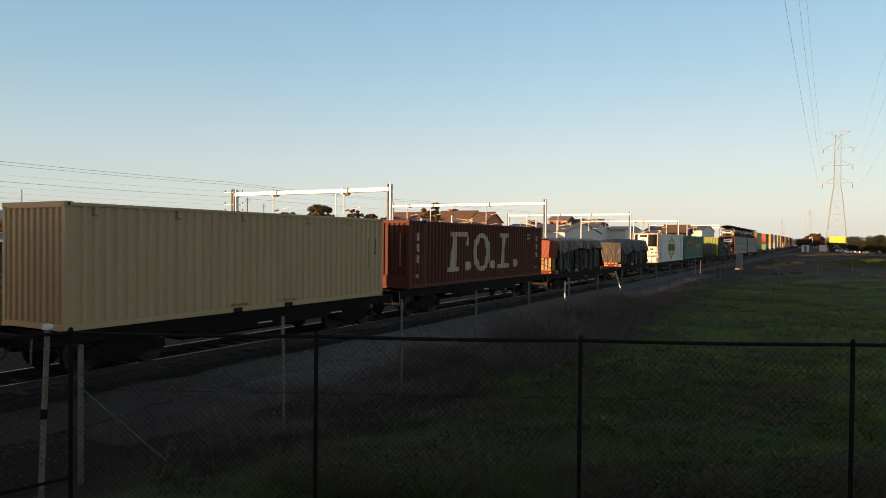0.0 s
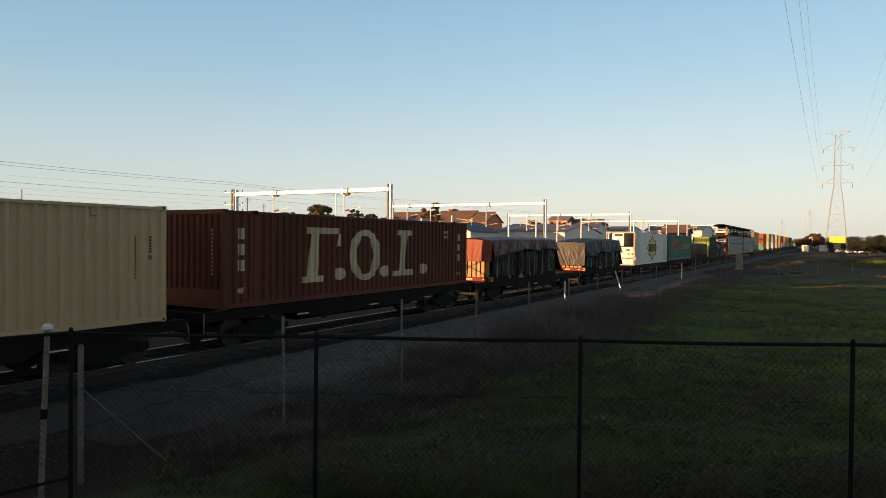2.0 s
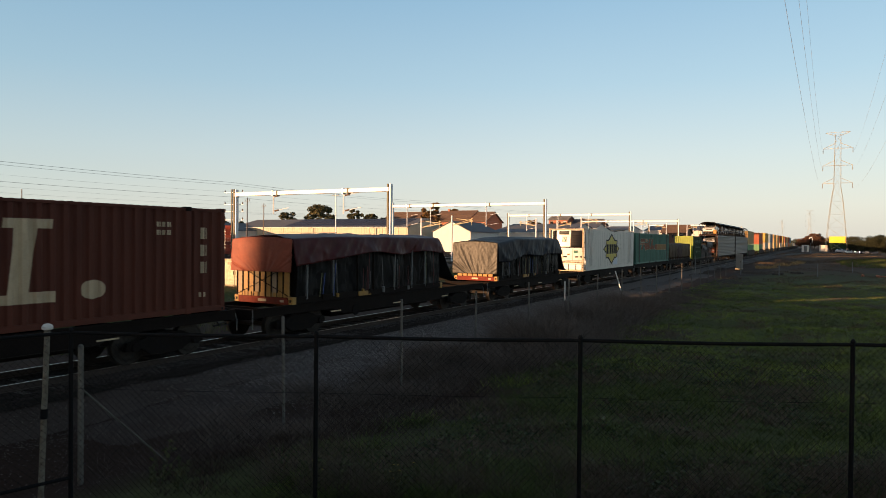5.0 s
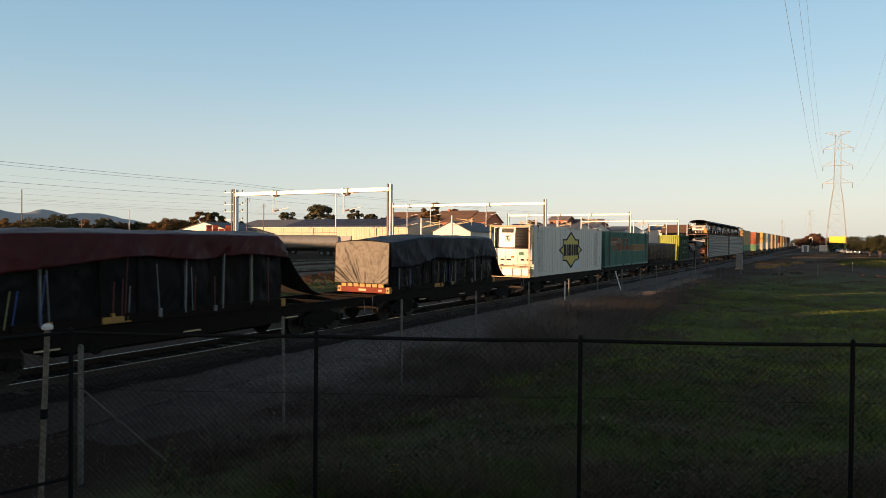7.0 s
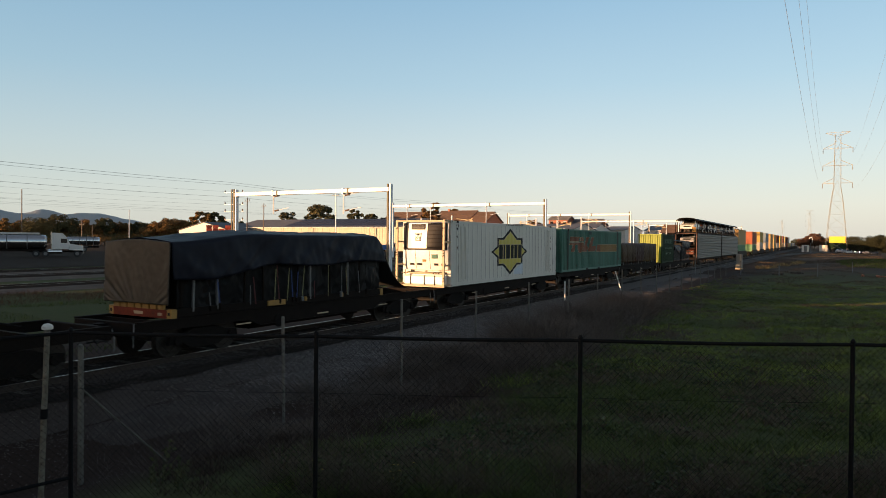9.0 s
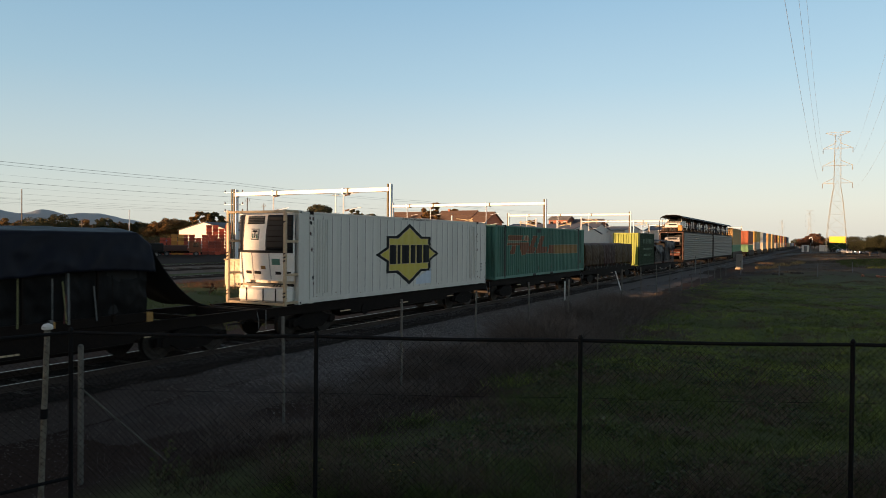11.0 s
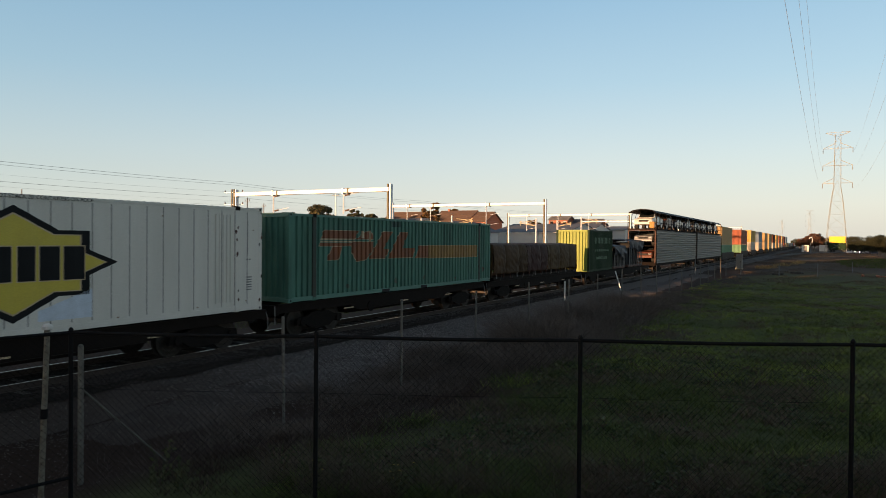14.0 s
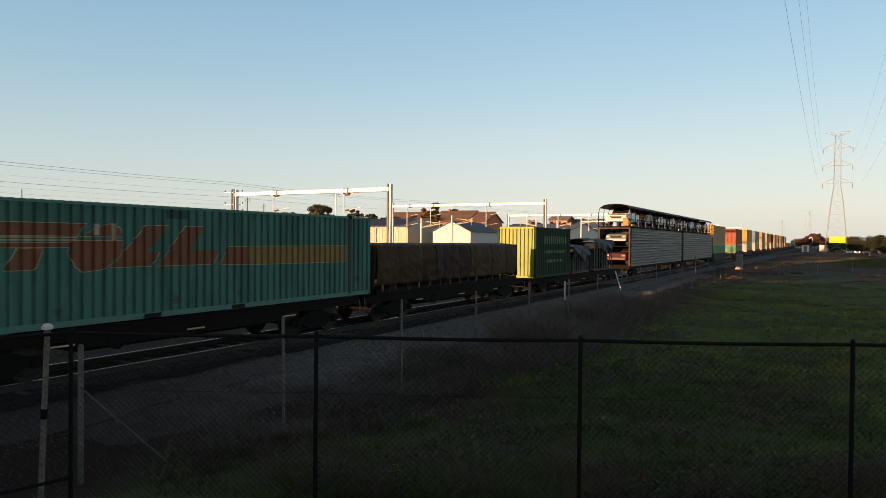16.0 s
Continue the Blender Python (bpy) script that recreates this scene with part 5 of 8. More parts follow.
def car(label, paint_, parent_like=None, ute=False, s=1.0):
    """A pickup or wagon facing -y: lofted body, cabin glass, wheels, lamps."""
    ob = thing("car", label, "car", None, "cars on the carrier")
    half = [(-2.45, 0.45), (-2.5, 0.75), (-2.38, 0.98), (-1.2, 1.12), (-0.55, 1.68), (0.55, 1.78), (1.0, 1.74), (1.25, 1.15), (2.55, 1.12), (2.62, 0.6), (2.55, 0.42)]
    if not ute:
        half = [(-2.25, 0.45), (-2.3, 0.75), (-2.15, 0.95), (-1.2, 1.06), (-0.5, 1.58), (0.6, 1.68), (1.7, 1.6), (2.15, 1.1), (2.25, 0.6), (2.2, 0.42)]
    bm = bmesh.new()
    w = 0.9
    secs = []
    for x, k in ((-w, 0.0), (-w * 0.93, 1.0), (w * 0.93, 1.0), (w, 0.0)):
        ring_ = []
        for a, z in half:
            squeeze = max(0.0, (z - 1.0) / 0.8) * 0.22
            xx = x * (1 - squeeze)
            zz = z if k else 0.45 + (z - 0.45) * 0.93
            ring_.append(bm.verts.new((xx, a * (1 if k else 0.985), zz)))
        secs.append(ring_)
    n = len(half)
    for u, v in zip(secs, secs[1:]):
        for i in range(n):
            j = (i + 1) % n
            bm.faces.new((u[i], u[j], v[j], v[i]))
    bm.faces.new(secs[0])
    bm.faces.new(secs[-1][::-1])
    bmesh.ops.recalc_face_normals(bm, faces=bm.faces[:])
    part("body", bm, M[paint_], ob)
    part("windscreen", slab(bmesh.new(), [(-0.72, -1.17, 1.15), (0.72, -1.17, 1.15), (0.64, -0.60, 1.66), (-0.64, -0.60, 1.66)], (0, -0.02, 0.02)), M["glass"], ob)
    for q in (-1, 1):
        part("side_window", slab(bmesh.new(), [(q * 0.86, -0.85, 1.17), (q * 0.86, 1.0, 1.17), (q * 0.755, 0.85, 1.62), (q * 0.765, -0.45, 1.6)], (q * 0.025, 0, 0)), M["glass"], ob)
        part("headlamp", bbox(*sorted((q * 0.5, q * 0.84)), -2.51 if ute else -2.31, -2.36 if ute else -2.16, 0.72, 0.90, 0.02), M["chrome"], ob)
        for a in (-1.5, 1.55):
            wv = part("wheel", rod(bmesh.new(), (q * 0.68, a, 0.36), (q * 0.93, a, 0.36), 0.36, 16), M["tyre"], ob)
            part("rim", rod(bmesh.new(), (q * 0.92, a, 0.36), (q * 0.945, a, 0.36), 0.22, 12), M["carsilver"], wv)
    front = -2.5 if ute else -2.3
    part("grille", bbox(-0.45, 0.45, front - 0.015, front + 0.1, 0.68, 0.86, 0.01), M["vent"], ob)
    part("bumper", bbox(-0.88, 0.88, front - 0.06, front + 0.1, 0.42, 0.62, 0.03), M[paint_], ob)
    return ob


# the two-deck car carrier
L = 49.5
cy = 137.0
for half_ in (0, 1):
    y0, LL = cy + half_ * 24.9, 24.3
    ob = thing("car_carrier_wagon", "two-deck car carrier with ribbed zinc sides and arched hoops", "wagon", None, "car carriers")
    part("under_frame", bbox(-1.33, 1.33, 0, LL, 0.75, 1.05, 0.02), M["steel"], ob)
    part("lower_floor", box(bmesh.new(), -1.3, 1.3, 0, LL, 1.05, 1.10), M["steel"], ob)
    part("upper_floor", bbox(-1.38, 1.38, 0, LL, 4.32, 4.42, 0.02), M["steel"], ob)
    for s in (-1, 1):
        # sides of horizontal ribs
        pts_ = corrugation(3.25, 0.245, 0.11, 0.36, 0.28, start=1.0)
        bm = bmesh.new()
        rows_ = [[bm.verts.new((s * (1.40 + d), a, z)) for z, d in pts_] for a in (0.25, LL - 0.25)]
        for i in range(len(pts_) - 1):
            bm.faces.new((rows_[0][i], rows_[1][i], rows_[1][i + 1], rows_[0][i + 1]))
        thick(part("ribbed_side", bm, M["zinc"], ob, "horizontally ribbed zinc side"), 0.02)
        for a in (0.0, LL - 0.2):
            part("side_post", bbox(*sorted((s * 1.405, s * 1.36)), a, a + 0.2, 0.9, 4.4, 0.01), M["steel"], ob)
        part("lower_strip", bbox(*sorted((s * 1.38, s * 1.34)), 0, LL, 0.80, 1.02, 0.01), M["steel"], ob)
        part("guard_rail", pipe(bmesh.new(), [(s * 1.38, 0.0, 5.0), (s * 1.38, LL, 5.0)], 0.025, 5), M["steel"], ob)
    n = 17
    for k in range(n):
        a = 0.03 + k * (LL - 0.06) / (n - 1)
        hoop = [(1.38, a, 4.4), (1.39, a, 5.6), (1.27, a, 6.0), (0.95, a, 6.2), (0.5, a, 6.28), (0.0, a, 6.3), (-0.5, a, 6.28), (-0.95, a, 6.2), (-1.27, a, 6.0), (-1.39, a, 5.6), (-1.38, a, 4.4)]
        part("hoop", pipe(bmesh.new(), hoop, 0.03 if k else 0.04, 5), M["steel"], ob)
    canopy = [(1.30, 5.98), (0.95, 6.23), (0.5, 6.31), (0, 6.33), (-0.5, 6.31), (-0.95, 6.23), (-1.30, 5.98)]
    bm = bmesh.new()
    ra = [[bm.verts.new((x, a, z)) for x, z in canopy] for a in (0.0, LL)]
    for i in range(6):
        bm.faces.new((ra[0][i], ra[1][i], ra[1][i + 1], ra[0][i + 1]))
    thick(part("canopy", bm, M["meshroof"], ob, "dark canopy"), 0.02)
    # rust-red end portal of the lower deck
    bm = bmesh.new()
    for x in (-1.36, 1.24):
        box(bm, x, x + 0.10, -0.03, 0.06, 1.05, 4.3)
    box(bm, -1.36, 1.36, -0.03, 0.06, 4.22, 4.3)
    part("end_portal", bm, M["rustwagon"], ob, "rust-red end portal")
    if not half_:
        part("end_panel", bbox(0.7, 1.2, -0.02, 0.05, 4.45, 5.1, 0.06), M["flat_yellow"], ob, "pale yellow end panel")
    bogie_mesh(ob, 2.6)
    bogie_mesh(ob, LL - 2.6)
    rolls(ob, y0)
    part("middle_floor", box(bmesh.new(), -1.3, 1.3, 0.1, LL - 0.1, 2.68, 2.74), M["steel"], ob)
    for deck in (1.10, 2.74, 4.42):
        for k in range(4):
            if deck < 4 and k > 0:
                continue
            pick = ("cardark", "cardark", "carred", "cardark", "cardark")[(k + half_ * 2 + (deck > 2)) % 5] if not (k == 0 and half_ == 0) else ("carred", "carsilver", "carwhite")[(deck > 2) + (deck > 4)]
            v = car({"carwhite": "white utility car strapped to the carrier deck", "carsilver": "silver car on the carrier deck", "cardark": "dark blue car on the carrier deck", "carred": "red-brown car on the lower carrier deck"}[pick], pick, ute=(k % 2 == 0))
            rolls(v, y0 + 3.0 + k * 5.9, deck)

# the double-stacked boxes behind it
M["tan"] = mat("tan_container_paint", (0.43, 0.275, 0.105), 0.6, second=(0.28, 0.185, 0.08), scale=1.0)
M["yellow"] = mat("yellow_container_paint", (0.47, 0.30, 0.065), 0.6, second=(0.33, 0.21, 0.06), scale=1.0)
M["redbox"] = mat("orange_red_container_paint", (0.30, 0.075, 0.027), 0.6, second=(0.16, 0.042, 0.022), scale=1.0)
M["bluegrey"] = mat("blue_grey_container_paint", (0.14, 0.19, 0.24), 0.5, second=(0.1, 0.14, 0.18), scale=1.0)
M["paleg"] = mat("pale_green_container_paint", (0.12, 0.25, 0.125), 0.6, second=(0.08, 0.165, 0.09), scale=1.0)
M["offwhite"] = mat("grimy_white_container_paint", (0.42, 0.38, 0.32), 0.6, second=(0.27, 0.24, 0.20), scale=1.0)
kinds = {"tan": "tan", "yellow": "amber yellow", "redbox": "orange red", "bluegrey": "blue grey", "paleg": "pale green", "offwhite": "grimy white", "maroon": "maroon", "cream": "cream"}
STACKS = [(188.4, 14.6, "tan", "paleg"), (218.8, 12.19, "redbox", "paleg"), (240.5, 12.19, "yellow", "offwhite"), (262, 12.19, "bluegrey", "offwhite"), (283, 12.19, "tan", "cream"), (302, 12.19, "tan", "tan"),
          (321, 12.19, "maroon", "offwhite"), (340, 12.19, "yellow", "tan"), (359, 12.19, "redbox", "cream"), (378, 12.19, "tan", "offwhite"), (397, 12.19, "maroon", "redbox"), (416, 12.19, "bluegrey", "tan"),
          (436, 12.19, "", "cream"), (455, 12.19, "", "bluegrey"), (474, 12.19, "", "offwhite"), (493, 12.19, "", "bluegrey"), (512, 12.19, "", "maroon"), (531, 12.19, "", "bluegrey")]
made = {}
for y, L, up, lo in STACKS:
    ob = thing("well_wagon", "low dark well wagon under stacked containers", "wagon", None, "well wagons")
    for s in (-1, 1):
        part("side_sill", bbox(*sorted((s * 1.28, s * 1.40)), -0.8, L + 0.8, 0.35, 1.45, 0.03), M["dusty"], ob)
    part("well_floor", bbox(-1.28, 1.28, -0.2, L + 0.2, 0.30, 0.42, 0.02), M["steel"], ob)
    for a in (-2.6, L + 0.2):
        part("end_platform", bbox(-1.3, 1.3, a, a + 2.4, 0.85, 1.1, 0.03), M["steel"], ob)
    for a in (-1.9, L + 1.9):
        bogie_mesh(ob, a)
    rolls(ob, y)
    deep = y < 230
    for z, tall_, pick in ((0.27, 2.44, lo), (2.72, 3.05, up)) if deep else ((0.43, 2.79, lo), (3.225, 2.80, up)):
        if not pick:
            continue
        key = (pick, L, tall_)
        if key not in made:
            made[key] = container("shipping_container", kinds[pick] + (" steel container in a double stack" if up else " steel container low in a well wagon"), L, tall_, pick, pitch=0.30, group="stacked containers")[0]
            b = made[key]
        else:
            b = copy_thing(made[key], pose(0, 0, 0))
        rolls(b, y, z)


# ---- black chain-link fence before the camera ----
def fence_at(k, off=0.0):
    p = FENCE_O + FENCE_D * k + FENCE_N * off
    return p.x, p.y


fence = thing("chain_link_fence", "black coated chain-link fence with pipe top rail", "fence")
FTOP = 2.0
posts_at = [0.0, 2.84, 5.80, 8.75, 11.70]
for k in posts_at:
    x, y = fence_at(k)
    b = gz(x, y)
    p = part("post", rod(bmesh.new(), (x, y, b - 0.3), (x, y, FTOP + 0.03), 0.025, 10), M["blackpvc"], fence)
    part("post_cap", rod(bmesh.new(), (x, y, FTOP + 0.03), (x, y, FTOP + 0.06), 0.031, 10, 0.012), M["blackpvc"], p)
side_way = Vector((-0.24, -0.97))
for a, b in zip(posts_at, posts_at[1:]):
    pa, pb = fence_at(a), fence_at(b)
    sag = [(pa[0] + (pb[0] - pa[0]) * t / 8, pa[1] + (pb[1] - pa[1]) * t / 8, FTOP - 0.012 * math.sin(t / 8 * math.pi)) for t in range(9)]
    part("top_rail", pipe(bmesh.new(), sag, 0.021, 8), M["blackpvc"], fence)


def mesh_panel(o, d, length, low, top, pitch=0.038, r=0.0019):
    """Woven wire: each strand is one zigzag, hooked into the next so that they close diamonds."""
    bm_v, bm_f = [], []
    n = int(length / pitch)
    rows_ = int((top - low) / pitch)
    nx, ny = -d[1], d[0]
    for i in range(n):
        base = len(bm_v)
        for j in range(rows_ + 1):
            a = (i + (1.04 if (i + j) % 2 else -0.04)) * pitch
            off = 0.003 * (1 if j % 2 else -1)
            x, y, z = o[0] + d[0] * a + nx * off, o[1] + d[1] * a + ny * off, low + j * pitch
            bm_v += [(x + d[0] * r, y + d[1] * r, z), (x + nx * r, y + ny * r, z + r), (x - d[0] * r, y - d[1] * r, z)]
            if j:
                p, q = base + (j - 1) * 3, base + j * 3
                bm_f += [(p, p + 1, q + 1, q), (p + 1, p + 2, q + 2, q + 1), (p + 2, p, q, q + 2)]
    return bm_v, bm_f


for a, b in zip(posts_at, posts_at[1:]):
    pa = fence_at(a)
    lo = min(gz(*fence_at(a)), gz(*fence_at(b))) + 0.05
    part("wire_mesh", mesh_panel(pa, FENCE_D, b - a, lo, FTOP - 0.02), M["blackpvc"], fence, "black woven wire")
    pb = fence_at(b)
    for k in range(1, 9):
        q = k / 9 + 0.02 * math.sin(k * 3.1)
        x, y, z = pa[0] + (pb[0] - pa[0]) * q, pa[1] + (pb[1] - pa[1]) * q, FTOP - 0.012 * math.sin(q * math.pi)
        ring_ = [(x + FENCE_N.x * 0.025 * math.cos(w) + FENCE_D.x * 0.004 * math.sin(w * 0.5), y + FENCE_N.y * 0.025 * math.cos(w), z + 0.025 * math.sin(w)) for w in [i * math.tau / 8 for i in range(9)]]
        bm = pipe(bmesh.new(), ring_ + [(x - FENCE_D.x * 0.03, y - FENCE_D.y * 0.03, z - 0.05)], 0.003, 4)
        part("tie_wire", bm, M["blackpvc"], fence)
    for z in (1.36,):
        pb = fence_at(b)
        part("tension_wire", pipe(bmesh.new(), [(pa[0], pa[1], z), ((pa[0] + pb[0]) / 2, (pa[1] + pb[1]) / 2, z - 0.01), (pb[0], pb[1], z)], 0.002, 4), M["blackpvc"], fence)
# the return that runs off beside the corner
c0 = Vector(fence_at(0.0))
c1 = c0 + side_way * 3.0
part("top_rail", pipe(bmesh.new(), [(c0.x, c0.y, FTOP), (c1.x, c1.y, FTOP)], 0.021, 8), M["blackpvc"], fence)
part("bottom_rail", pipe(bmesh.new(), [(c0.x, c0.y, 0.33), (c1.x, c1.y, 0.33)], 0.021, 8), M["blackpvc"], fence)
part("wire_mesh", mesh_panel(c0, side_way, 3.0, 0.25, FTOP - 0.02), M["blackpvc"], fence, "black woven wire")
x, y = c1
part("post", rod(bmesh.new(), (x, y, 0.0), (x, y, FTOP + 0.03), 0.025, 10), M["blackpvc"], fence)

# the leaning vent pipe with its white cap
M["pipe"] = mat("pale_weathered_pipe", (0.20, 0.18, 0.145), 0.8, second=(0.075, 0.058, 0.04), scale=9.0, amount=0.9, spec=0.25)
ob = thing("vent_pipe", "leaning galvanised pipe with a white mushroom cap", "pipe")
foot, head = Vector((-8.62, 5.02, -0.6)), Vector((-8.54, 5.07, 1.93))
bm = rod(bmesh.new(), foot, foot + (head - foot) * 0.58, 0.036, 14)
part("pipe", bm, M["pipe"], ob)
part("collar", rod(bmesh.new(), foot + (head - foot) * 0.55, foot + (head - foot) * 0.60, 0.043, 14), M["blackpvc"], ob, "dark collar")
part("upper_pipe", rod(bmesh.new(), foot + (head - foot) * 0.58, head, 0.034, 14), M["pipe"], ob)
part("neck", rod(bmesh.new(), head - Vector((0, 0, 0.09)), head - Vector((0, 0, 0.04)), 0.042, 14), M["post"], ob)
bm = bmesh.new()
for (z0, r0), (z1, r1) in zip([(-0.01, 0.048), (0.0, 0.066), (0.035, 0.066), (0.06, 0.046)], [(0.0, 0.066), (0.035, 0.066), (0.06, 0.046), (0.07, 0.02)]):
    rod(bm, head + Vector((0, 0, z0)), head + Vector((0, 0, z1)), r0, 16, r1)
part("cap", bm, M["wallwhite"], ob, "white cap")

# ---- galvanised posts along the railway ----
ob = thing("railway_fence", "line of galvanised fence posts along the track", "fence")
tops = [(5.81, 1.58), (9.88, 1.59), (14.10, 1.62), (18.23, 1.57), (22.4, 1.62), (26.76, 1.52), (30.85, 1.57), (35.2, 1.68), (39.35, 1.66), (43.6, 1.62), (47.96, 1.58), (52.46, 1.56), (56.97, 1.54)]
rnd = random.Random(11)
for y, z in tops + [(61.4 + k * 4.4, 1.55) for k in range(5)]:
    x = -9.0
    p = part("post", rod(bmesh.new(), (x + rnd.uniform(-0.05, 0.05), y + rnd.uniform(-0.03, 0.03), -0.9), (x, y, z), 0.038 if y < 7 else 0.03, 10), M["post"], ob)
    part("post_cap", rod(bmesh.new(), (x, y, z), (x, y, z + 0.02), 0.036, 10, 0.02), M["post"], p)
part("brace", rod(bmesh.new(), (-9.0, 5.85, 0.95), (-9.0, 7.3, -0.5), 0.014, 8), M["post"], ob)
for z in (-0.1, 0.75):
    part("line_wire", pipe(bmesh.new(), [(-9.0, y, z + 0.03 * rnd.uniform(-1, 1)) for y, _ in tops], 0.0015, 4), M["steel"], ob)

for x, y, z0, z1, lean, m_, lab in ((-13.1, 38.2, -0.6, 0.75, 0.0, "carwhite", "short white marker post with a yellow foot"), (-12.7, 49.5, -0.6, 0.95, -0.45, "carwhite", "white post leaning beside the track"), (-12.3, 80.0, -0.6, 1.6, 0.0, "galv", "bent grey post beside the track")):
    ob = thing("marker_post", lab, "post", pose(x, y, z0))
    part("stake", slab(bmesh.new(), [(-0.04, -0.02, 0.12), (0.04, -0.02, 0.12), (0.04, 0.02, 0.12), (-0.04, 0.02, 0.12)], (lean, 0, z1 - z0 - 0.12)), M[m_], ob)
    part("foot", bbox(-0.07, 0.07, -0.03, 0.03, 0, 0.13, 0.01), M["hiviz"], ob)

ob = thing("relay_cabinet", "grey trackside cabinet on a pale concrete base", "cabinet", pose(-9.75, 100.0, -0.6, 0, 0, -4))
M["greybox"] = mat("dull_grey_cabinet_paint", (0.20, 0.195, 0.175), 0.6, second=(0.13, 0.125, 0.11), scale=3.0)
part("base", bbox(-0.45, 0.45, -0.40, 0.40, 0, 0.22, 0.03), M["letter"], ob, "pale concrete base")
part("body", bbox(-0.38, 0.38, -0.32, 0.32, 0.22, 2.08, 0.03), M["greybox"], ob)
part("roof", bbox(-0.42, 0.42, -0.36, 0.36, 2.08, 2.16, 0.02), M["greybox"], ob)
d_ = part("door", bbox(-0.32, 0.32, -0.345, -0.315, 0.34, 1.98, 0.01), M["greybox"], ob)
part("handle", bbox(0.22, 0.26, -0.37, -0.345, 1.05, 1.25, 0.006), M["steel"], d_)

# ---- transmission tower and its lines ----
TW = Vector((4.9, 304.0, -0.5))
tower = thing("transmission_tower", "tall steel lattice tower carrying high-voltage lines", "tower", pose(*TW, 0, 0, -4))
lev = [(0, 3.75), (5, 3.35), (10, 2.95), (15, 2.5), (20, 2.0), (25.5, 1.2), (30, 1.15), (34, 1.1), (38, 1.05), (43, 1.0), (45.8, 0.95)]
legs = [bmesh.new() for k in range(4)]
braces = bmesh.new()
for leg_, (sx, sy) in zip(legs, ((1, 1), (1, -1), (-1, -1), (-1, 1))):
    pipe(leg_, [(sx * a, sy * a, z0) for z0, a in lev], 0.058, 4)
for (z0, a), (z1, b) in zip(lev, lev[1:]):
    for k in range(4):
        q = [(1, 1), (1, -1), (-1, -1), (-1, 1)]
        (p0x, p0y), (p1x, p1y) = q[k], q[(k + 1) % 4]
        rod(braces, (p0x * a, p0y * a, z0), (p1x * b, p1y * b, z1), 0.026, 3)
        rod(braces, (p1x * a, p1y * a, z0), (p0x * b, p0y * b, z1), 0.026, 3)
        rod(braces, (p0x * b, p0y * b, z1), (p1x * b, p1y * b, z1), 0.026, 3)
for leg_ in legs:
    part("leg", leg_, M["lattice"], tower)
part("lattice", braces, M["lattice"], tower)
ARMS = [27.0, 33.8, 40.4]
for z in ARMS + [46.6]:
    w = 5.0 if z < 46 else 4.2
    bm = bmesh.new()
    for s in (-1, 1):
        for q in (-1, 1):
            rod(bm, (s * 1.05, q * 1.05, z), (s * w, 0, z), 0.06, 4)
            rod(bm, (s * 1.05, q * 1.05, z + (2.0 if z < 46 else -1.2)), (s * w, 0, z), 0.06, 4)
    rod(bm, (-1.05, 0, z), (1.05, 0, z), 0.06, 4)
    arm = part("cross_arm", bm, M["lattice"], tower)
    if z < 46:
        for s in (-1, 1):
            part("insulator", rod(bmesh.new(), (s * w, 0, z), (s * w, 0, z - 1.9), 0.12, 6), M["stanchion"], arm)
for z in ARMS:
    for s in (-1, 1):
        ob = thing("power_line", "thin high-voltage line hanging from the tower", "cable", None, "power lines")
        p0, p1 = Vector((4.9 + s * 5.0, 304, z - 2.4)), Vector((5.5 if s > 0 else -3.3, -70, z - 2.4))
        line = [p0.lerp(p1, t / 40) - Vector((0, 0, 7.0 * 4 * (t / 40) * (1 - t / 40))) for t in range(41)]
        part("conductor", pipe(bmesh.new(), line, 0.012, 4), M["line"], ob)
for x, y, hgt in ((-65, 1400, 40), (-14, 1000, 44)):
    ob = copy_thing(tower, pose(x, y, -0.5, 0, 0, 10))

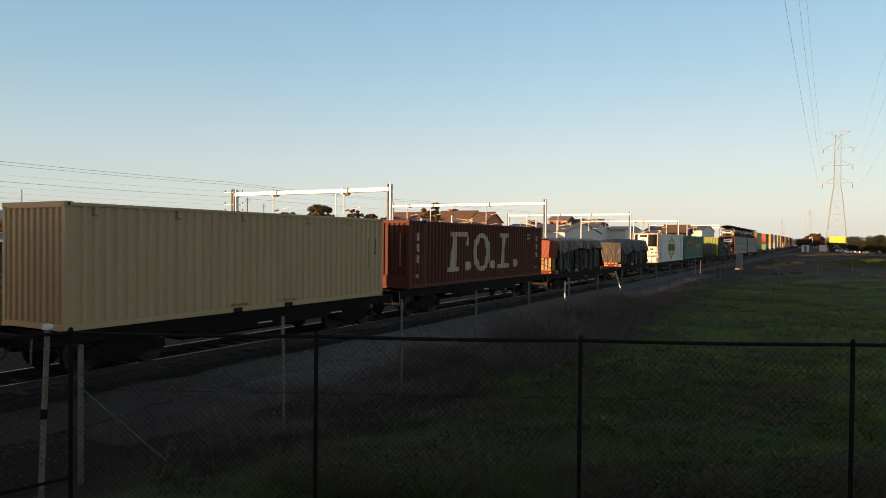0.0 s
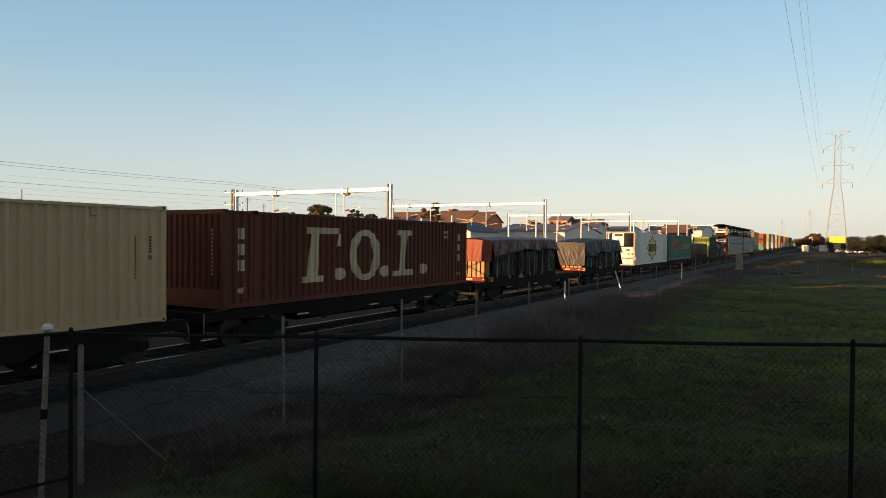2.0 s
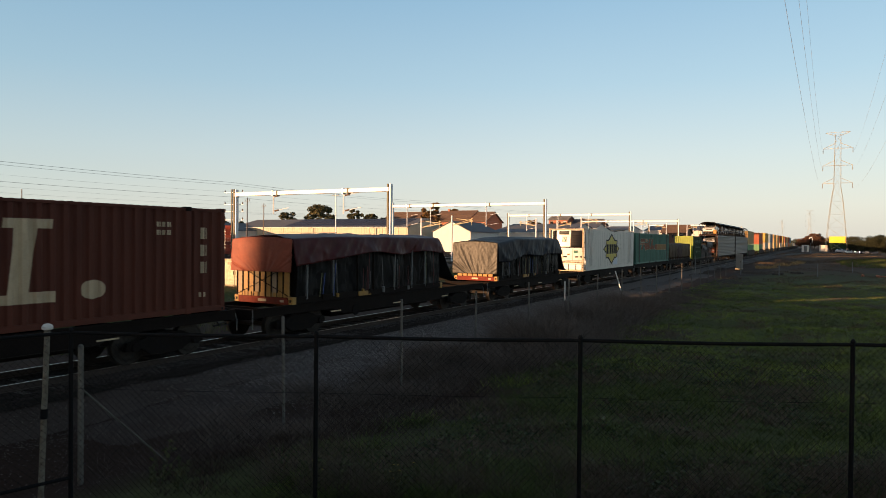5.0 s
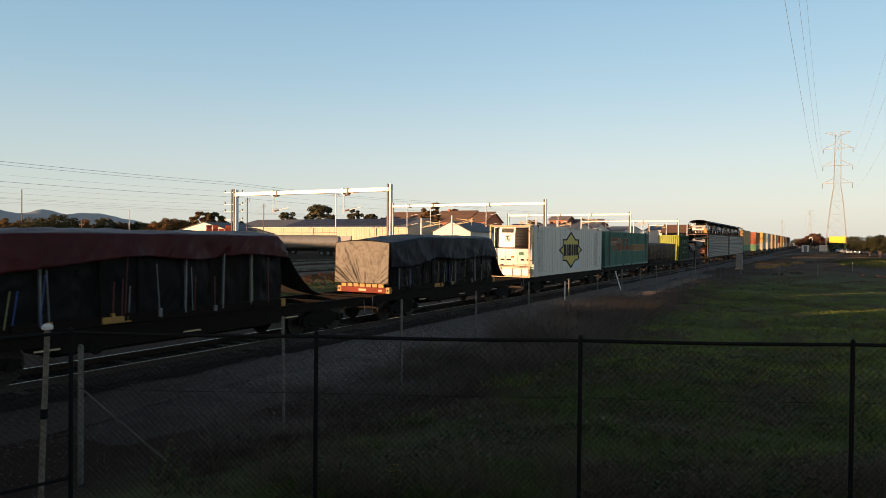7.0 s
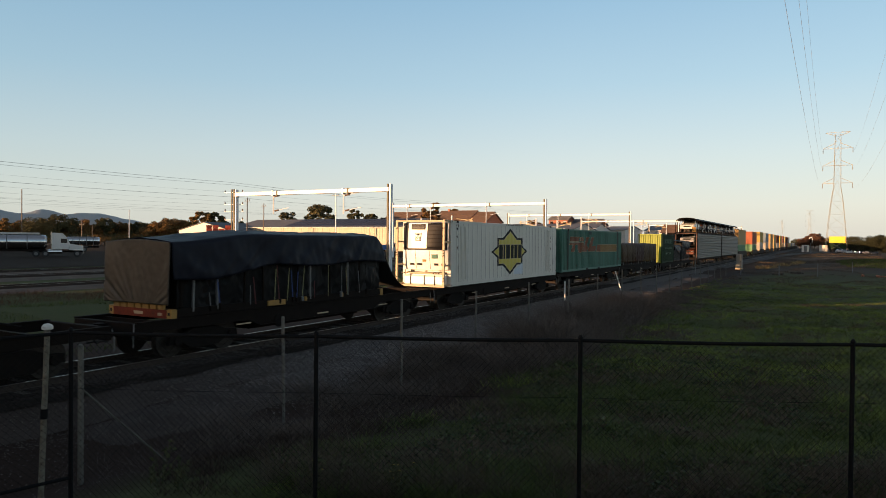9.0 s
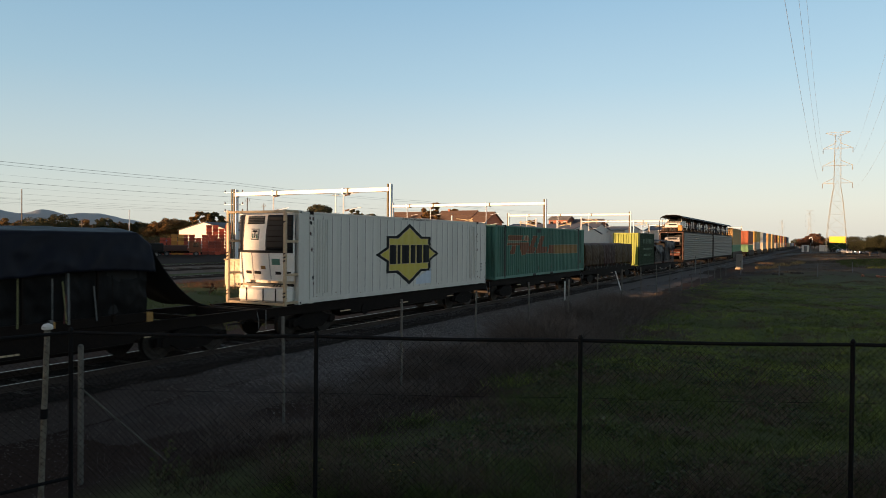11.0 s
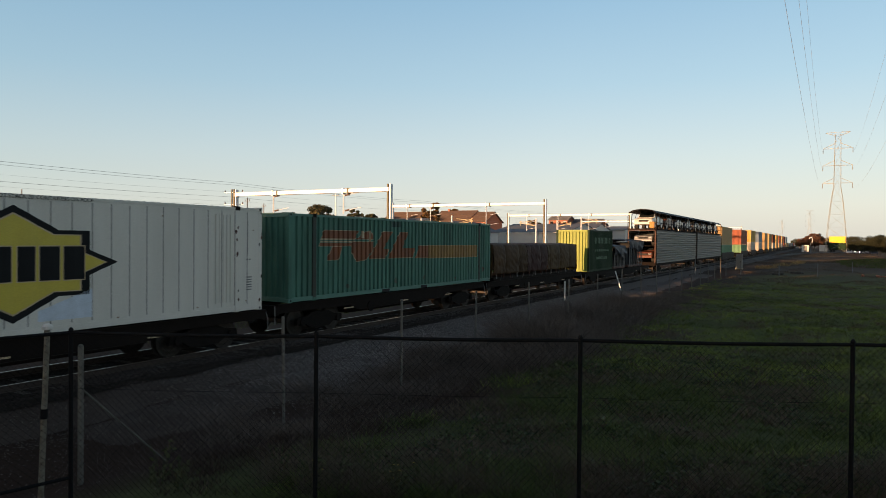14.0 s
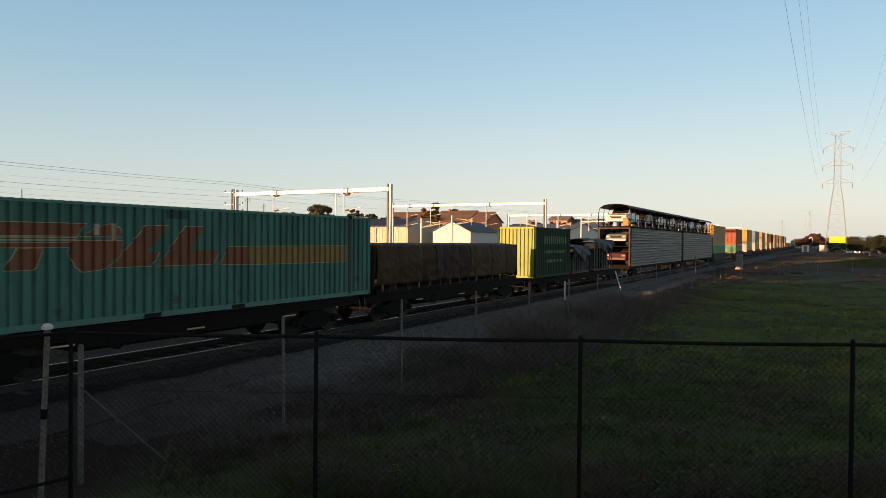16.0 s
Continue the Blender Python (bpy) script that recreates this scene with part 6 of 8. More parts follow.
# ---- overhead line gantries across the further tracks ----
def gantry(y, x0, x1, top, beam, drops, two=True):
    ob = thing("overhead_gantry", "sunlit galvanised steel portal over the further tracks", "gantry", None, "overhead gantries")
    for x in (x0, x1):
        p = part("mast", bbox(x + 0.06, x + 0.25, y - 0.2, y + 0.2, -0.3, top, 0.02), M["gantry"], ob)
        # the mast's shaded half: shade put in as dark olive
        part("mast_flange", bbox(x - 0.22, x - 0.02, y - 0.2, y + 0.2, -0.3, top, 0.02), M["olive"], p, "dark olive flange, the mast's shaded half")
        bm = bmesh.new()
        for k in range(int(top / 1.2)):
            box(bm, x - 0.15, x + 0.15, y - 0.04, y + 0.04, 0.6 + k * 1.2, 0.75 + k * 1.2)
        part("mast_lacing", bm, M["olive"], p)
    part("beam", bbox(x0, x1, y - 0.22, y + 0.22, beam - 0.21, beam + 0.21, 0.03) if x0 < x1 else bbox(x1, x0, y - 0.22, y + 0.22, beam - 0.24, beam + 0.24, 0.03), M["gantry"], ob)
    for x, low in drops:
        d = part("dropper", rod(bmesh.new(), (x, y, beam), (x, y, low), 0.07, 8), M["gantry"], ob)
        part("bracket", bbox(x - 0.1, x + 0.1, y - 0.26, y + 0.26, beam - 0.34, beam + 0.30, 0.02), M["gantry"], d)
        part("clamp", bbox(x + 0.55, x + 0.75, y - 0.27, y + 0.25, beam - 0.34, beam + 0.28, 0.02), M["olive"], d, "dark clamp round the beam")
        for z in (low + 0.3, low + 1.9):
            bm = rod(bmesh.new(), (x, y, z), (x + 2.2, y, z + 0.35), 0.035, 5)
            part("registration_arm", bm, M["gantry"], d)
            part("insulator", rod(bmesh.new(), (x + 0.2, y, z + 0.03), (x + 0.75, y, z + 0.12), 0.09, 8), M["tile"], d)
    return ob


gantry(57.1, -59.3, -38.0, 8.7, 8.15, ((-53.5, 5.85), (-43.75, 5.75)))
gantry(101.0, -66.6, -38.0, 9.65, 9.0, ((-63.5, 5.3), (-58.8, 5.3), (-48.2, 5.3)))
gantry(155.0, -67.9, -38.0, 9.9, 9.3, ((-63, 5.6), (-55.0, 5.6), (-47.5, 5.6)))
gantry(214.0, -68.0, -38.0, 10.1, 9.5, ((-60, 5.8), (-49, 5.8)))
gantry(312.0, -68.0, -38.0, 11.2, 10.5, ((-60, 6.2), (-49, 6.2)))
gantry(400.0, -68.0, -38.0, 12.0, 11.2, ((-60, 7.0), (-49, 7.0)))


# bracket steel with the yellow of the low sun put into its colour
M["sunlit_steel"] = mat("yellowed_bracket_steel", (0.50, 0.43, 0.27), 0.55, 0.1, second=(0.34, 0.28, 0.17), scale=3.0)


def cantilever(x, y, top, flip=1):
    ob = thing("cantilever_mast", "slim sunlit mast with a cantilever bracket", "mast", pose(x, y, -0.2), "overhead gantries")
    part("pole", rod(bmesh.new(), (0, 0, 0), (0, 0, top + 0.2), 0.14, 8), M["gantry"], ob)
    for z0, z1, r in ((top - 1.3, top - 0.7, 0.05), (top - 0.2, top - 0.6, 0.04), (top - 1.3, top - 0.3, 0.03)):
        part("strut", rod(bmesh.new(), (0, 0, z0), (flip * 3.6, 0.0, z1), r * 1.3, 6), M["sunlit_steel"], ob)
    part("strut", rod(bmesh.new(), (flip * 3.4, 0, top - 1.3), (flip * 3.4, 0, top - 0.2), 0.05, 6), M["sunlit_steel"], ob)
    part("insulator", rod(bmesh.new(), (flip * 0.2, 0, top - 0.25), (flip * 0.8, 0, top - 0.3), 0.1, 8), M["tile"], ob)


for px_, y, top, flip in ((-50.0, 92.5, 6.9, 1), (-57.0, 95.0, 6.6, 1), (-45.5, 143, 8.4, 1), (-50.0, 128, 7.6, -1), (-45.5, 190, 9.0, 1), (-57.0, 160, 8.2, 1), (-45.5, 235, 9.4, -1), (-45.5, 275, 9.8, 1)):
    cantilever(px_, y, top, flip)
for x, z, r in ((-59.8, 9.55, 0.013), (-59.8, 9.28, 0.011), (-59.8, 8.45, 0.005), (-59.8, 7.88, 0.012), (-59.8, 6.95, 0.005), (-59.8, 6.55, 0.004), (-59.8, 6.2, 0.005),
                (-53.4, 5.75, 0.004), (-53.4, 7.0, 0.004), (-42.6, 5.5, 0.004)):
    ob = thing("overhead_wire", "thin overhead line wire above the further tracks", "cable", None, "overhead wires")
    bm = bmesh.new()
    ends = [-30, 13, 57.1, 101, 155, 214, 312, 400]
    rise = lambda y: z + 0.005 * max(0.0, y - 57.1)
    for a, b in zip(ends, ends[1:]):
        pipe(bm, [(x, a + (b - a) * t / 10, rise(a) + (rise(b) - rise(a)) * t / 10 - 0.24 * 4 * t / 10 * (1 - t / 10)) for t in range(11)], r, 4)
    part("conductor", bm, M["wire"], ob)


# ---- buildings beyond the railway ----
def shed(label, x0, x1, y0, y1, eave, ridge, wall, roof, ridge_along="x", base=-0.3, ribs=True, doors=()):
    ob = thing("warehouse", label, "building")
    bm = bmesh.new()
    t = 0.25
    box(bm, x0, x1, y0, y0 + t, base, eave)
    box(bm, x0, x1, y1 - t, y1, base, eave)
    box(bm, x0, x0 + t, y0 + t, y1 - t, base, eave)
    box(bm, x1 - t, x1, y0 + t, y1 - t, base, eave)
    w = part("wall", bm, M[wall], ob)
    if ribs:
        bm = bmesh.new()
        n = int((x1 - x0) / 0.9)
        for k in range(n):
            a = x0 + (k + 0.3) * (x1 - x0) / n
            box(bm, a, a + 0.28, y0 - 0.05, y0 + 0.002, base + 0.1, eave - 0.05)
        part("cladding_rib", bm, M[wall], w)
    bm = bmesh.new()
    o = 0.4
    if ridge_along == "x":
        ym = (y0 + y1) / 2
        slab(bm, [(x0 - o, y0 - o, eave), (x0 - o, ym, ridge), (x0 - o, y1 + o, eave), (x0 - o, y1 + o, eave + 0.12), (x0 - o, ym, ridge + 0.14), (x0 - o, y0 - o, eave + 0.12)], (x1 - x0 + 2 * o, 0, 0))
        g = bmesh.new()
        for x in (x0, x1 - t):
            slab(g, [(x, y0, eave), (x, y1, eave), (x, ym, ridge)], (t, 0, 0))
    else:
        xm = (x0 + x1) / 2
        slab(bm, [(x0 - o, y0 - o, eave), (xm, y0 - o, ridge), (x1 + o, y0 - o, eave), (x1 + o, y0 - o, eave + 0.12), (xm, y0 - o, ridge + 0.14), (x0 - o, y0 - o, eave + 0.12)], (0, y1 - y0 + 2 * o, 0))
        g = bmesh.new()
        for y in (y0, y1 - t):
            slab(g, [(x0, y, eave), (x1, y, eave), (xm, y, ridge)], (0, t, 0))
    part("gable", g, M[wall], ob)
    part("roof", bm, M[roof], ob)
    part("gutter", bbox(x0, x1, y0 - 0.62, y0 - 0.42, eave - 0.1, eave + 0.06, 0.02), M["wallwhite"], ob) if ridge_along == "x" else None
    return ob


# out of view, added to keep the sun off the foreground and nearest wagons
shed("unseen tall block added behind the camera to shade the foreground", -78, -72, -150, -69.2, 12.6, 13.6, "wallcream", "roofgrey", "y", ribs=False)
w = shed("long cream steel warehouse with rooftop solar panels", -168, -101, 161, 183, 6.6, 9.3, "wallcream", "roofgrey")
sl_ = Vector((0, 11, 2.7)).normalized()
for k in range(22):
    for j in range(3):
        a = -147 + k * 1.95
        o = Vector((a, 161.5, 6.85)) + sl_ * (0.8 + j * 3.2)
        bm = slab(bmesh.new(), [o, o + Vector((1.8, 0, 0)), o + Vector((1.8, 0, 0)) + sl_ * 3.0, o + sl_ * 3.0], (0, -0.03, 0.10))
        part("solar_panel", bm, M["solar"], w)
shed("white gabled shed in low sunlight", -181, -158, 150, 175, 5.4, 8.0, "wallwhite", "roofgrey", "y", ribs=False)
shed("white gabled shed with a grey roof", -95.2, -83.4, 165, 183, 5.35, 8.25, "wallwhite", "roofgrey", "y", ribs=False)
shed("low grey roofed shed beside the railway", -90, -66, 192, 230, 5.6, 8.6, "wallwhite", "roofgrey", "x", ribs=False)
shed("long white steel shed with a grey roof", -100, -72, 240, 262, 7.4, 9.5, "wallwhite", "roofgrey", "x", ribs=False)
shed("bright white steel shed", -92, -66, 262, 290, 7.6, 9.2, "wallwhite", "roofgrey", "x", ribs=False)
shed("white steel shed further along the line", -74, -48, 330, 370, 8.5, 11.5, "wallwhite", "roofgrey", "x", ribs=False)


def house(label, x0, x1, y0, y1, eave, ridge, wall, roof="tile", base=-0.3, chimney=False):
    """A gabled house with its ridge along x."""
    ob = thing("house", label, "house")
    ym = (y0 + y1) / 2
    bm = slab(bmesh.new(), [(x0, y0, base), (x0, y1, base), (x0, y1, eave), (x0, ym, ridge - 0.15), (x0, y0, eave)], (x1 - x0, 0, 0))
    part("wall", bm, M[wall], ob)
    o = 0.6
    k = (ridge - eave) / (ym - y0)
    for s in (-1, 1):
        e = y0 - o if s < 0 else y1 + o
        bm = slab(bmesh.new(), [(x0 - o, e, eave - o * k), (x1 + o, e, eave - o * k), (x1 + o, ym, ridge), (x0 - o, ym, ridge)], (0, 0, 0.14))
        r_ = part("roof", bm, M[roof], ob, "tiled roof slope")
        if s < 0:
            bm = bmesh.new()
            for j in range(1, 9):
                f = j / 9
                yy, zz = e + (ym - e) * f, eave - o * k + (ridge - eave + o * k) * f + 0.14
                box(bm, x0 - o, x1 + o, yy - 0.16, yy + 0.02, zz - 0.02, zz + 0.05)
            part("tile_course", bm, M[roof], r_)
    part("ridge_cap", rod(bmesh.new(), (x0 - o, ym, ridge + 0.12), (x1 + o, ym, ridge + 0.12), 0.16, 8), M[roof], ob)
    for x in (x0 - o, x1 + o - 0.06):
        bm = bmesh.new()
        for e in (y0 - o, y1 + o):
            slab(bm, [(x, e, eave - o * k - 0.2), (x, ym, ridge - 0.2), (x, ym, ridge + 0.02), (x, e, eave - o * k + 0.02)], (0.06, 0, 0))
        part("barge_board", bm, M["rust"], ob)
    if chimney:
        part("chimney", bbox(x0 + 3, x0 + 3.8, ym - 0.4, ym + 0.4, ridge - 1.5, ridge + 0.9, 0.03), M["brick"], ob)
    for k in range(3):
        a = x0 + (k + 0.5) * (x1 - x0) / 3
        w = part("window", bbox(a - 0.8, a + 0.8, y0 - 0.04, y0 + 0.05, eave - 2.2, eave - 0.7, 0.02), M["glass"], ob)
        part("frame", bbox(a - 0.9, a + 0.9, y0 - 0.06, y0 - 0.02, eave - 0.7, eave - 0.6, 0.01), M["wallwhite"], w)
    return ob


house("wide house with a brown tiled roof", -168, -145, 246, 264, 10.8, 15.1, "brick")
house("brick house with a brown tiled gable roof", -142.5, -126, 246, 264, 10.8, 15.4, "brick", chimney=True)
house("smaller brick house end with a brown tiled roof", -122.5, -115.8, 242, 258, 10.6, 14.5, "brick")
house("sunlit orange brick house with a grey roof", -111, -102, 300, 310, 12.9, 14.5, "brick", "roofgrey")
house("low house with a grey steel roof", -101, -88, 302, 316, 10.6, 13.2, "brick", "roofgrey")
house("dark tiled house beyond the railway", -60, -50, 300, 314, 7.2, 10.4, "tile")
M_yel = mat("bright_yellow_container_paint", (0.85, 0.50, 0.02), 0.5, second=(0.75, 0.42, 0.02), scale=0.6)
M["sunyellow"] = M_yel
for x, y, z, k, m_ in ((5.75, 338, 3.42, 6.06, "sunyellow"), (5.9, 338, 0.60, 6.06, "green"), (0.6, 336, -0.3, 3.0, "white")):
    b, _, _ = container("shipping_container", {"sunyellow": "bright yellow container stacked in the yard", "green": "dark green container in the yard", "white": "white container in the yard"}[m_], k, 2.8, m_, group="containers in the yard")
    b.matrix_basis = pose(x - k / 2, y, z, 0, 0, -90)
ob = thing("container_trailer", "dark low trailer under the stacked containers", "trailer", pose(5.9, 338, -0.5))
part("bed", bbox(-3.2, 3.2, -1.2, 1.2, 0.75, 1.09, 0.03), M["steel"], ob)
for a in (-2.4, -1.3, 2.2):
    for q in (-1, 1):
        part("wheel", rod(bmesh.new(), (a, q * 0.75, 0.45), (a, q * 1.15, 0.45), 0.45, 14), M["tyre"], ob)


# blocks added out of view to cast shade over the yard and verge
lee = shed("unseen long block added to shade the truck yard", -60, 60, -6, 6, 8.6, 9.4, "wallcream", "roofgrey", "x", ribs=False)
low_lee = shed("unseen low block added to shade the verge between the tracks", -12.5, 12.5, -4, 4, 8.5, 9.0, "wallcream", "roofgrey", "x", ribs=False)
low_lee.matrix_basis = pose(-86.5, -62.9, 0, 0, 0, -36.5)
lee.matrix_basis = pose(-131.5, 15.4, 0, 0, 0, -36.5)
# added out of view to set where the shade ends along the train
shade_tower = shed("unseen narrow block added to set the shade's edge", -1.8, 1.8, -3.5, 3.5, 11.7, 11.9, "wallcream", "roofgrey", "x", ribs=False)
shade_tower.matrix_basis = pose(-76.6, -69.0, 0, 0, 0, -36.5)

# ---- trees ----
def tree(x, y, z, h, spread, leaf, seed, label, clumps=46, per=120):
    rnd = np.random.default_rng(seed)
    ob = thing("tree", label, "tree", pose(x, y, z))
    bm = bmesh.new()
    fork = h * 0.22
    pipe(bm, [(0, 0, -0.3), (0.06 * h * rnd.normal() * 0.3, 0, fork * 0.5), (0.0, 0.02 * h, fork)], h * 0.022, 7)
    ends = []
    for k in range(8):
        a, e = k * math.tau / 8 + rnd.uniform(-0.3, 0.3), rnd.uniform(0.5, 1.0)
        q = Vector((math.cos(a) * spread * rnd.uniform(0.35, 0.8), math.sin(a) * spread * rnd.uniform(0.35, 0.8), fork + (h - fork) * e * 0.8))
        rod(bm, (0, 0.02 * h, fork * rnd.uniform(0.7, 1.0)), q, h * 0.011, 5, h * 0.003)
        ends.append(q)
    part("trunk", bm, M["bark"], ob)
    pos = []
    for k in range(clumps):
        if k < 8:
            c = np.array(ends[k])
        else:
            a = rnd.uniform(0, math.tau)
            r = spread * math.sqrt(rnd.uniform(0, 1)) * 0.85
            zz = rnd.uniform(-0.85, 1)
            r *= math.sqrt(max(0.05, 1 - zz * zz * 0.85))
            c = np.array([math.cos(a) * r, math.sin(a) * r, fork + (h - fork) * (0.5 + 0.45 * zz)])
        s = spread * rnd.uniform(0.14, 0.26)
        d = rnd.normal(0, 1, (per, 3))
        d /= np.linalg.norm(d, axis=1)[:, None]
        pos.append(c + d * s * rnd.uniform(0.55, 1.0, (per, 1)) * np.array([1, 1, 0.7]))
    pos = np.concatenate(pos)
    n = len(pos)
    u = rnd.normal(0, 1, (n, 3))
    u /= np.linalg.norm(u, axis=1)[:, None]
    v = np.cross(u, rnd.normal(0, 1, (n, 3)))
    v /= np.linalg.norm(v, axis=1)[:, None]
    s = h * rnd.uniform(0.015, 0.031, (n, 1))
    vs = np.stack([pos - u * s, pos + v * s * 0.7, pos + u * s * 1.3, pos - v * s * 0.7], 1).reshape(-1, 3)
    fs = np.arange(n * 4).reshape(-1, 4)
    part("crown", (vs.tolist(), fs.tolist()), M[leaf], ob)
    return ob


def spot(deg, dist):
    """A place by its bearing from the camera (degrees right of the track) and distance."""
    return math.sin(radians(deg)) * dist, math.cos(radians(deg)) * dist


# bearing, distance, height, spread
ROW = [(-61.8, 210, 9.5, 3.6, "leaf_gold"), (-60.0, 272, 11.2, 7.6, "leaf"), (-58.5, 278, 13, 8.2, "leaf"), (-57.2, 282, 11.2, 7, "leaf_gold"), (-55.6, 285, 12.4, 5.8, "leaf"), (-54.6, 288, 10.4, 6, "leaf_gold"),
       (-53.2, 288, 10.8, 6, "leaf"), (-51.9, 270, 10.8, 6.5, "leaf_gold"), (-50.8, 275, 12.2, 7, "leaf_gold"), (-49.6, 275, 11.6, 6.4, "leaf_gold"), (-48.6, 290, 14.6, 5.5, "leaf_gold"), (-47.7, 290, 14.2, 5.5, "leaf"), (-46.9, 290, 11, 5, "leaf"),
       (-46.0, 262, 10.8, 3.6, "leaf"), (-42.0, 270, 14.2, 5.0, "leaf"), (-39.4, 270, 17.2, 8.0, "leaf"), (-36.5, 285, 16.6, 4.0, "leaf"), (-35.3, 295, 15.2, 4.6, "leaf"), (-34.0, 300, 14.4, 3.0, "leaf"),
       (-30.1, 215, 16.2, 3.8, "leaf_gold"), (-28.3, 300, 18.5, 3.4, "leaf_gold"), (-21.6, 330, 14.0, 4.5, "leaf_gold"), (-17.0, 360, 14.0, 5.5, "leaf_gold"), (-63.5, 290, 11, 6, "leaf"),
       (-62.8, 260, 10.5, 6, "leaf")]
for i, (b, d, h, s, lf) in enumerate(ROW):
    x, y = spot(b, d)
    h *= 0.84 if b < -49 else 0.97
    tree(x, y, -0.3, h, s, lf, 100 + i, {"leaf": "dark green gum tree beyond the railway yard", "leaf_gold": "gum tree with low sunlight put into its gold leaves"}[lf])
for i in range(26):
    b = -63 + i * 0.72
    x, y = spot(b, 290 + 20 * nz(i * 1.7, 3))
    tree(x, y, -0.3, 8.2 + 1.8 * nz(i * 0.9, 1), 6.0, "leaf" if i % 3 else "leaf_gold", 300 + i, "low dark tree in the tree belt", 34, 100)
for i in range(30):
    b = -63.4 + i * 0.62
    x, y = spot(b, 258 + 14 * nz(i * 2.3, 7))
    tree(x, y, -0.6, 4.6 + 1.2 * nz(i * 1.3, 4), 4.2, "leaf" if i % 4 else "leaf_gold", 700 + i, "low spreading bush at the foot of the tree belt", 26, 70)
for i, (b, d, h, s, lf) in enumerate([(0.6, 430, 5.5, 5, "leaf_dark"), (-0.45, 400, 9.0, 5, "leaf_red"), (-1.2, 430, 6.0, 5, "leaf_red"), (2.3, 260, 4.5, 4, "leaf_dark"), (3.0, 240, 5.0, 4.2, "leaf_dark"), (3.6, 215, 5.4, 3.6, "leaf_dark"), (4.3, 235, 4.0, 4.5, "leaf_dark"), (5.2, 225, 4.6, 4.5, "leaf_dark"), (2.0, 520, 8, 9, "leaf_dark"), (3.4, 540, 9, 9, "leaf_dark"), (4.6, 560, 8, 9, "leaf_dark"), (1.2, 560, 8, 8, "leaf_dark"), (-1.45, 520, 6.5, 6, "leaf_dark"), (-0.9, 500, 7.5, 6, "leaf_red"), (-0.1, 480, 7.0, 6, "leaf_red"), (0.35, 520, 7.0, 7, "leaf_dark"), (0.95, 470, 6.0, 6, "leaf_dark"), (1.6, 450, 6.0, 6, "leaf_dark")]):
    x, y = spot(b, d)
    tree(x, y, -0.5, h, s, lf, 500 + i, {"leaf_dark": "dark shrubby tree at the field's far edge", "leaf_red": "russet shrub beside the distant line", }[lf], 64, 110)

for i, (x, y, h) in enumerate(((-29.8, 35.3, 1.1), (-29.2, 36.0, 1.3), (-28.6, 36.6, 1.2), (-29.9, 38.0, 1.0), (-30.6, 27.5, 0.9), (-31.0, 22.5, 0.8), (-29.6, 44.0, 1.2), (-30.2, 50.5, 1.3))):
    tree(x, y, gz(x, y) - 0.1, h, h * 0.5, "leaf_red", 800 + i, "small russet shrub between the tracks", 14, 60)

# far blue hills
hv = []
N = 80
for k in range(N + 1):
    b = -75 + 30 * k / N
    x, y = spot(b, 4200)
    hgt = 118 + 30 * math.exp(-((b + 59.6) / 0.9) ** 2) + 26 * math.exp(-((b + 62.6) / 1.1) ** 2) + 16 * math.exp(-((b + 56.6) / 1.6) ** 2) + 7 * nz(b * 1.3, 2) + 3 * nz(b * 4, 5)
    hgt *= 0.35 + 0.65 * smooth((-49.0 - b) / 7.0)
    hv += [(x, y, -2), (x * 0.985, y * 0.985, hgt * 0.55), (x, y, hgt)]
hf = []
for k in range(N):
    for j in range(2):
        hf.append((k * 3 + j, (k + 1) * 3 + j, (k + 1) * 3 + j + 1, k * 3 + j + 1))
tagged(part("backdrop_hills", (hv, hf), M["hill"], smooth=True), "hazy blue hills on the horizon", "hills", kind="structure")


# ---- the freight yard beyond the railway ----
YZ = -0.12
yard = grid(lambda u, v: (-260 + u * 190, 20 + v * 330, YZ + 0.02 * nz(u * 30, v * 50)), 20, 30)
tagged(part("yard_pavement", yard, M["asphalt"], smooth=True), "dark asphalt of a truck yard", "pavement", kind="structure")


def yard_spot(bearing, depth):
    """A yard place by bearing and by distance along the view's axis."""
    d = depth / math.cos(radians(bearing + 29.12))
    return math.sin(radians(bearing)) * d, math.cos(radians(bearing)) * d


def wheel_row(ob, ys_, r=0.5, half=1.2):
    for y in ys_:
        for s in (-1, 1):
            w = part("wheel", rod(bmesh.new(), (s * (half - 0.32), y, r), (s * half, y, r), r, 16), M["tyre"], ob)
            part("rim", rod(bmesh.new(), (s * (half - 0.03), y, r), (s * (half + 0.015), y, r), r * 0.55, 12), M["galv"], w)


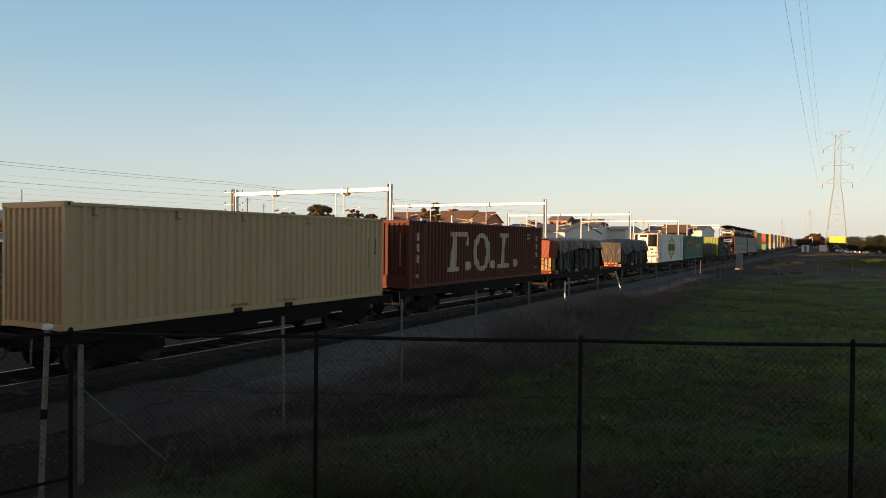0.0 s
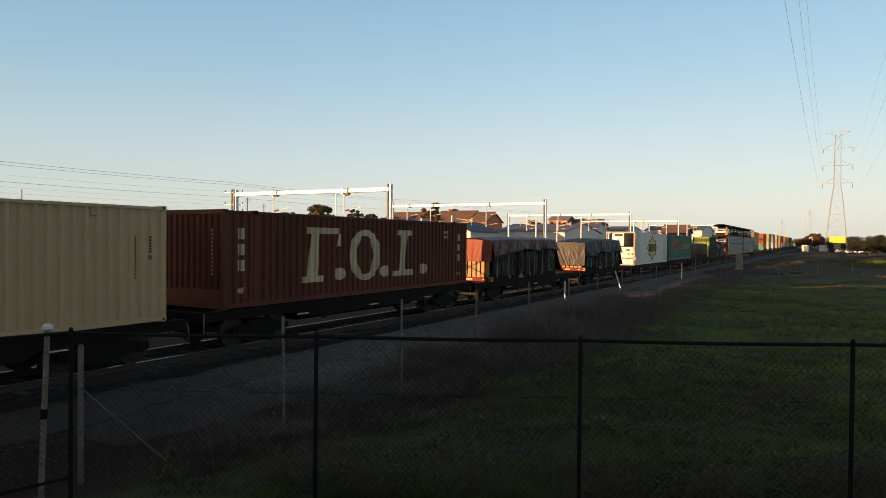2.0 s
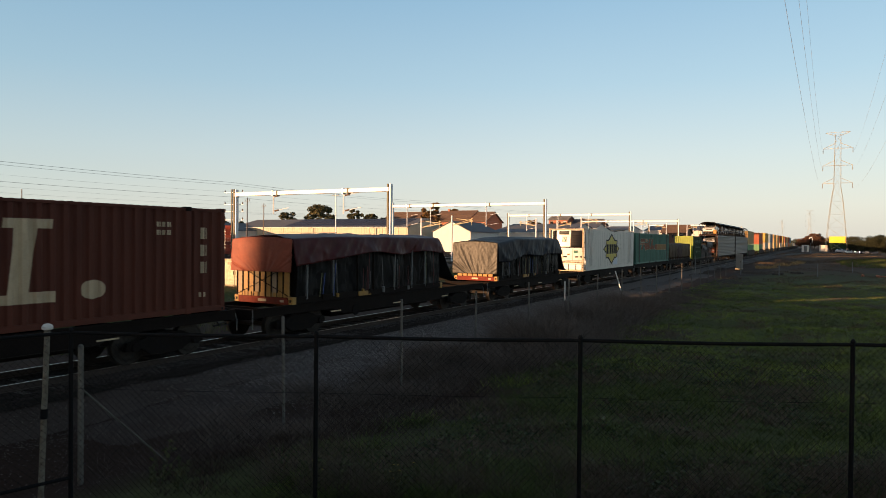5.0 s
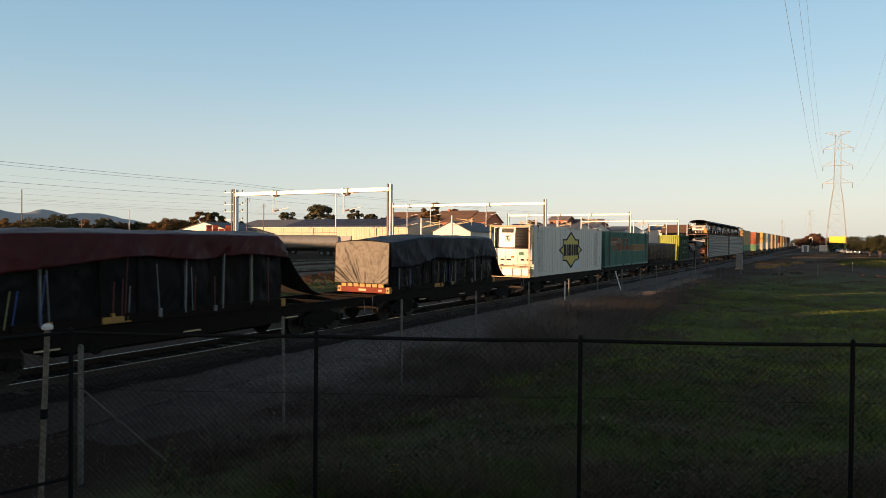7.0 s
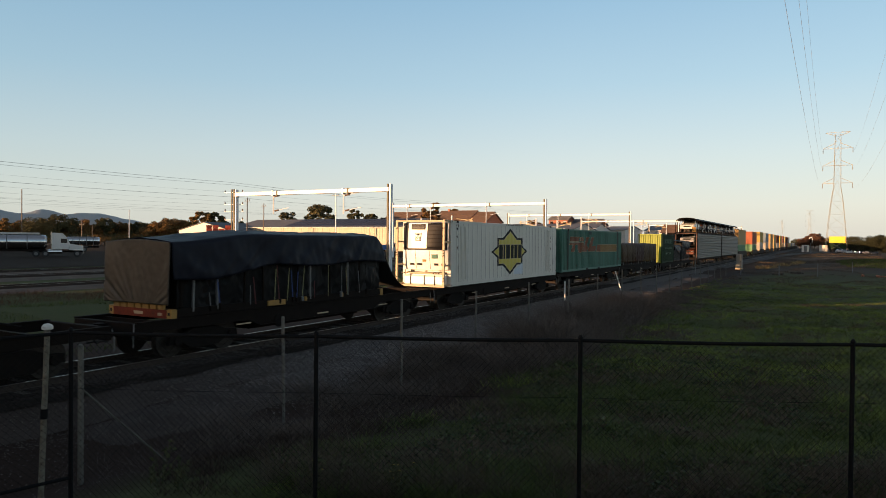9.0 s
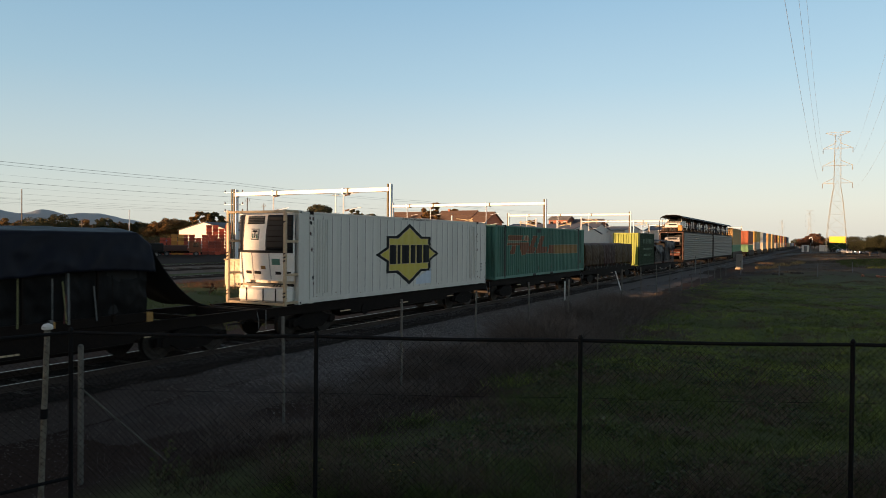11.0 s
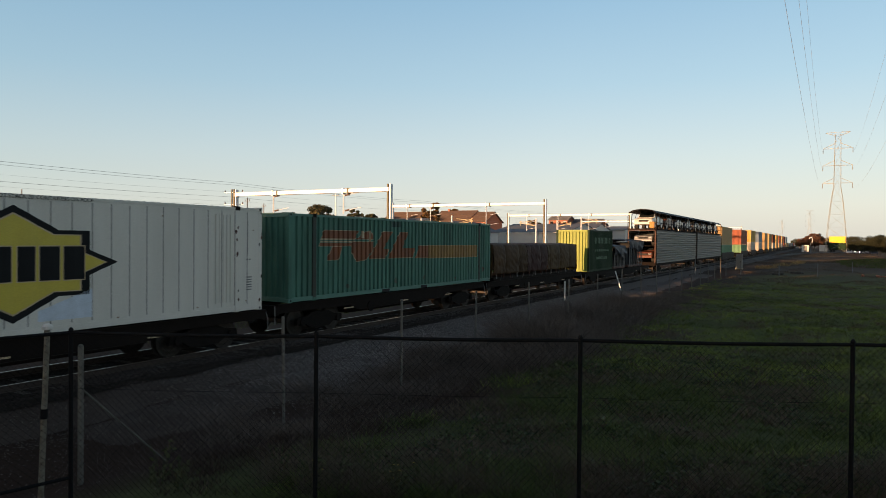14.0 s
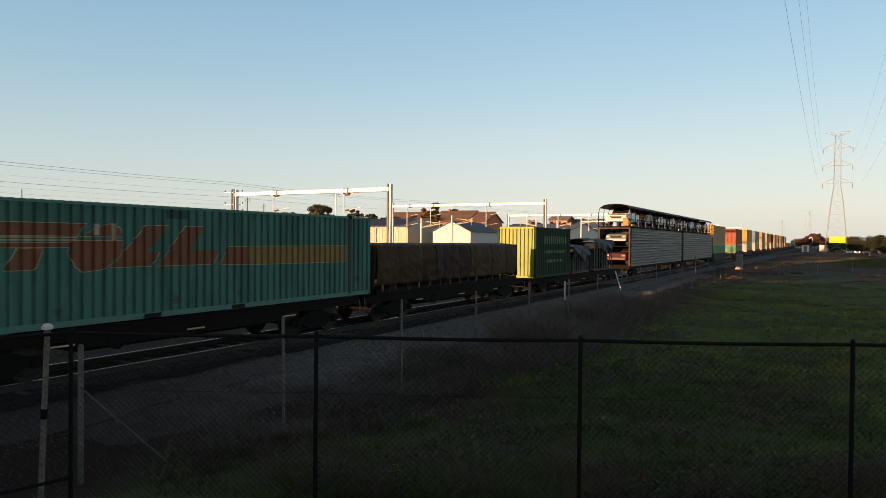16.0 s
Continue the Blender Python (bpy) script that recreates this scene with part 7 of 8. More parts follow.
def tank_trailer(label, m, L=12.5, r=1.12, z=2.35):
    ob = thing("tanker_trailer", label, "trailer", m, "yard vehicles")
    bm = bmesh.new()
    rings = [(0.0, 0.5), (0.12, 0.85), (0.35, 1.0), (L - 0.35, 1.0), (L - 0.12, 0.85), (L, 0.5)]
    for (a, k), (b, q) in zip(rings, rings[1:]):
        rod(bm, (0, a, z), (0, b, z), r * k, 28, r * q, cap=a in (0.0,) or b == L)
    part("tank", bm, M["chrome"], ob, "polished metal tank", smooth=True)
    for k in range(1, 5):
        part("tank_band", rod(bmesh.new(), (0, L * k / 5 - 0.06, z), (0, L * k / 5 + 0.06, z), r * 1.015, 28), M["galv"], ob)
    part("walkway", bbox(-0.3, 0.3, 0.8, L - 0.8, z + r, z + r + 0.1, 0.02), M["galv"], ob)
    part("chassis", bbox(-0.5, 0.5, 0.3, L - 0.2, 0.85, 1.25, 0.03), M["steel"], ob)
    wheel_row(ob, (0.9, 2.2, 3.5))
    for s in (-1, 1):
        part("mudguard", bbox(*sorted((s * 0.85, s * 1.22)), 0.2, 4.2, 1.08, 1.16, 0.02), M["galv"], ob)
    return ob


def prime_mover(label, m, paint_="carwhite"):
    """A bonneted tractor facing +y."""
    ob = thing("truck", label, "truck", m, "yard vehicles")
    bm = bmesh.new()
    slab(bm, [(-1.15, 0.0, 1.2), (-1.15, 2.3, 1.2), (-1.15, 2.45, 2.2), (-1.15, 2.0, 3.1), (-1.15, 1.5, 3.75), (-1.15, 0.0, 3.85)], (2.3, 0, 0))
    part("cab", bm, M[paint_], ob)
    part("bonnet", slab(bmesh.new(), [(-0.85, 2.4, 1.1), (-0.85, 4.3, 1.0), (-0.85, 4.35, 1.75), (-0.85, 2.4, 2.1)], (1.7, 0, 0)), M[paint_], ob)
    part("windscreen", slab(bmesh.new(), [(-1.0, 2.47, 2.25), (1.0, 2.47, 2.25), (1.0, 2.08, 3.0), (-1.0, 2.08, 3.0)], (0, 0.03, 0.02)), M["glass"], ob)
    for s in (-1, 1):
        part("side_window", bbox(*sorted((s * 1.13, s * 1.17)), 1.2, 2.1, 2.2, 2.9, 0.01), M["glass"], ob)
        part("fuel_tank", rod(bmesh.new(), (s * 0.9, -0.6, 0.85), (s * 0.9, 1.4, 0.85), 0.35, 14), M["chrome"], ob)
        part("exhaust", rod(bmesh.new(), (s * 1.05, -0.12, 1.2), (s * 1.05, -0.12, 4.0), 0.08, 8), M["chrome"], ob)
        part("guard", bbox(*sorted((s * 0.8, s * 1.2)), 2.9, 4.2, 1.0, 1.15, 0.05), M[paint_], ob)
    part("bumper", bbox(-1.2, 1.2, 4.3, 4.5, 0.45, 0.9, 0.04), M["chrome"], ob)
    part("grille", bbox(-0.6, 0.6, 4.33, 4.4, 1.0, 1.7, 0.02), M["chrome"], ob)
    part("chassis", bbox(-0.45, 0.45, -3.2, 4.3, 0.7, 1.0, 0.03), M["steel"], ob)
    wheel_row(ob, (3.5, -0.9, -2.2))
    return ob


def tray_truck(label, m, cab_paint, tray_paint, box_h=0.9, L=7.0):
    """A cab-over truck facing +y with a tray or body behind."""
    ob = thing("truck", label, "truck", m, "yard vehicles")
    bm = slab(bmesh.new(), [(-1.1, 0.0, 0.7), (-1.1, 1.9, 0.7), (-1.1, 1.95, 1.5), (-1.1, 1.6, 2.55), (-1.1, 0.0, 2.6)], (2.2, 0, 0))
    part("cab", bm, M[cab_paint], ob)
    part("windscreen", slab(bmesh.new(), [(-0.95, 1.94, 1.55), (0.95, 1.94, 1.55), (0.92, 1.66, 2.4), (-0.92, 1.66, 2.4)], (0, 0.03, 0.01)), M["glass"], ob)
    for s in (-1, 1):
        part("side_window", bbox(*sorted((s * 1.08, s * 1.12)), 0.6, 1.5, 1.6, 2.3, 0.01), M["glass"], ob)
    part("bumper", bbox(-1.1, 1.1, 1.9, 2.05, 0.4, 0.75, 0.03), M["steel"], ob)
    part("chassis", bbox(-0.4, 0.4, -L, 1.5, 0.6, 0.9, 0.03), M["steel"], ob)
    part("tray", bbox(-1.2, 1.2, -L, -0.15, 0.95, 1.1, 0.03), M[tray_paint], ob)
    part("load", bbox(-1.15, 1.15, -L + 0.1, -0.3, 1.1, 1.1 + box_h, 0.06), M[tray_paint], ob)
    wheel_row(ob, (1.1, -L + 1.2, -L + 2.4), 0.45, 1.1)
    return ob


def facing(b):
    """Turn so that +y runs to the right across the view at bearing b."""
    return -(b + 90)


x, y = yard_spot(-57.0, 111)
vx, vy = math.cos(radians(-58)), -math.sin(radians(-58))
prime_mover("white bonneted prime mover with a polished tanker", pose(x - vx * 4.4, y - vy * 4.4, YZ, 0, 0, -(90 - 58)))
tank_trailer("polished silver tanker trailer behind the white truck", pose(x - vx * 18.6, y - vy * 18.6, YZ, 0, 0, -(90 - 58)), 13.5)
x, y = yard_spot(-55.9, 150)
tank_trailer("second silver tanker parked further back", pose(x - vx * 6.5, y - vy * 6.5, YZ, 0, 0, -(90 - 56)), 6.5, 0.85, 2.35)
x, y = yard_spot(-61.2, 140)
shed_like = thing("semi_trailer", "white box trailer parked behind the tanker", "trailer", pose(x, y, YZ, 0, 0, -32), "yard vehicles")
part("body", bbox(-1.25, 1.25, -9, 4, 1.2, 4.0, 0.04), M["wallwhite"], shed_like)
wheel_row(shed_like, (-7, -5.7, 2))
x, y = yard_spot(-54.2, 108)
tray_truck("white cab truck with a dark loaded tray", pose(x, y, YZ, 0, 0, 180 - 38), "carwhite", "tarp_black", 1.2, 5.8)
x, y = yard_spot(-51.0, 150)
tray_truck("blue and white truck in the yard", pose(x, y, YZ, 0, 0, 150), "blue", "wallwhite", 1.4, 7.0)
x, y = yard_spot(-49.6, 118)
tray_truck("orange loader truck beside the crates", pose(x, y, YZ, 0, 0, -38), "orange", "rustwagon", 0.8, 6.0)
x, y = yard_spot(-33.7, 150)
tray_truck("white and blue truck before the warehouse", pose(x, y, YZ, 0, 0, -60), "carwhite", "blue", 1.0, 6.0)
x, y = yard_spot(-38.0, 128)
tk = tank_trailer("long dull grey tanker trailer before the warehouse", pose(x - 1.4, y + 3.0, YZ, 0, 0, 118), 14.0, 1.25, 2.6)
M["dulltank"] = mat("dull_grey_tank_metal", (0.30, 0.29, 0.27), 0.5, 0.3, second=(0.20, 0.19, 0.175), scale=1.0)
for ch in tk.children:
    if ch.name.startswith("tank"):
        ch.data.materials[0] = M["dulltank"]
    if ch.name.startswith("walkway"):
        part("hand_rail", pipe(bmesh.new(), [(0.3, 0.8, 3.85), (0.3, 0.8, 4.5), (0.3, 12.9, 4.5), (0.3, 12.9, 3.85)], 0.03, 5), M["galv"], tk)
x, y = yard_spot(-39.5, 145)
tb = thing("semi_trailer", "long white flat-sided trailer before the warehouse", "trailer", pose(x, y, YZ, 0, 0, -60), "yard vehicles")
part("body", bbox(-1.25, 1.25, -8, 7, 1.2, 3.9, 0.04), M["wallwhite"], tb)
part("skirt", bbox(-1.27, 1.27, -8, 7, 0.9, 1.25, 0.02), M["steel"], tb)
wheel_row(tb, (-6.5, -5.2, 5))

# stacks of red produce crates
crate_red = mat("red_plastic_crate", (0.44, 0.070, 0.028), 0.5, second=(0.28, 0.042, 0.02), scale=2.0, vary=0.5)
crate_amb = mat("amber_plastic_crate", (0.50, 0.22, 0.03), 0.5, second=(0.38, 0.16, 0.03), scale=2.0, vary=0.3)


def crate_stack(b, depth, cols, rows_, m_, label, z0=YZ):
    x, y = yard_spot(b, depth)
    ob = thing("crate_stack", label, "crates", pose(x, y, z0, 0, 0, -b), "crate stacks")
    # one moulded tub: a rim, sunk sides and a narrower foot
    bm = bmesh.new()
    rings = [[bm.verts.new((sx_ * w_, sy_ * w_ * 0.956, z_)) for sx_, sy_ in ((-1, -1), (1, -1), (1, 1), (-1, 1))] for w_, z_ in ((0.44, 0.0), (0.44, 0.12), (0.55, 0.13), (0.55, 0.28), (0.565, 0.29), (0.565, 0.34), (0.55, 0.35), (0.55, 0.54), (0.575, 0.55), (0.575, 0.632))]
    for lo_, hi_ in zip(rings, rings[1:]):
        for k in range(4):
            bm.faces.new((lo_[k], lo_[(k + 1) % 4], hi_[(k + 1) % 4], hi_[k]))
    bm.faces.new(rings[0][::-1])
    bm.faces.new(rings[-1])
    first_ = part("crate", bm, m_, ob)
    first_.matrix_basis = pose(0, 0, 0)
    for c in range(cols):
        for r_ in range(rows_ - (c % 3 == 2)):
            if c or r_:
                again(first_, pose(c * 1.18, 0, r_ * 0.64, 0, 0, rnd.uniform(-2, 2)), ob)
    return ob


crate_stack(-49.9, 128, 6, 6, crate_red, "tall stack of red plastic produce crates")
crate_stack(-50.7, 127, 2, 6, crate_amb, "stack of amber plastic crates")
crate_stack(-48.1, 135, 4, 9, crate_red, "red crates stacked before the white shed")
crate_stack(-51.5, 130, 3, 5, crate_red, "low stack of red crates")

# sunlit double-door cabinet between the tracks
ob = thing("equipment_cabinet", "cream steel double-door cabinet beside the tracks in sunlight", "cabinet", pose(-35.5, 33.2, -0.32))
M["cabinet"] = mat("chalky_cream_paint", (0.52, 0.46, 0.31), 0.6, second=(0.25, 0.20, 0.12), scale=4.5, amount=0.9)
part("plinth", bbox(-0.05, 2.0, -0.05, 0.83, 0.0, 0.10, 0.01), M["concrete"], ob)
part("body", bbox(0.0, 1.95, 0.0, 0.78, 0.10, 1.95, 0.02), M["cabinet"], ob)
part("roof", bbox(-0.05, 2.0, -0.06, 0.84, 1.95, 2.02, 0.02), M["cabinet"], ob)
for k in (0, 1):
    d_ = part("door", bbox(0.05 + k * 0.94, 0.96 + k * 0.94, -0.03, 0.0, 0.2, 1.88, 0.012), M["cabinet"], ob)
    part("handle", bbox(0.86 + k * 0.14, 0.90 + k * 0.14, -0.06, -0.03, 0.95, 1.2, 0.008), M["steel"], d_)
    for j in range(4):
        part("vent_slat", bbox(0.3 + k * 0.94, 0.72 + k * 0.94, -0.036, -0.03, 1.6 + j * 0.05, 1.625 + j * 0.05, 0.002), M["olive"], d_)

# trackside sign with yellow plates
ob = thing("track_sign", "grey trackside box with yellow edge plates on a post", "sign", pose(-37.0, 28.7, -0.25, 0, 0, 45))
part("post", rod(bmesh.new(), (0, 0, 0), (0, 0, 0.75), 0.05, 8), M["galv"], ob)
part("box", bbox(0.04, 0.5, -0.15, 0.15, 0.6, 1.3, 0.03), M["post"], ob)
M["plate"] = mat("yellow_edge_plate", (0.62, 0.50, 0.10), 0.5)
part("yellow_plate", bbox(-0.26, -0.15, -0.05, 0.0, 0.6, 1.35, 0.01), M["plate"], ob, "yellow edge plate")
part("yellow_plate", bbox(-0.07, 0.03, -0.20, -0.15, 0.6, 1.35, 0.01), M["plate"], ob, "yellow edge plate")


def pole(label, b, depth, top, arm=0.0, r=0.16, paint_="bark"):
    x, y = yard_spot(b, depth)
    ob = thing("utility_pole", label, "pole", pose(x, y, YZ), "poles")
    part("shaft", rod(bmesh.new(), (0, 0, -0.3), (0, 0, top), r, 8, r * 0.7), M[paint_], ob)
    if arm:
        c_ = part("cross_arm", bbox(-arm, arm, -0.06, 0.06, top - 0.85, top - 0.72, 0.02), M["galv"], ob)
        for s in (-arm * 0.8, 0, arm * 0.8):
            part("insulator", rod(bmesh.new(), (s, 0, top - 0.7), (s, 0, top - 0.4), 0.07, 6), M["galv"], c_)
    return ob


pole("thin dark mast beside the yard", -60.9, 140, 12.9, 0.0, 0.12)
pole("tall pale light pole in the yard", -53.9, 170, 10.0, 0.0, 0.10, "gantry")
pole("timber power pole with a cross arm", -57.1, 170, 7.0, 1.0)
pole("slim timber power pole", -56.4, 190, 6.5, 0.0)
pole("tall lattice-like lighting mast", -45.2, 150, 12.2, 0.8, 0.14)
pole("tall pole with signal arms", -38.1, 190, 16.2, 1.2, 0.18, "gantry")
pole("power pole behind the gantry", -43.9, 200, 13.5, 0.9)

# twin feeder mast beside the first gantry
ob = thing("feeder_mast", "pale twin pole mast with insulator arms", "mast", pose(-59.95, 57.4, -0.2), "overhead gantries")
for s in (-0.3, 0.02):
    part("pole", rod(bmesh.new(), (s, 0, 0), (s, 0, 9.0), 0.09, 10), M["olive"], ob)
for z in (5.4, 6.4, 7.2, 8.6):
    a = part("arm", bbox(-1.5, 1.6, -0.04, 0.04, z, z + 0.06, 0.01), M["gantry"], ob)
    for s in (-1.4, 1.4):
        part("insulator", rod(bmesh.new(), (s, 0, z + 0.06), (s, 0, z + 0.30), 0.06, 8), M["tile"], a)

# low bushes and rough grass between the tracks
def tuft_patch(name, label, n, xr, yr, hr, m_, seed, wr=(0.02, 0.05), base=None):
    g = np.random.default_rng(seed)
    x, y = g.uniform(*xr, n), g.uniform(*yr, n)
    keep = np.array([nz(a * 0.35, b_ * 0.25, seed) > -0.12 for a, b_ in zip(x, y)])
    x, y = x[keep], y[keep]
    n = len(x)
    z = np.array([gz(a, b_) if base is None else base for a, b_ in zip(x, y)])
    return blades(name, label, x, y, z, g.uniform(*hr, n), g.uniform(*wr, n), m_, g, 0.45, True)


def blades(name, label, x, y, z, h, w, m_, g, lean=0.45, plain=False):
    n = len(x)
    a = g.uniform(0, math.tau, n)
    l_ = g.normal(0, lean, (n, 2)) * h[:, None]
    dx, dy = np.cos(a) * w, np.sin(a) * w
    v0 = np.stack([x - dx, y - dy, z - 0.02], -1)
    v1 = np.stack([x + dx, y + dy, z - 0.02], -1)
    v2 = np.stack([x + l_[:, 0] * 0.4 + dx * 0.6, y + l_[:, 1] * 0.4 + dy * 0.6, z + h * 0.62], -1)
    v3 = np.stack([x + l_[:, 0], y + l_[:, 1], z + h], -1)
    v4 = np.stack([x + l_[:, 0] * 0.4 - dx * 0.6, y + l_[:, 1] * 0.4 - dy * 0.6, z + h * 0.62], -1)
    vs = np.stack([v0, v1, v3] if plain else [v0, v1, v2, v3, v4], 1).reshape(-1, 3)
    k = 3 if plain else 5
    fs = np.arange(n * k).reshape(-1, k)
    return tagged(part(name, (vs.tolist(), fs.tolist()), M[m_]), label, "plants", kind="stuff")


tuft_patch("verge_grass", "rough green grass between the railway tracks", 90000, (-33, -20), (2, 80), (0.04, 0.14), "blade_deep", 41, (0.006, 0.014))
tuft_patch("verge_weeds", "russet dry weeds beside the further tracks", 70000, (-40, -33), (8, 90), (0.10, 0.50), "leaf_red", 42, (0.005, 0.012), -0.3)

# ---- plants on the near field ----
g = np.random.default_rng(7)


def wedge(n, r0, r1, power, b0=-52.0, b1=7.0):
    r = r0 + (r1 - r0) * g.uniform(0, 1, n) ** power
    t = np.radians(g.uniform(b0, b1, n))
    return np.sin(t) * r, np.cos(t) * r, r


def behind_fence(x, y, low=0.08):
    return (x - FENCE_O.x) * FENCE_N.x + (y - FENCE_O.y) * FENCE_N.y > low


x, y, r = wedge(520000, 5.2, 75, 1.6)
k = behind_fence(x, y) & (x > -8.9)
x, y, r = x[k], y[k], r[k]
# the sward grows in low tufts with thin worn places between them
tuft = np.array([nz(a * 1.9, b_ * 1.7, 3) + 0.6 * nz(a * 4.1, b_ * 3.7, 5) for a, b_ in zip(x, y)])
den = np.array([0.5 + 0.9 * nz(a * 0.6, b_ * 0.45, 3) + 0.6 * nz(a * 0.12, b_ * 0.1, 8) for a, b_ in zip(x, y)]) + 0.9 * tuft
k = g.uniform(0, 1, len(x)) < np.clip(den + 0.3, 0.10 + 0.45 * np.clip((r - 12) / 12, 0, 1), 1) * np.clip((74 - r) / 22, 0.04, 1)
x, y, r, den, tuft = x[k], y[k], r[k], den[k], tuft[k]
z = np.array([gz(a, b_) for a, b_ in zip(x, y)])
h = g.uniform(0.05, 0.15, len(x)) * (0.55 + 0.6 * np.clip(den, 0, 1.2) + 0.9 * np.clip(tuft, 0, 0.8))
wd = 0.0035 + 0.00038 * r * g.uniform(0.7, 1.4, len(x))
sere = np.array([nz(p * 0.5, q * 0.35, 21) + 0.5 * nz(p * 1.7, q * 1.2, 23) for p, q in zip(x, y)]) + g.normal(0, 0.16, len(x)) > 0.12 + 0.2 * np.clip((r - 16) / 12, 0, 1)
# bright blades grow more common with distance from the eye
bright_mask = np.array([nz(p * 0.16, q * 0.30, 41) + 0.5 * nz(p * 0.5, q * 0.8, 43) for p, q in zip(x, y)]) + g.normal(0, 0.10, len(x)) + 0.38 * np.clip((r - 12) / 12, 0, 1) + 0.25 * np.array([nz(p * 0.07, q * 0.13, 47) for p, q in zip(x, y)]) > 0.28
edge_ = np.clip((-6.1 - 0.10 * (y - 6) - x) / 1.2 + 0.5 + 0.6 * np.array([nz(p, q * 0.6, 51) for p, q in zip(x, y)]), 0, 1)
bare = g.uniform(0, 1, len(x)) < edge_
h = np.where(bare, h * 0.8, h) * np.clip(1.2 - r / 80, 0.6, 1)
blades("brown_grass", "short brown dead grass beside the railway", x[bare], y[bare], z[bare], h[bare], wd[bare] * 0.7, "dead", g, 0.8, True)
sere, bright_mask = sere & ~bare, bright_mask & ~bare
ka, kb = ~sere & ~bare & bright_mask, ~sere & ~bare & ~bright_mask
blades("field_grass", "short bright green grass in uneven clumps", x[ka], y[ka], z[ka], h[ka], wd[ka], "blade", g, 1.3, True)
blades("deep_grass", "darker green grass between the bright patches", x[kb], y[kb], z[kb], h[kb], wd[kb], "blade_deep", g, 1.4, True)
blades("dry_grass", "patches of dry brown grass in the field", x[sere], y[sere], z[sere], h[sere] * 1.1, wd[sere] * 0.8, "dry", g, 1.2, True)


def leafy(name, label, n, r0, r1, m_, per=42):
    """Low mats of small broad leaves that lie at all angles."""
    x, y, r = wedge(n, r0, r1, 1.2)
    k = behind_fence(x, y, 0.25) & (x > -4.6 - 0.1 * y) & (np.array([nz(a * 0.4, b_ * 0.35, 61) for a, b_ in zip(x, y)]) > -0.05)
    x, y, r = x[k], y[k], r[k]
    size = g.uniform(0.10, 0.34, len(x))
    c = np.stack([x, y, np.array([gz(a, b_) for a, b_ in zip(x, y)])], -1)
    d = g.normal(0, 1, (len(x), per, 3))
    d /= np.linalg.norm(d, axis=2)[..., None]
    d[..., 2] = np.abs(d[..., 2]) * 0.55
    pos = (c[:, None, :] + d * size[:, None, None] * g.uniform(0.4, 1.0, (len(x), per, 1))).reshape(-1, 3)
    n = len(pos)
    u = g.normal(0, 1, (n, 3)) * np.array([1, 1, 0.6])
    u /= np.linalg.norm(u, axis=1)[:, None]
    v = np.cross(u, g.normal(0, 1, (n, 3)))
    v /= np.linalg.norm(v, axis=1)[:, None]
    s_ = np.repeat(size * 0.12, per)[:, None] * g.uniform(0.6, 1.5, (n, 1))
    vs = np.stack([pos - u * s_, pos + v * s_ * 0.45, pos + u * s_ * 1.2, pos - v * s_ * 0.45], 1).reshape(-1, 3)
    return tagged(part(name, (vs.tolist(), np.arange(n * 4).reshape(-1, 4).tolist()), M[m_]), label, "plants", kind="stuff")


leafy("leafy_weeds", "low mats of dark green broad-leaved weeds", 2600, 6.5, 24, "weed_deep")
leafy("withered_weeds", "low tangles of withered brown weeds", 900, 6.5, 26, "dry", 30)
x, y, r = wedge(34000, 60, 150, 1.2, -14, 8)
k = (x > -8.5) & (np.array([nz(p * 0.22, q * 0.10, 33) + 0.5 * nz(p * 0.8, q * 0.3, 35) for p, q in zip(x, y)]) > 0.10)
x, y, r = x[k], y[k], r[k]
z = np.array([gz(a, b_) for a, b_ in zip(x, y)])
xf, yf, rf = wedge(22000, 120, 300, 1.0, -6, 8)
zf = np.array([gz(p, q) for p, q in zip(xf, yf)])
kf = np.array([nz(p * 0.09, q * 0.05, 31) > -0.05 for p, q in zip(xf, yf)])
blades("distant_grass", "rough grass tufts on the distant waste ground", xf[kf], yf[kf], zf[kf], g.uniform(0.04, 0.16, kf.sum()), 0.0007 * rf[kf], "dry", g, 0.6)
# a sunlit patch of waste ground, its light put into gold-coloured grass
g2 = np.random.default_rng(19)
xs_, ys_ = g2.uniform(-8.2, -2.6, 5200), g2.uniform(103, 142, 5200)
ks = np.array([nz(p * 0.5, q * 0.2, 71) > 0.0 for p, q in zip(xs_, ys_)]) & (np.abs(xs_ + 7.4 - (ys_ - 105) * 0.115) < 1.3)
blades("straw_grass", "tall dry grass coloured gold for a sunlit patch", xs_[ks], ys_[ks], np.array([gz(p, q) for p, q in zip(xs_[ks], ys_[ks])]), g2.uniform(0.15, 0.5, ks.sum()), g2.uniform(0.02, 0.05, ks.sum()), "straw", g2, 0.6)
xs_, ys_ = g2.uniform(0, 26, 16000), g2.uniform(98, 180, 16000)
ks = np.array([math.exp(-((p - 10) / 7) ** 2 - ((q - 138) / 30) ** 2) + 0.3 * nz(p * 0.4, q * 0.2, 73) > 0.35 for p, q in zip(xs_, ys_)])
blades("mound_grass", "rough green grass on a low earth mound", xs_[ks], ys_[ks], np.array([gz(p, q) for p, q in zip(xs_[ks], ys_[ks])]), g2.uniform(0.10, 0.35, ks.sum()), g2.uniform(0.03, 0.07, ks.sum()), "blade_deep", g2, 0.7)
blades("far_grass", "thin rough grass and stalks on bare soil", x, y, z, g.uniform(0.03, 0.10, len(x)), 0.0005 * r, "dry", g, 0.7)
# dry scrub along the galvanised posts, tallest where it has run wild
n = 300000
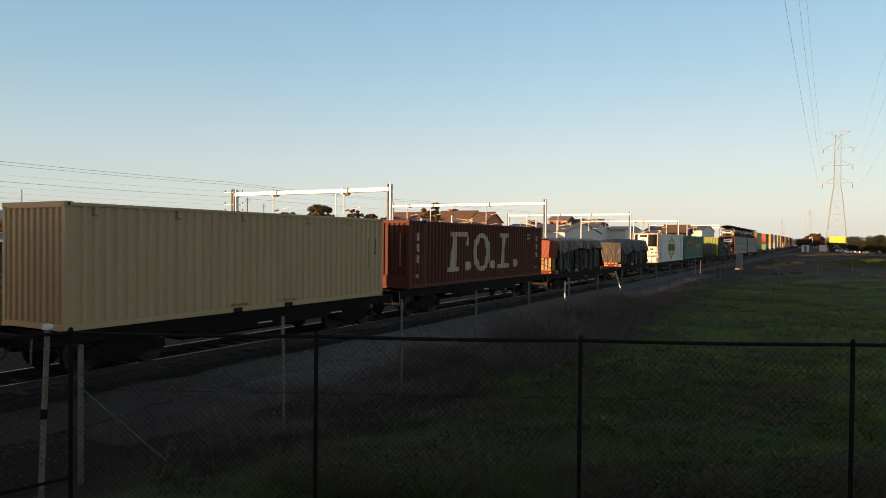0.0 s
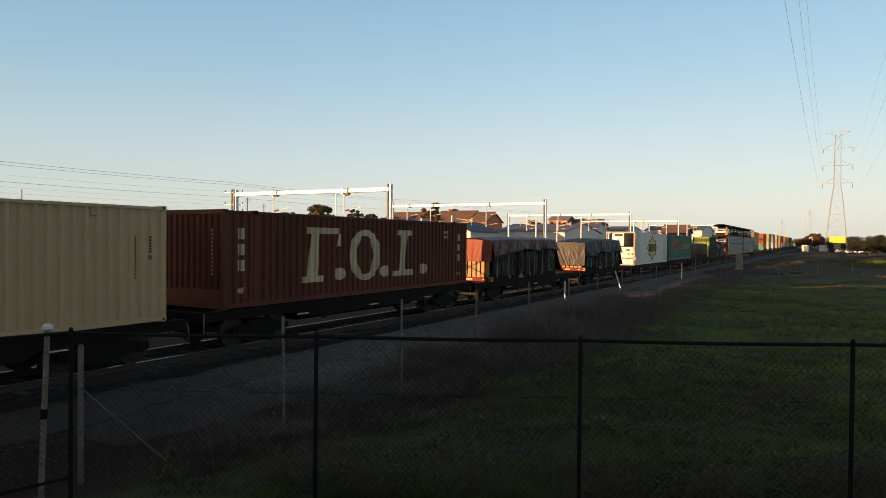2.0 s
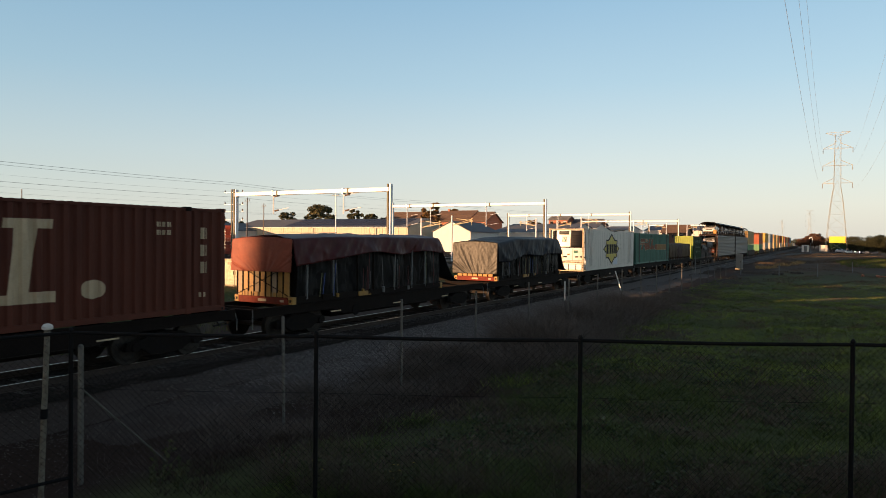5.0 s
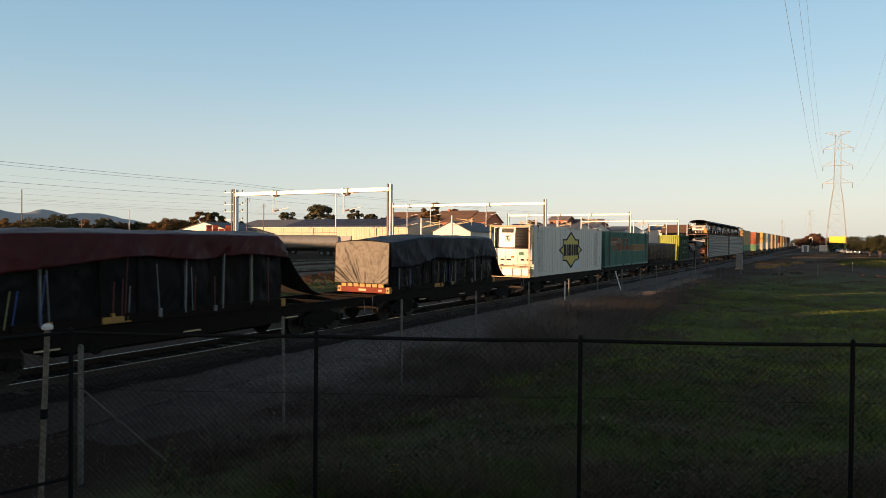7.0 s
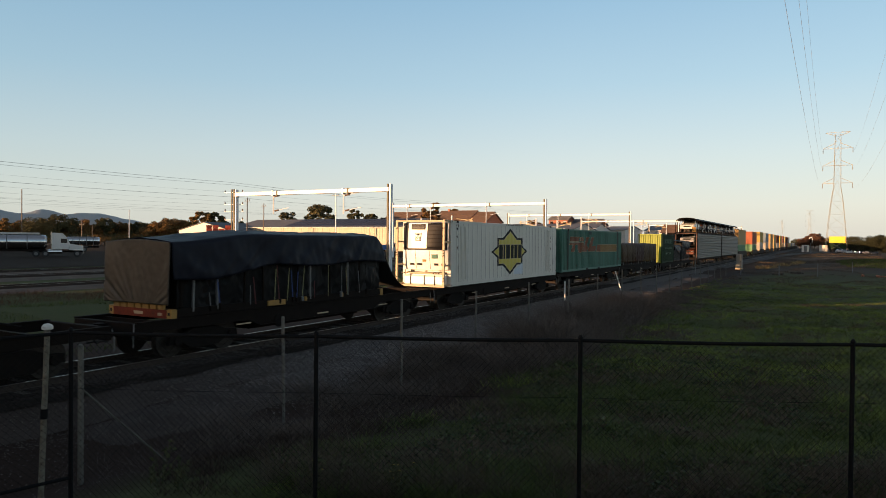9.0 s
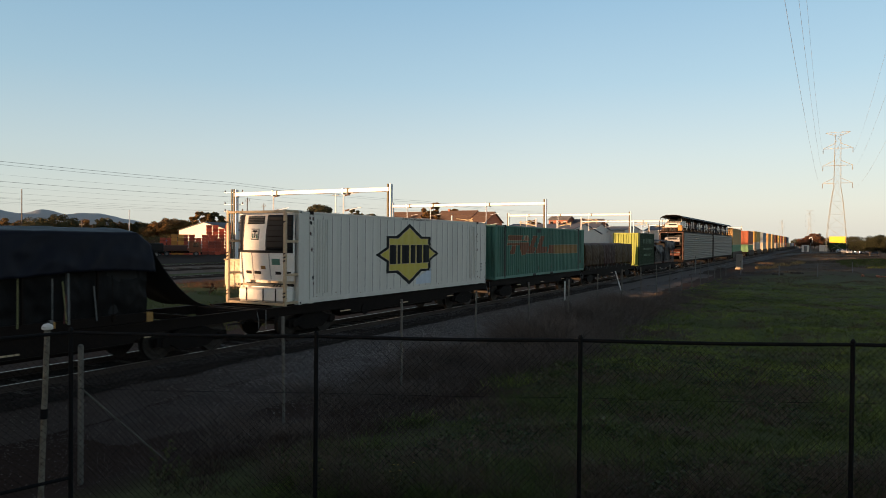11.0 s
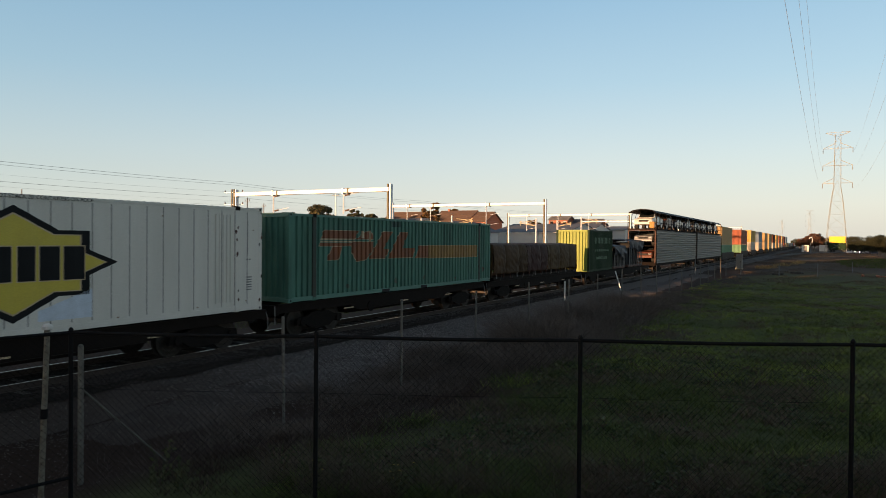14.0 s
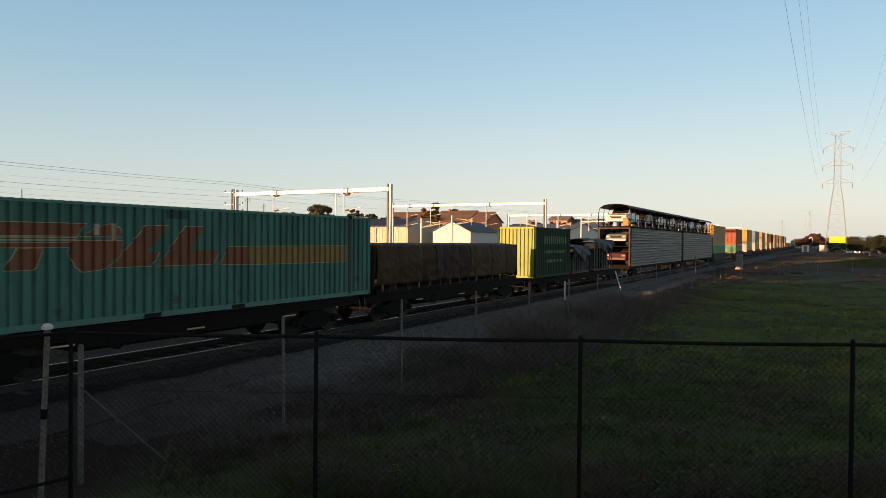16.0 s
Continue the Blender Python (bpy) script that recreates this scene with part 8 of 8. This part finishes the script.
y = 5.5 + 44 * g.uniform(0, 1, n) ** 1.1
x = g.normal(-8.8, 0.95, n) + 0.5 * np.sin(y * 0.35)
k = (x > -11.3 + 0.03 * y) & (x < -5.8) & behind_fence(x, y, 0.3) & (g.uniform(0, 1, n) < np.clip((y - 7.0) / 8.0, 0.03, 1))
x, y = x[k], y[k]
wild = np.array([smooth((b_ - 13) / 8) * smooth((40 - b_) / 8) for b_ in y])
clump = np.array([max(0.0, 0.55 + 1.2 * nz(a * 0.8, b_ * 0.5, 5)) for a, b_ in zip(x, y)])
k = g.uniform(0, 1, len(x)) < clump
x, y, wild, clump = x[k], y[k], wild[k], clump[k]
z = np.array([gz(a, b_) for a, b_ in zip(x, y)])
blades("dry_scrub", "tall brown dry weeds along the railway fence", x, y, z, g.uniform(0.18, 0.62, len(x)) * (0.6 + 1.7 * wild) * np.clip(clump, 0.5, 1.2), 0.0016 + 0.00017 * y, "scrub", g, 0.9, True)
# pale stalks and green weeds at the fence's foot
n = 30000
a = g.uniform(2.0, 12, n)
o = 0.1 + np.abs(g.normal(0, 0.9, n))
x = FENCE_O.x + FENCE_D.x * a + FENCE_N.x * o
y = FENCE_O.y + FENCE_D.y * a + FENCE_N.y * o
k = np.array([nz(p * 1.6, q * 1.6, 12) > 0.02 for p, q in zip(x, y)])
x, y = x[k], y[k]
z = np.array([gz(p, q) for p, q in zip(x, y)])
blades("fence_weeds", "pale dry stalks at the foot of the black fence", x, y, z, g.uniform(0.10, 0.42, len(x)), g.uniform(0.0015, 0.004, len(x)), "pale_dry", g, 0.7, True)


def weed(x, y, h, seed, flowers=0):
    ob = thing("weed", "spindly green weed with small yellow heads" if flowers else "low leafy green weed in the grass", "weed", pose(x, y, gz(x, y)), "weeds")
    r_ = random.Random(seed)
    bm, lv, fl = bmesh.new(), bmesh.new(), bmesh.new()
    for k in range(5 + flowers):
        a, l_ = r_.uniform(0, math.tau), r_.uniform(0.05, 0.22) * h / 0.5
        tip_ = Vector((math.cos(a) * l_, math.sin(a) * l_, h * r_.uniform(0.6, 1.0)))
        pipe(bm, [(0, 0, 0), tip_ * 0.5 + Vector((0, 0, 0.05)), tip_], 0.004, 4)
        for j in range(10):
            c_ = tip_ * r_.uniform(0.15, 0.95)
            u = Vector((r_.uniform(-1, 1), r_.uniform(-1, 1), r_.uniform(-0.3, 0.6))).normalized() * h * r_.uniform(0.06, 0.16)
            v_ = u.orthogonal().normalized() * u.length * 0.25
            lv.faces.new([lv.verts.new(c_), lv.verts.new(c_ + u * 0.5 + v_), lv.verts.new(c_ + u), lv.verts.new(c_ + u * 0.5 - v_)])
        if k < flowers:
            for j in range(5):
                q = j * math.tau / 5
                u = Vector((math.cos(q), math.sin(q), 0.3)) * 0.016
                v_ = u.orthogonal().normalized() * 0.008
                fl.faces.new([fl.verts.new(tip_), fl.verts.new(tip_ + u * 0.6 + v_), fl.verts.new(tip_ + u), fl.verts.new(tip_ + u * 0.6 - v_)])
    part("stem", bm, M["weed"], ob)
    part("leaves", lv, M["weed"], ob)
    if flowers:
        part("flower_heads", fl, M["flower"], ob)
    else:
        fl.free()


rnd = random.Random(77)
for i in range(16):
    k_ = rnd.uniform(0.4, 4.5)
    o_ = rnd.uniform(0.1, 0.9)
    weed(FENCE_O.x + FENCE_D.x * k_ + FENCE_N.x * o_, FENCE_O.y + FENCE_D.y * k_ + FENCE_N.y * o_, rnd.uniform(0.3, 0.62), i, 3 if i < 3 else 0)
for i in range(10):
    q = math.radians(rnd.uniform(-30, 3))
    d_ = rnd.uniform(14, 34)
    weed(math.sin(q) * d_, math.cos(q) * d_, rnd.uniform(0.5, 1.0), 50 + i)

# distant cars with their lamps lit, on the road beyond the field
LAMP = glow("headlamp_glow", (1.0, 0.9, 0.75), 6.0)
DRIVE = []
for x, y, pick, lab in ((10.7, 277, "carwhite", "white car parked with its lamps lit"), (13.2, 277, "carsilver", "silver car parked beyond the field"), (8.4, 279, "carwhite", "white car parked beyond the field"), (15.9, 277, "cardark", "dark car parked beyond the field"),
                       (17.5, 281, "cardark", "dark car driving with headlamps on"), (1.0, 284, "carsilver", "silver car driving with headlamps on")):
    v = car(lab, pick)
    v["group"] = "distant cars"
    v.matrix_basis = pose(x, y, gz(x, y), 0, 0, 0)
    if "lamps" in lab:
        for s in (-0.65, 0.65):
            part("lit_lamp", bbox(s - 0.11, s + 0.11, -2.36, -2.31, 0.74, 0.90, 0.02), LAMP, v, "glowing headlamp")
    if "driving" in lab:
        DRIVE.append((v, x, y))

# rubble, pale pipe and low objects on the bare ground
for x, y, L_, m_, lab in ((-4.5, 85, 1.4, "concrete", "pale broken concrete pipe on bare soil"), (5.2, 88, 2.6, "brick", "low heap of broken orange bricks"), (-2.5, 92, 1.2, "concrete", "grey lump of rubble")):
    ob = thing("rubble", lab, "rubble", pose(x, y, gz(x, y)), "rubble")
    r_ = random.Random(int(x * 10))
    for k in range(9):
        s = r_.uniform(0.06, 0.20) if m_ == "brick" else r_.uniform(0.12, 0.34)
        bm = bmesh.new()
        bmesh.ops.create_icosphere(bm, subdivisions=1, radius=s)
        for v_ in bm.verts:
            v_.co *= r_.uniform(0.7, 1.15)
        p_ = part("lump", bm, M[m_], ob)
        p_.matrix_basis = pose(r_.uniform(-L_ / 2, L_ / 2), r_.uniform(-0.4, 0.4), s * 0.4)
for x, y, t in ((-4.1, 84, 0.75), (-0.35, 84, 0.9), (3.35, 98, 0.85), (-8.0, 84, 0.9)):
    ob = thing("marker_post", "thin grey stake in the bare soil", "post", pose(x, y, gz(x, y)), "stakes")
    part("stake", rod(bmesh.new(), (0, 0, -0.2), (0, 0, t + 0.5), 0.05, 6), M["galv"], ob)

# signal and equipment case beside the distant line
ob = thing("railway_signal", "slim railway signal post with a white hooded head", "signal", pose(-3.8, 303, -0.5))
part("post", rod(bmesh.new(), (0, 0, 0), (0, 0, 5.4), 0.12, 8), M["galv"], ob)
part("signal_head", bbox(-0.45, 0.45, -0.2, 0.2, 3.9, 5.9, 0.1), M["steel"], ob)
part("hood", pipe(bmesh.new(), [(0.45, -0.3, 3.6), (0.55, -0.3, 5.2), (0.3, -0.3, 5.9), (-0.3, -0.3, 5.9), (-0.5, -0.3, 5.3)], 0.14, 6), M["carwhite"], ob, "white hood")
ob = thing("equipment_case", "wide equipment case beside the line, white for the sun on it", "cabinet", pose(-5.6, 302, -0.5))
# white stands for sunlight on a grey case
part("case", bbox(-1.3, 1.2, -0.6, 0.6, 0.2, 2.9, 0.05), M["carwhite"], ob)
part("roof", bbox(-1.4, 1.3, -0.7, 0.7, 2.9, 3.0, 0.03), M["galv"], ob)
part("door", bbox(-0.5, 0.5, -0.64, -0.6, 0.3, 2.6, 0.02), M["galv"], ob)
part("plinth", bbox(-1.4, 1.3, -0.7, 0.7, 0.0, 0.2, 0.03), M["concrete"], ob)


def motions():
    def gone(t):
        return 4.767 * t + 0.011 * t * t
    beat = [i * 0.5 for i in range(33)]
    for ob, x, y, z in TRAIN:
        walk(ob, [(t, pose(x, y - gone(t), z)) for t in beat])
    for ob, a in WHEELS[:44]:
        walk(ob, [(i / 10, pose(0, a, 0.44, math.degrees(gone(i / 10) / 0.44))) for i in range(161)])
    a, b = DRIVE
    path = [(0.0, 19.3, 291.0), (1.5, 15.2, 287.0), (3.0, 14.2, 283.0), (4.0, 13.9, 281.5), (5.0, 13.7, 281.0), (16.0, 13.6, 280.8)]
    walk(a[0], [(t, pose(x, y, gz(x, y), 0, 0, -46)) for t, x, y in path])
    path = [(0.0, 6.6, 296.0), (11.0, 6.8, 295.8), (12.5, 8.2, 294.4), (15.0, 15.4, 287.5), (16.0, 18.3, 284.7)]
    walk(b[0], [(t, pose(x, y, gz(x, y), 0, 0, 46)) for t, x, y in path])


motions()
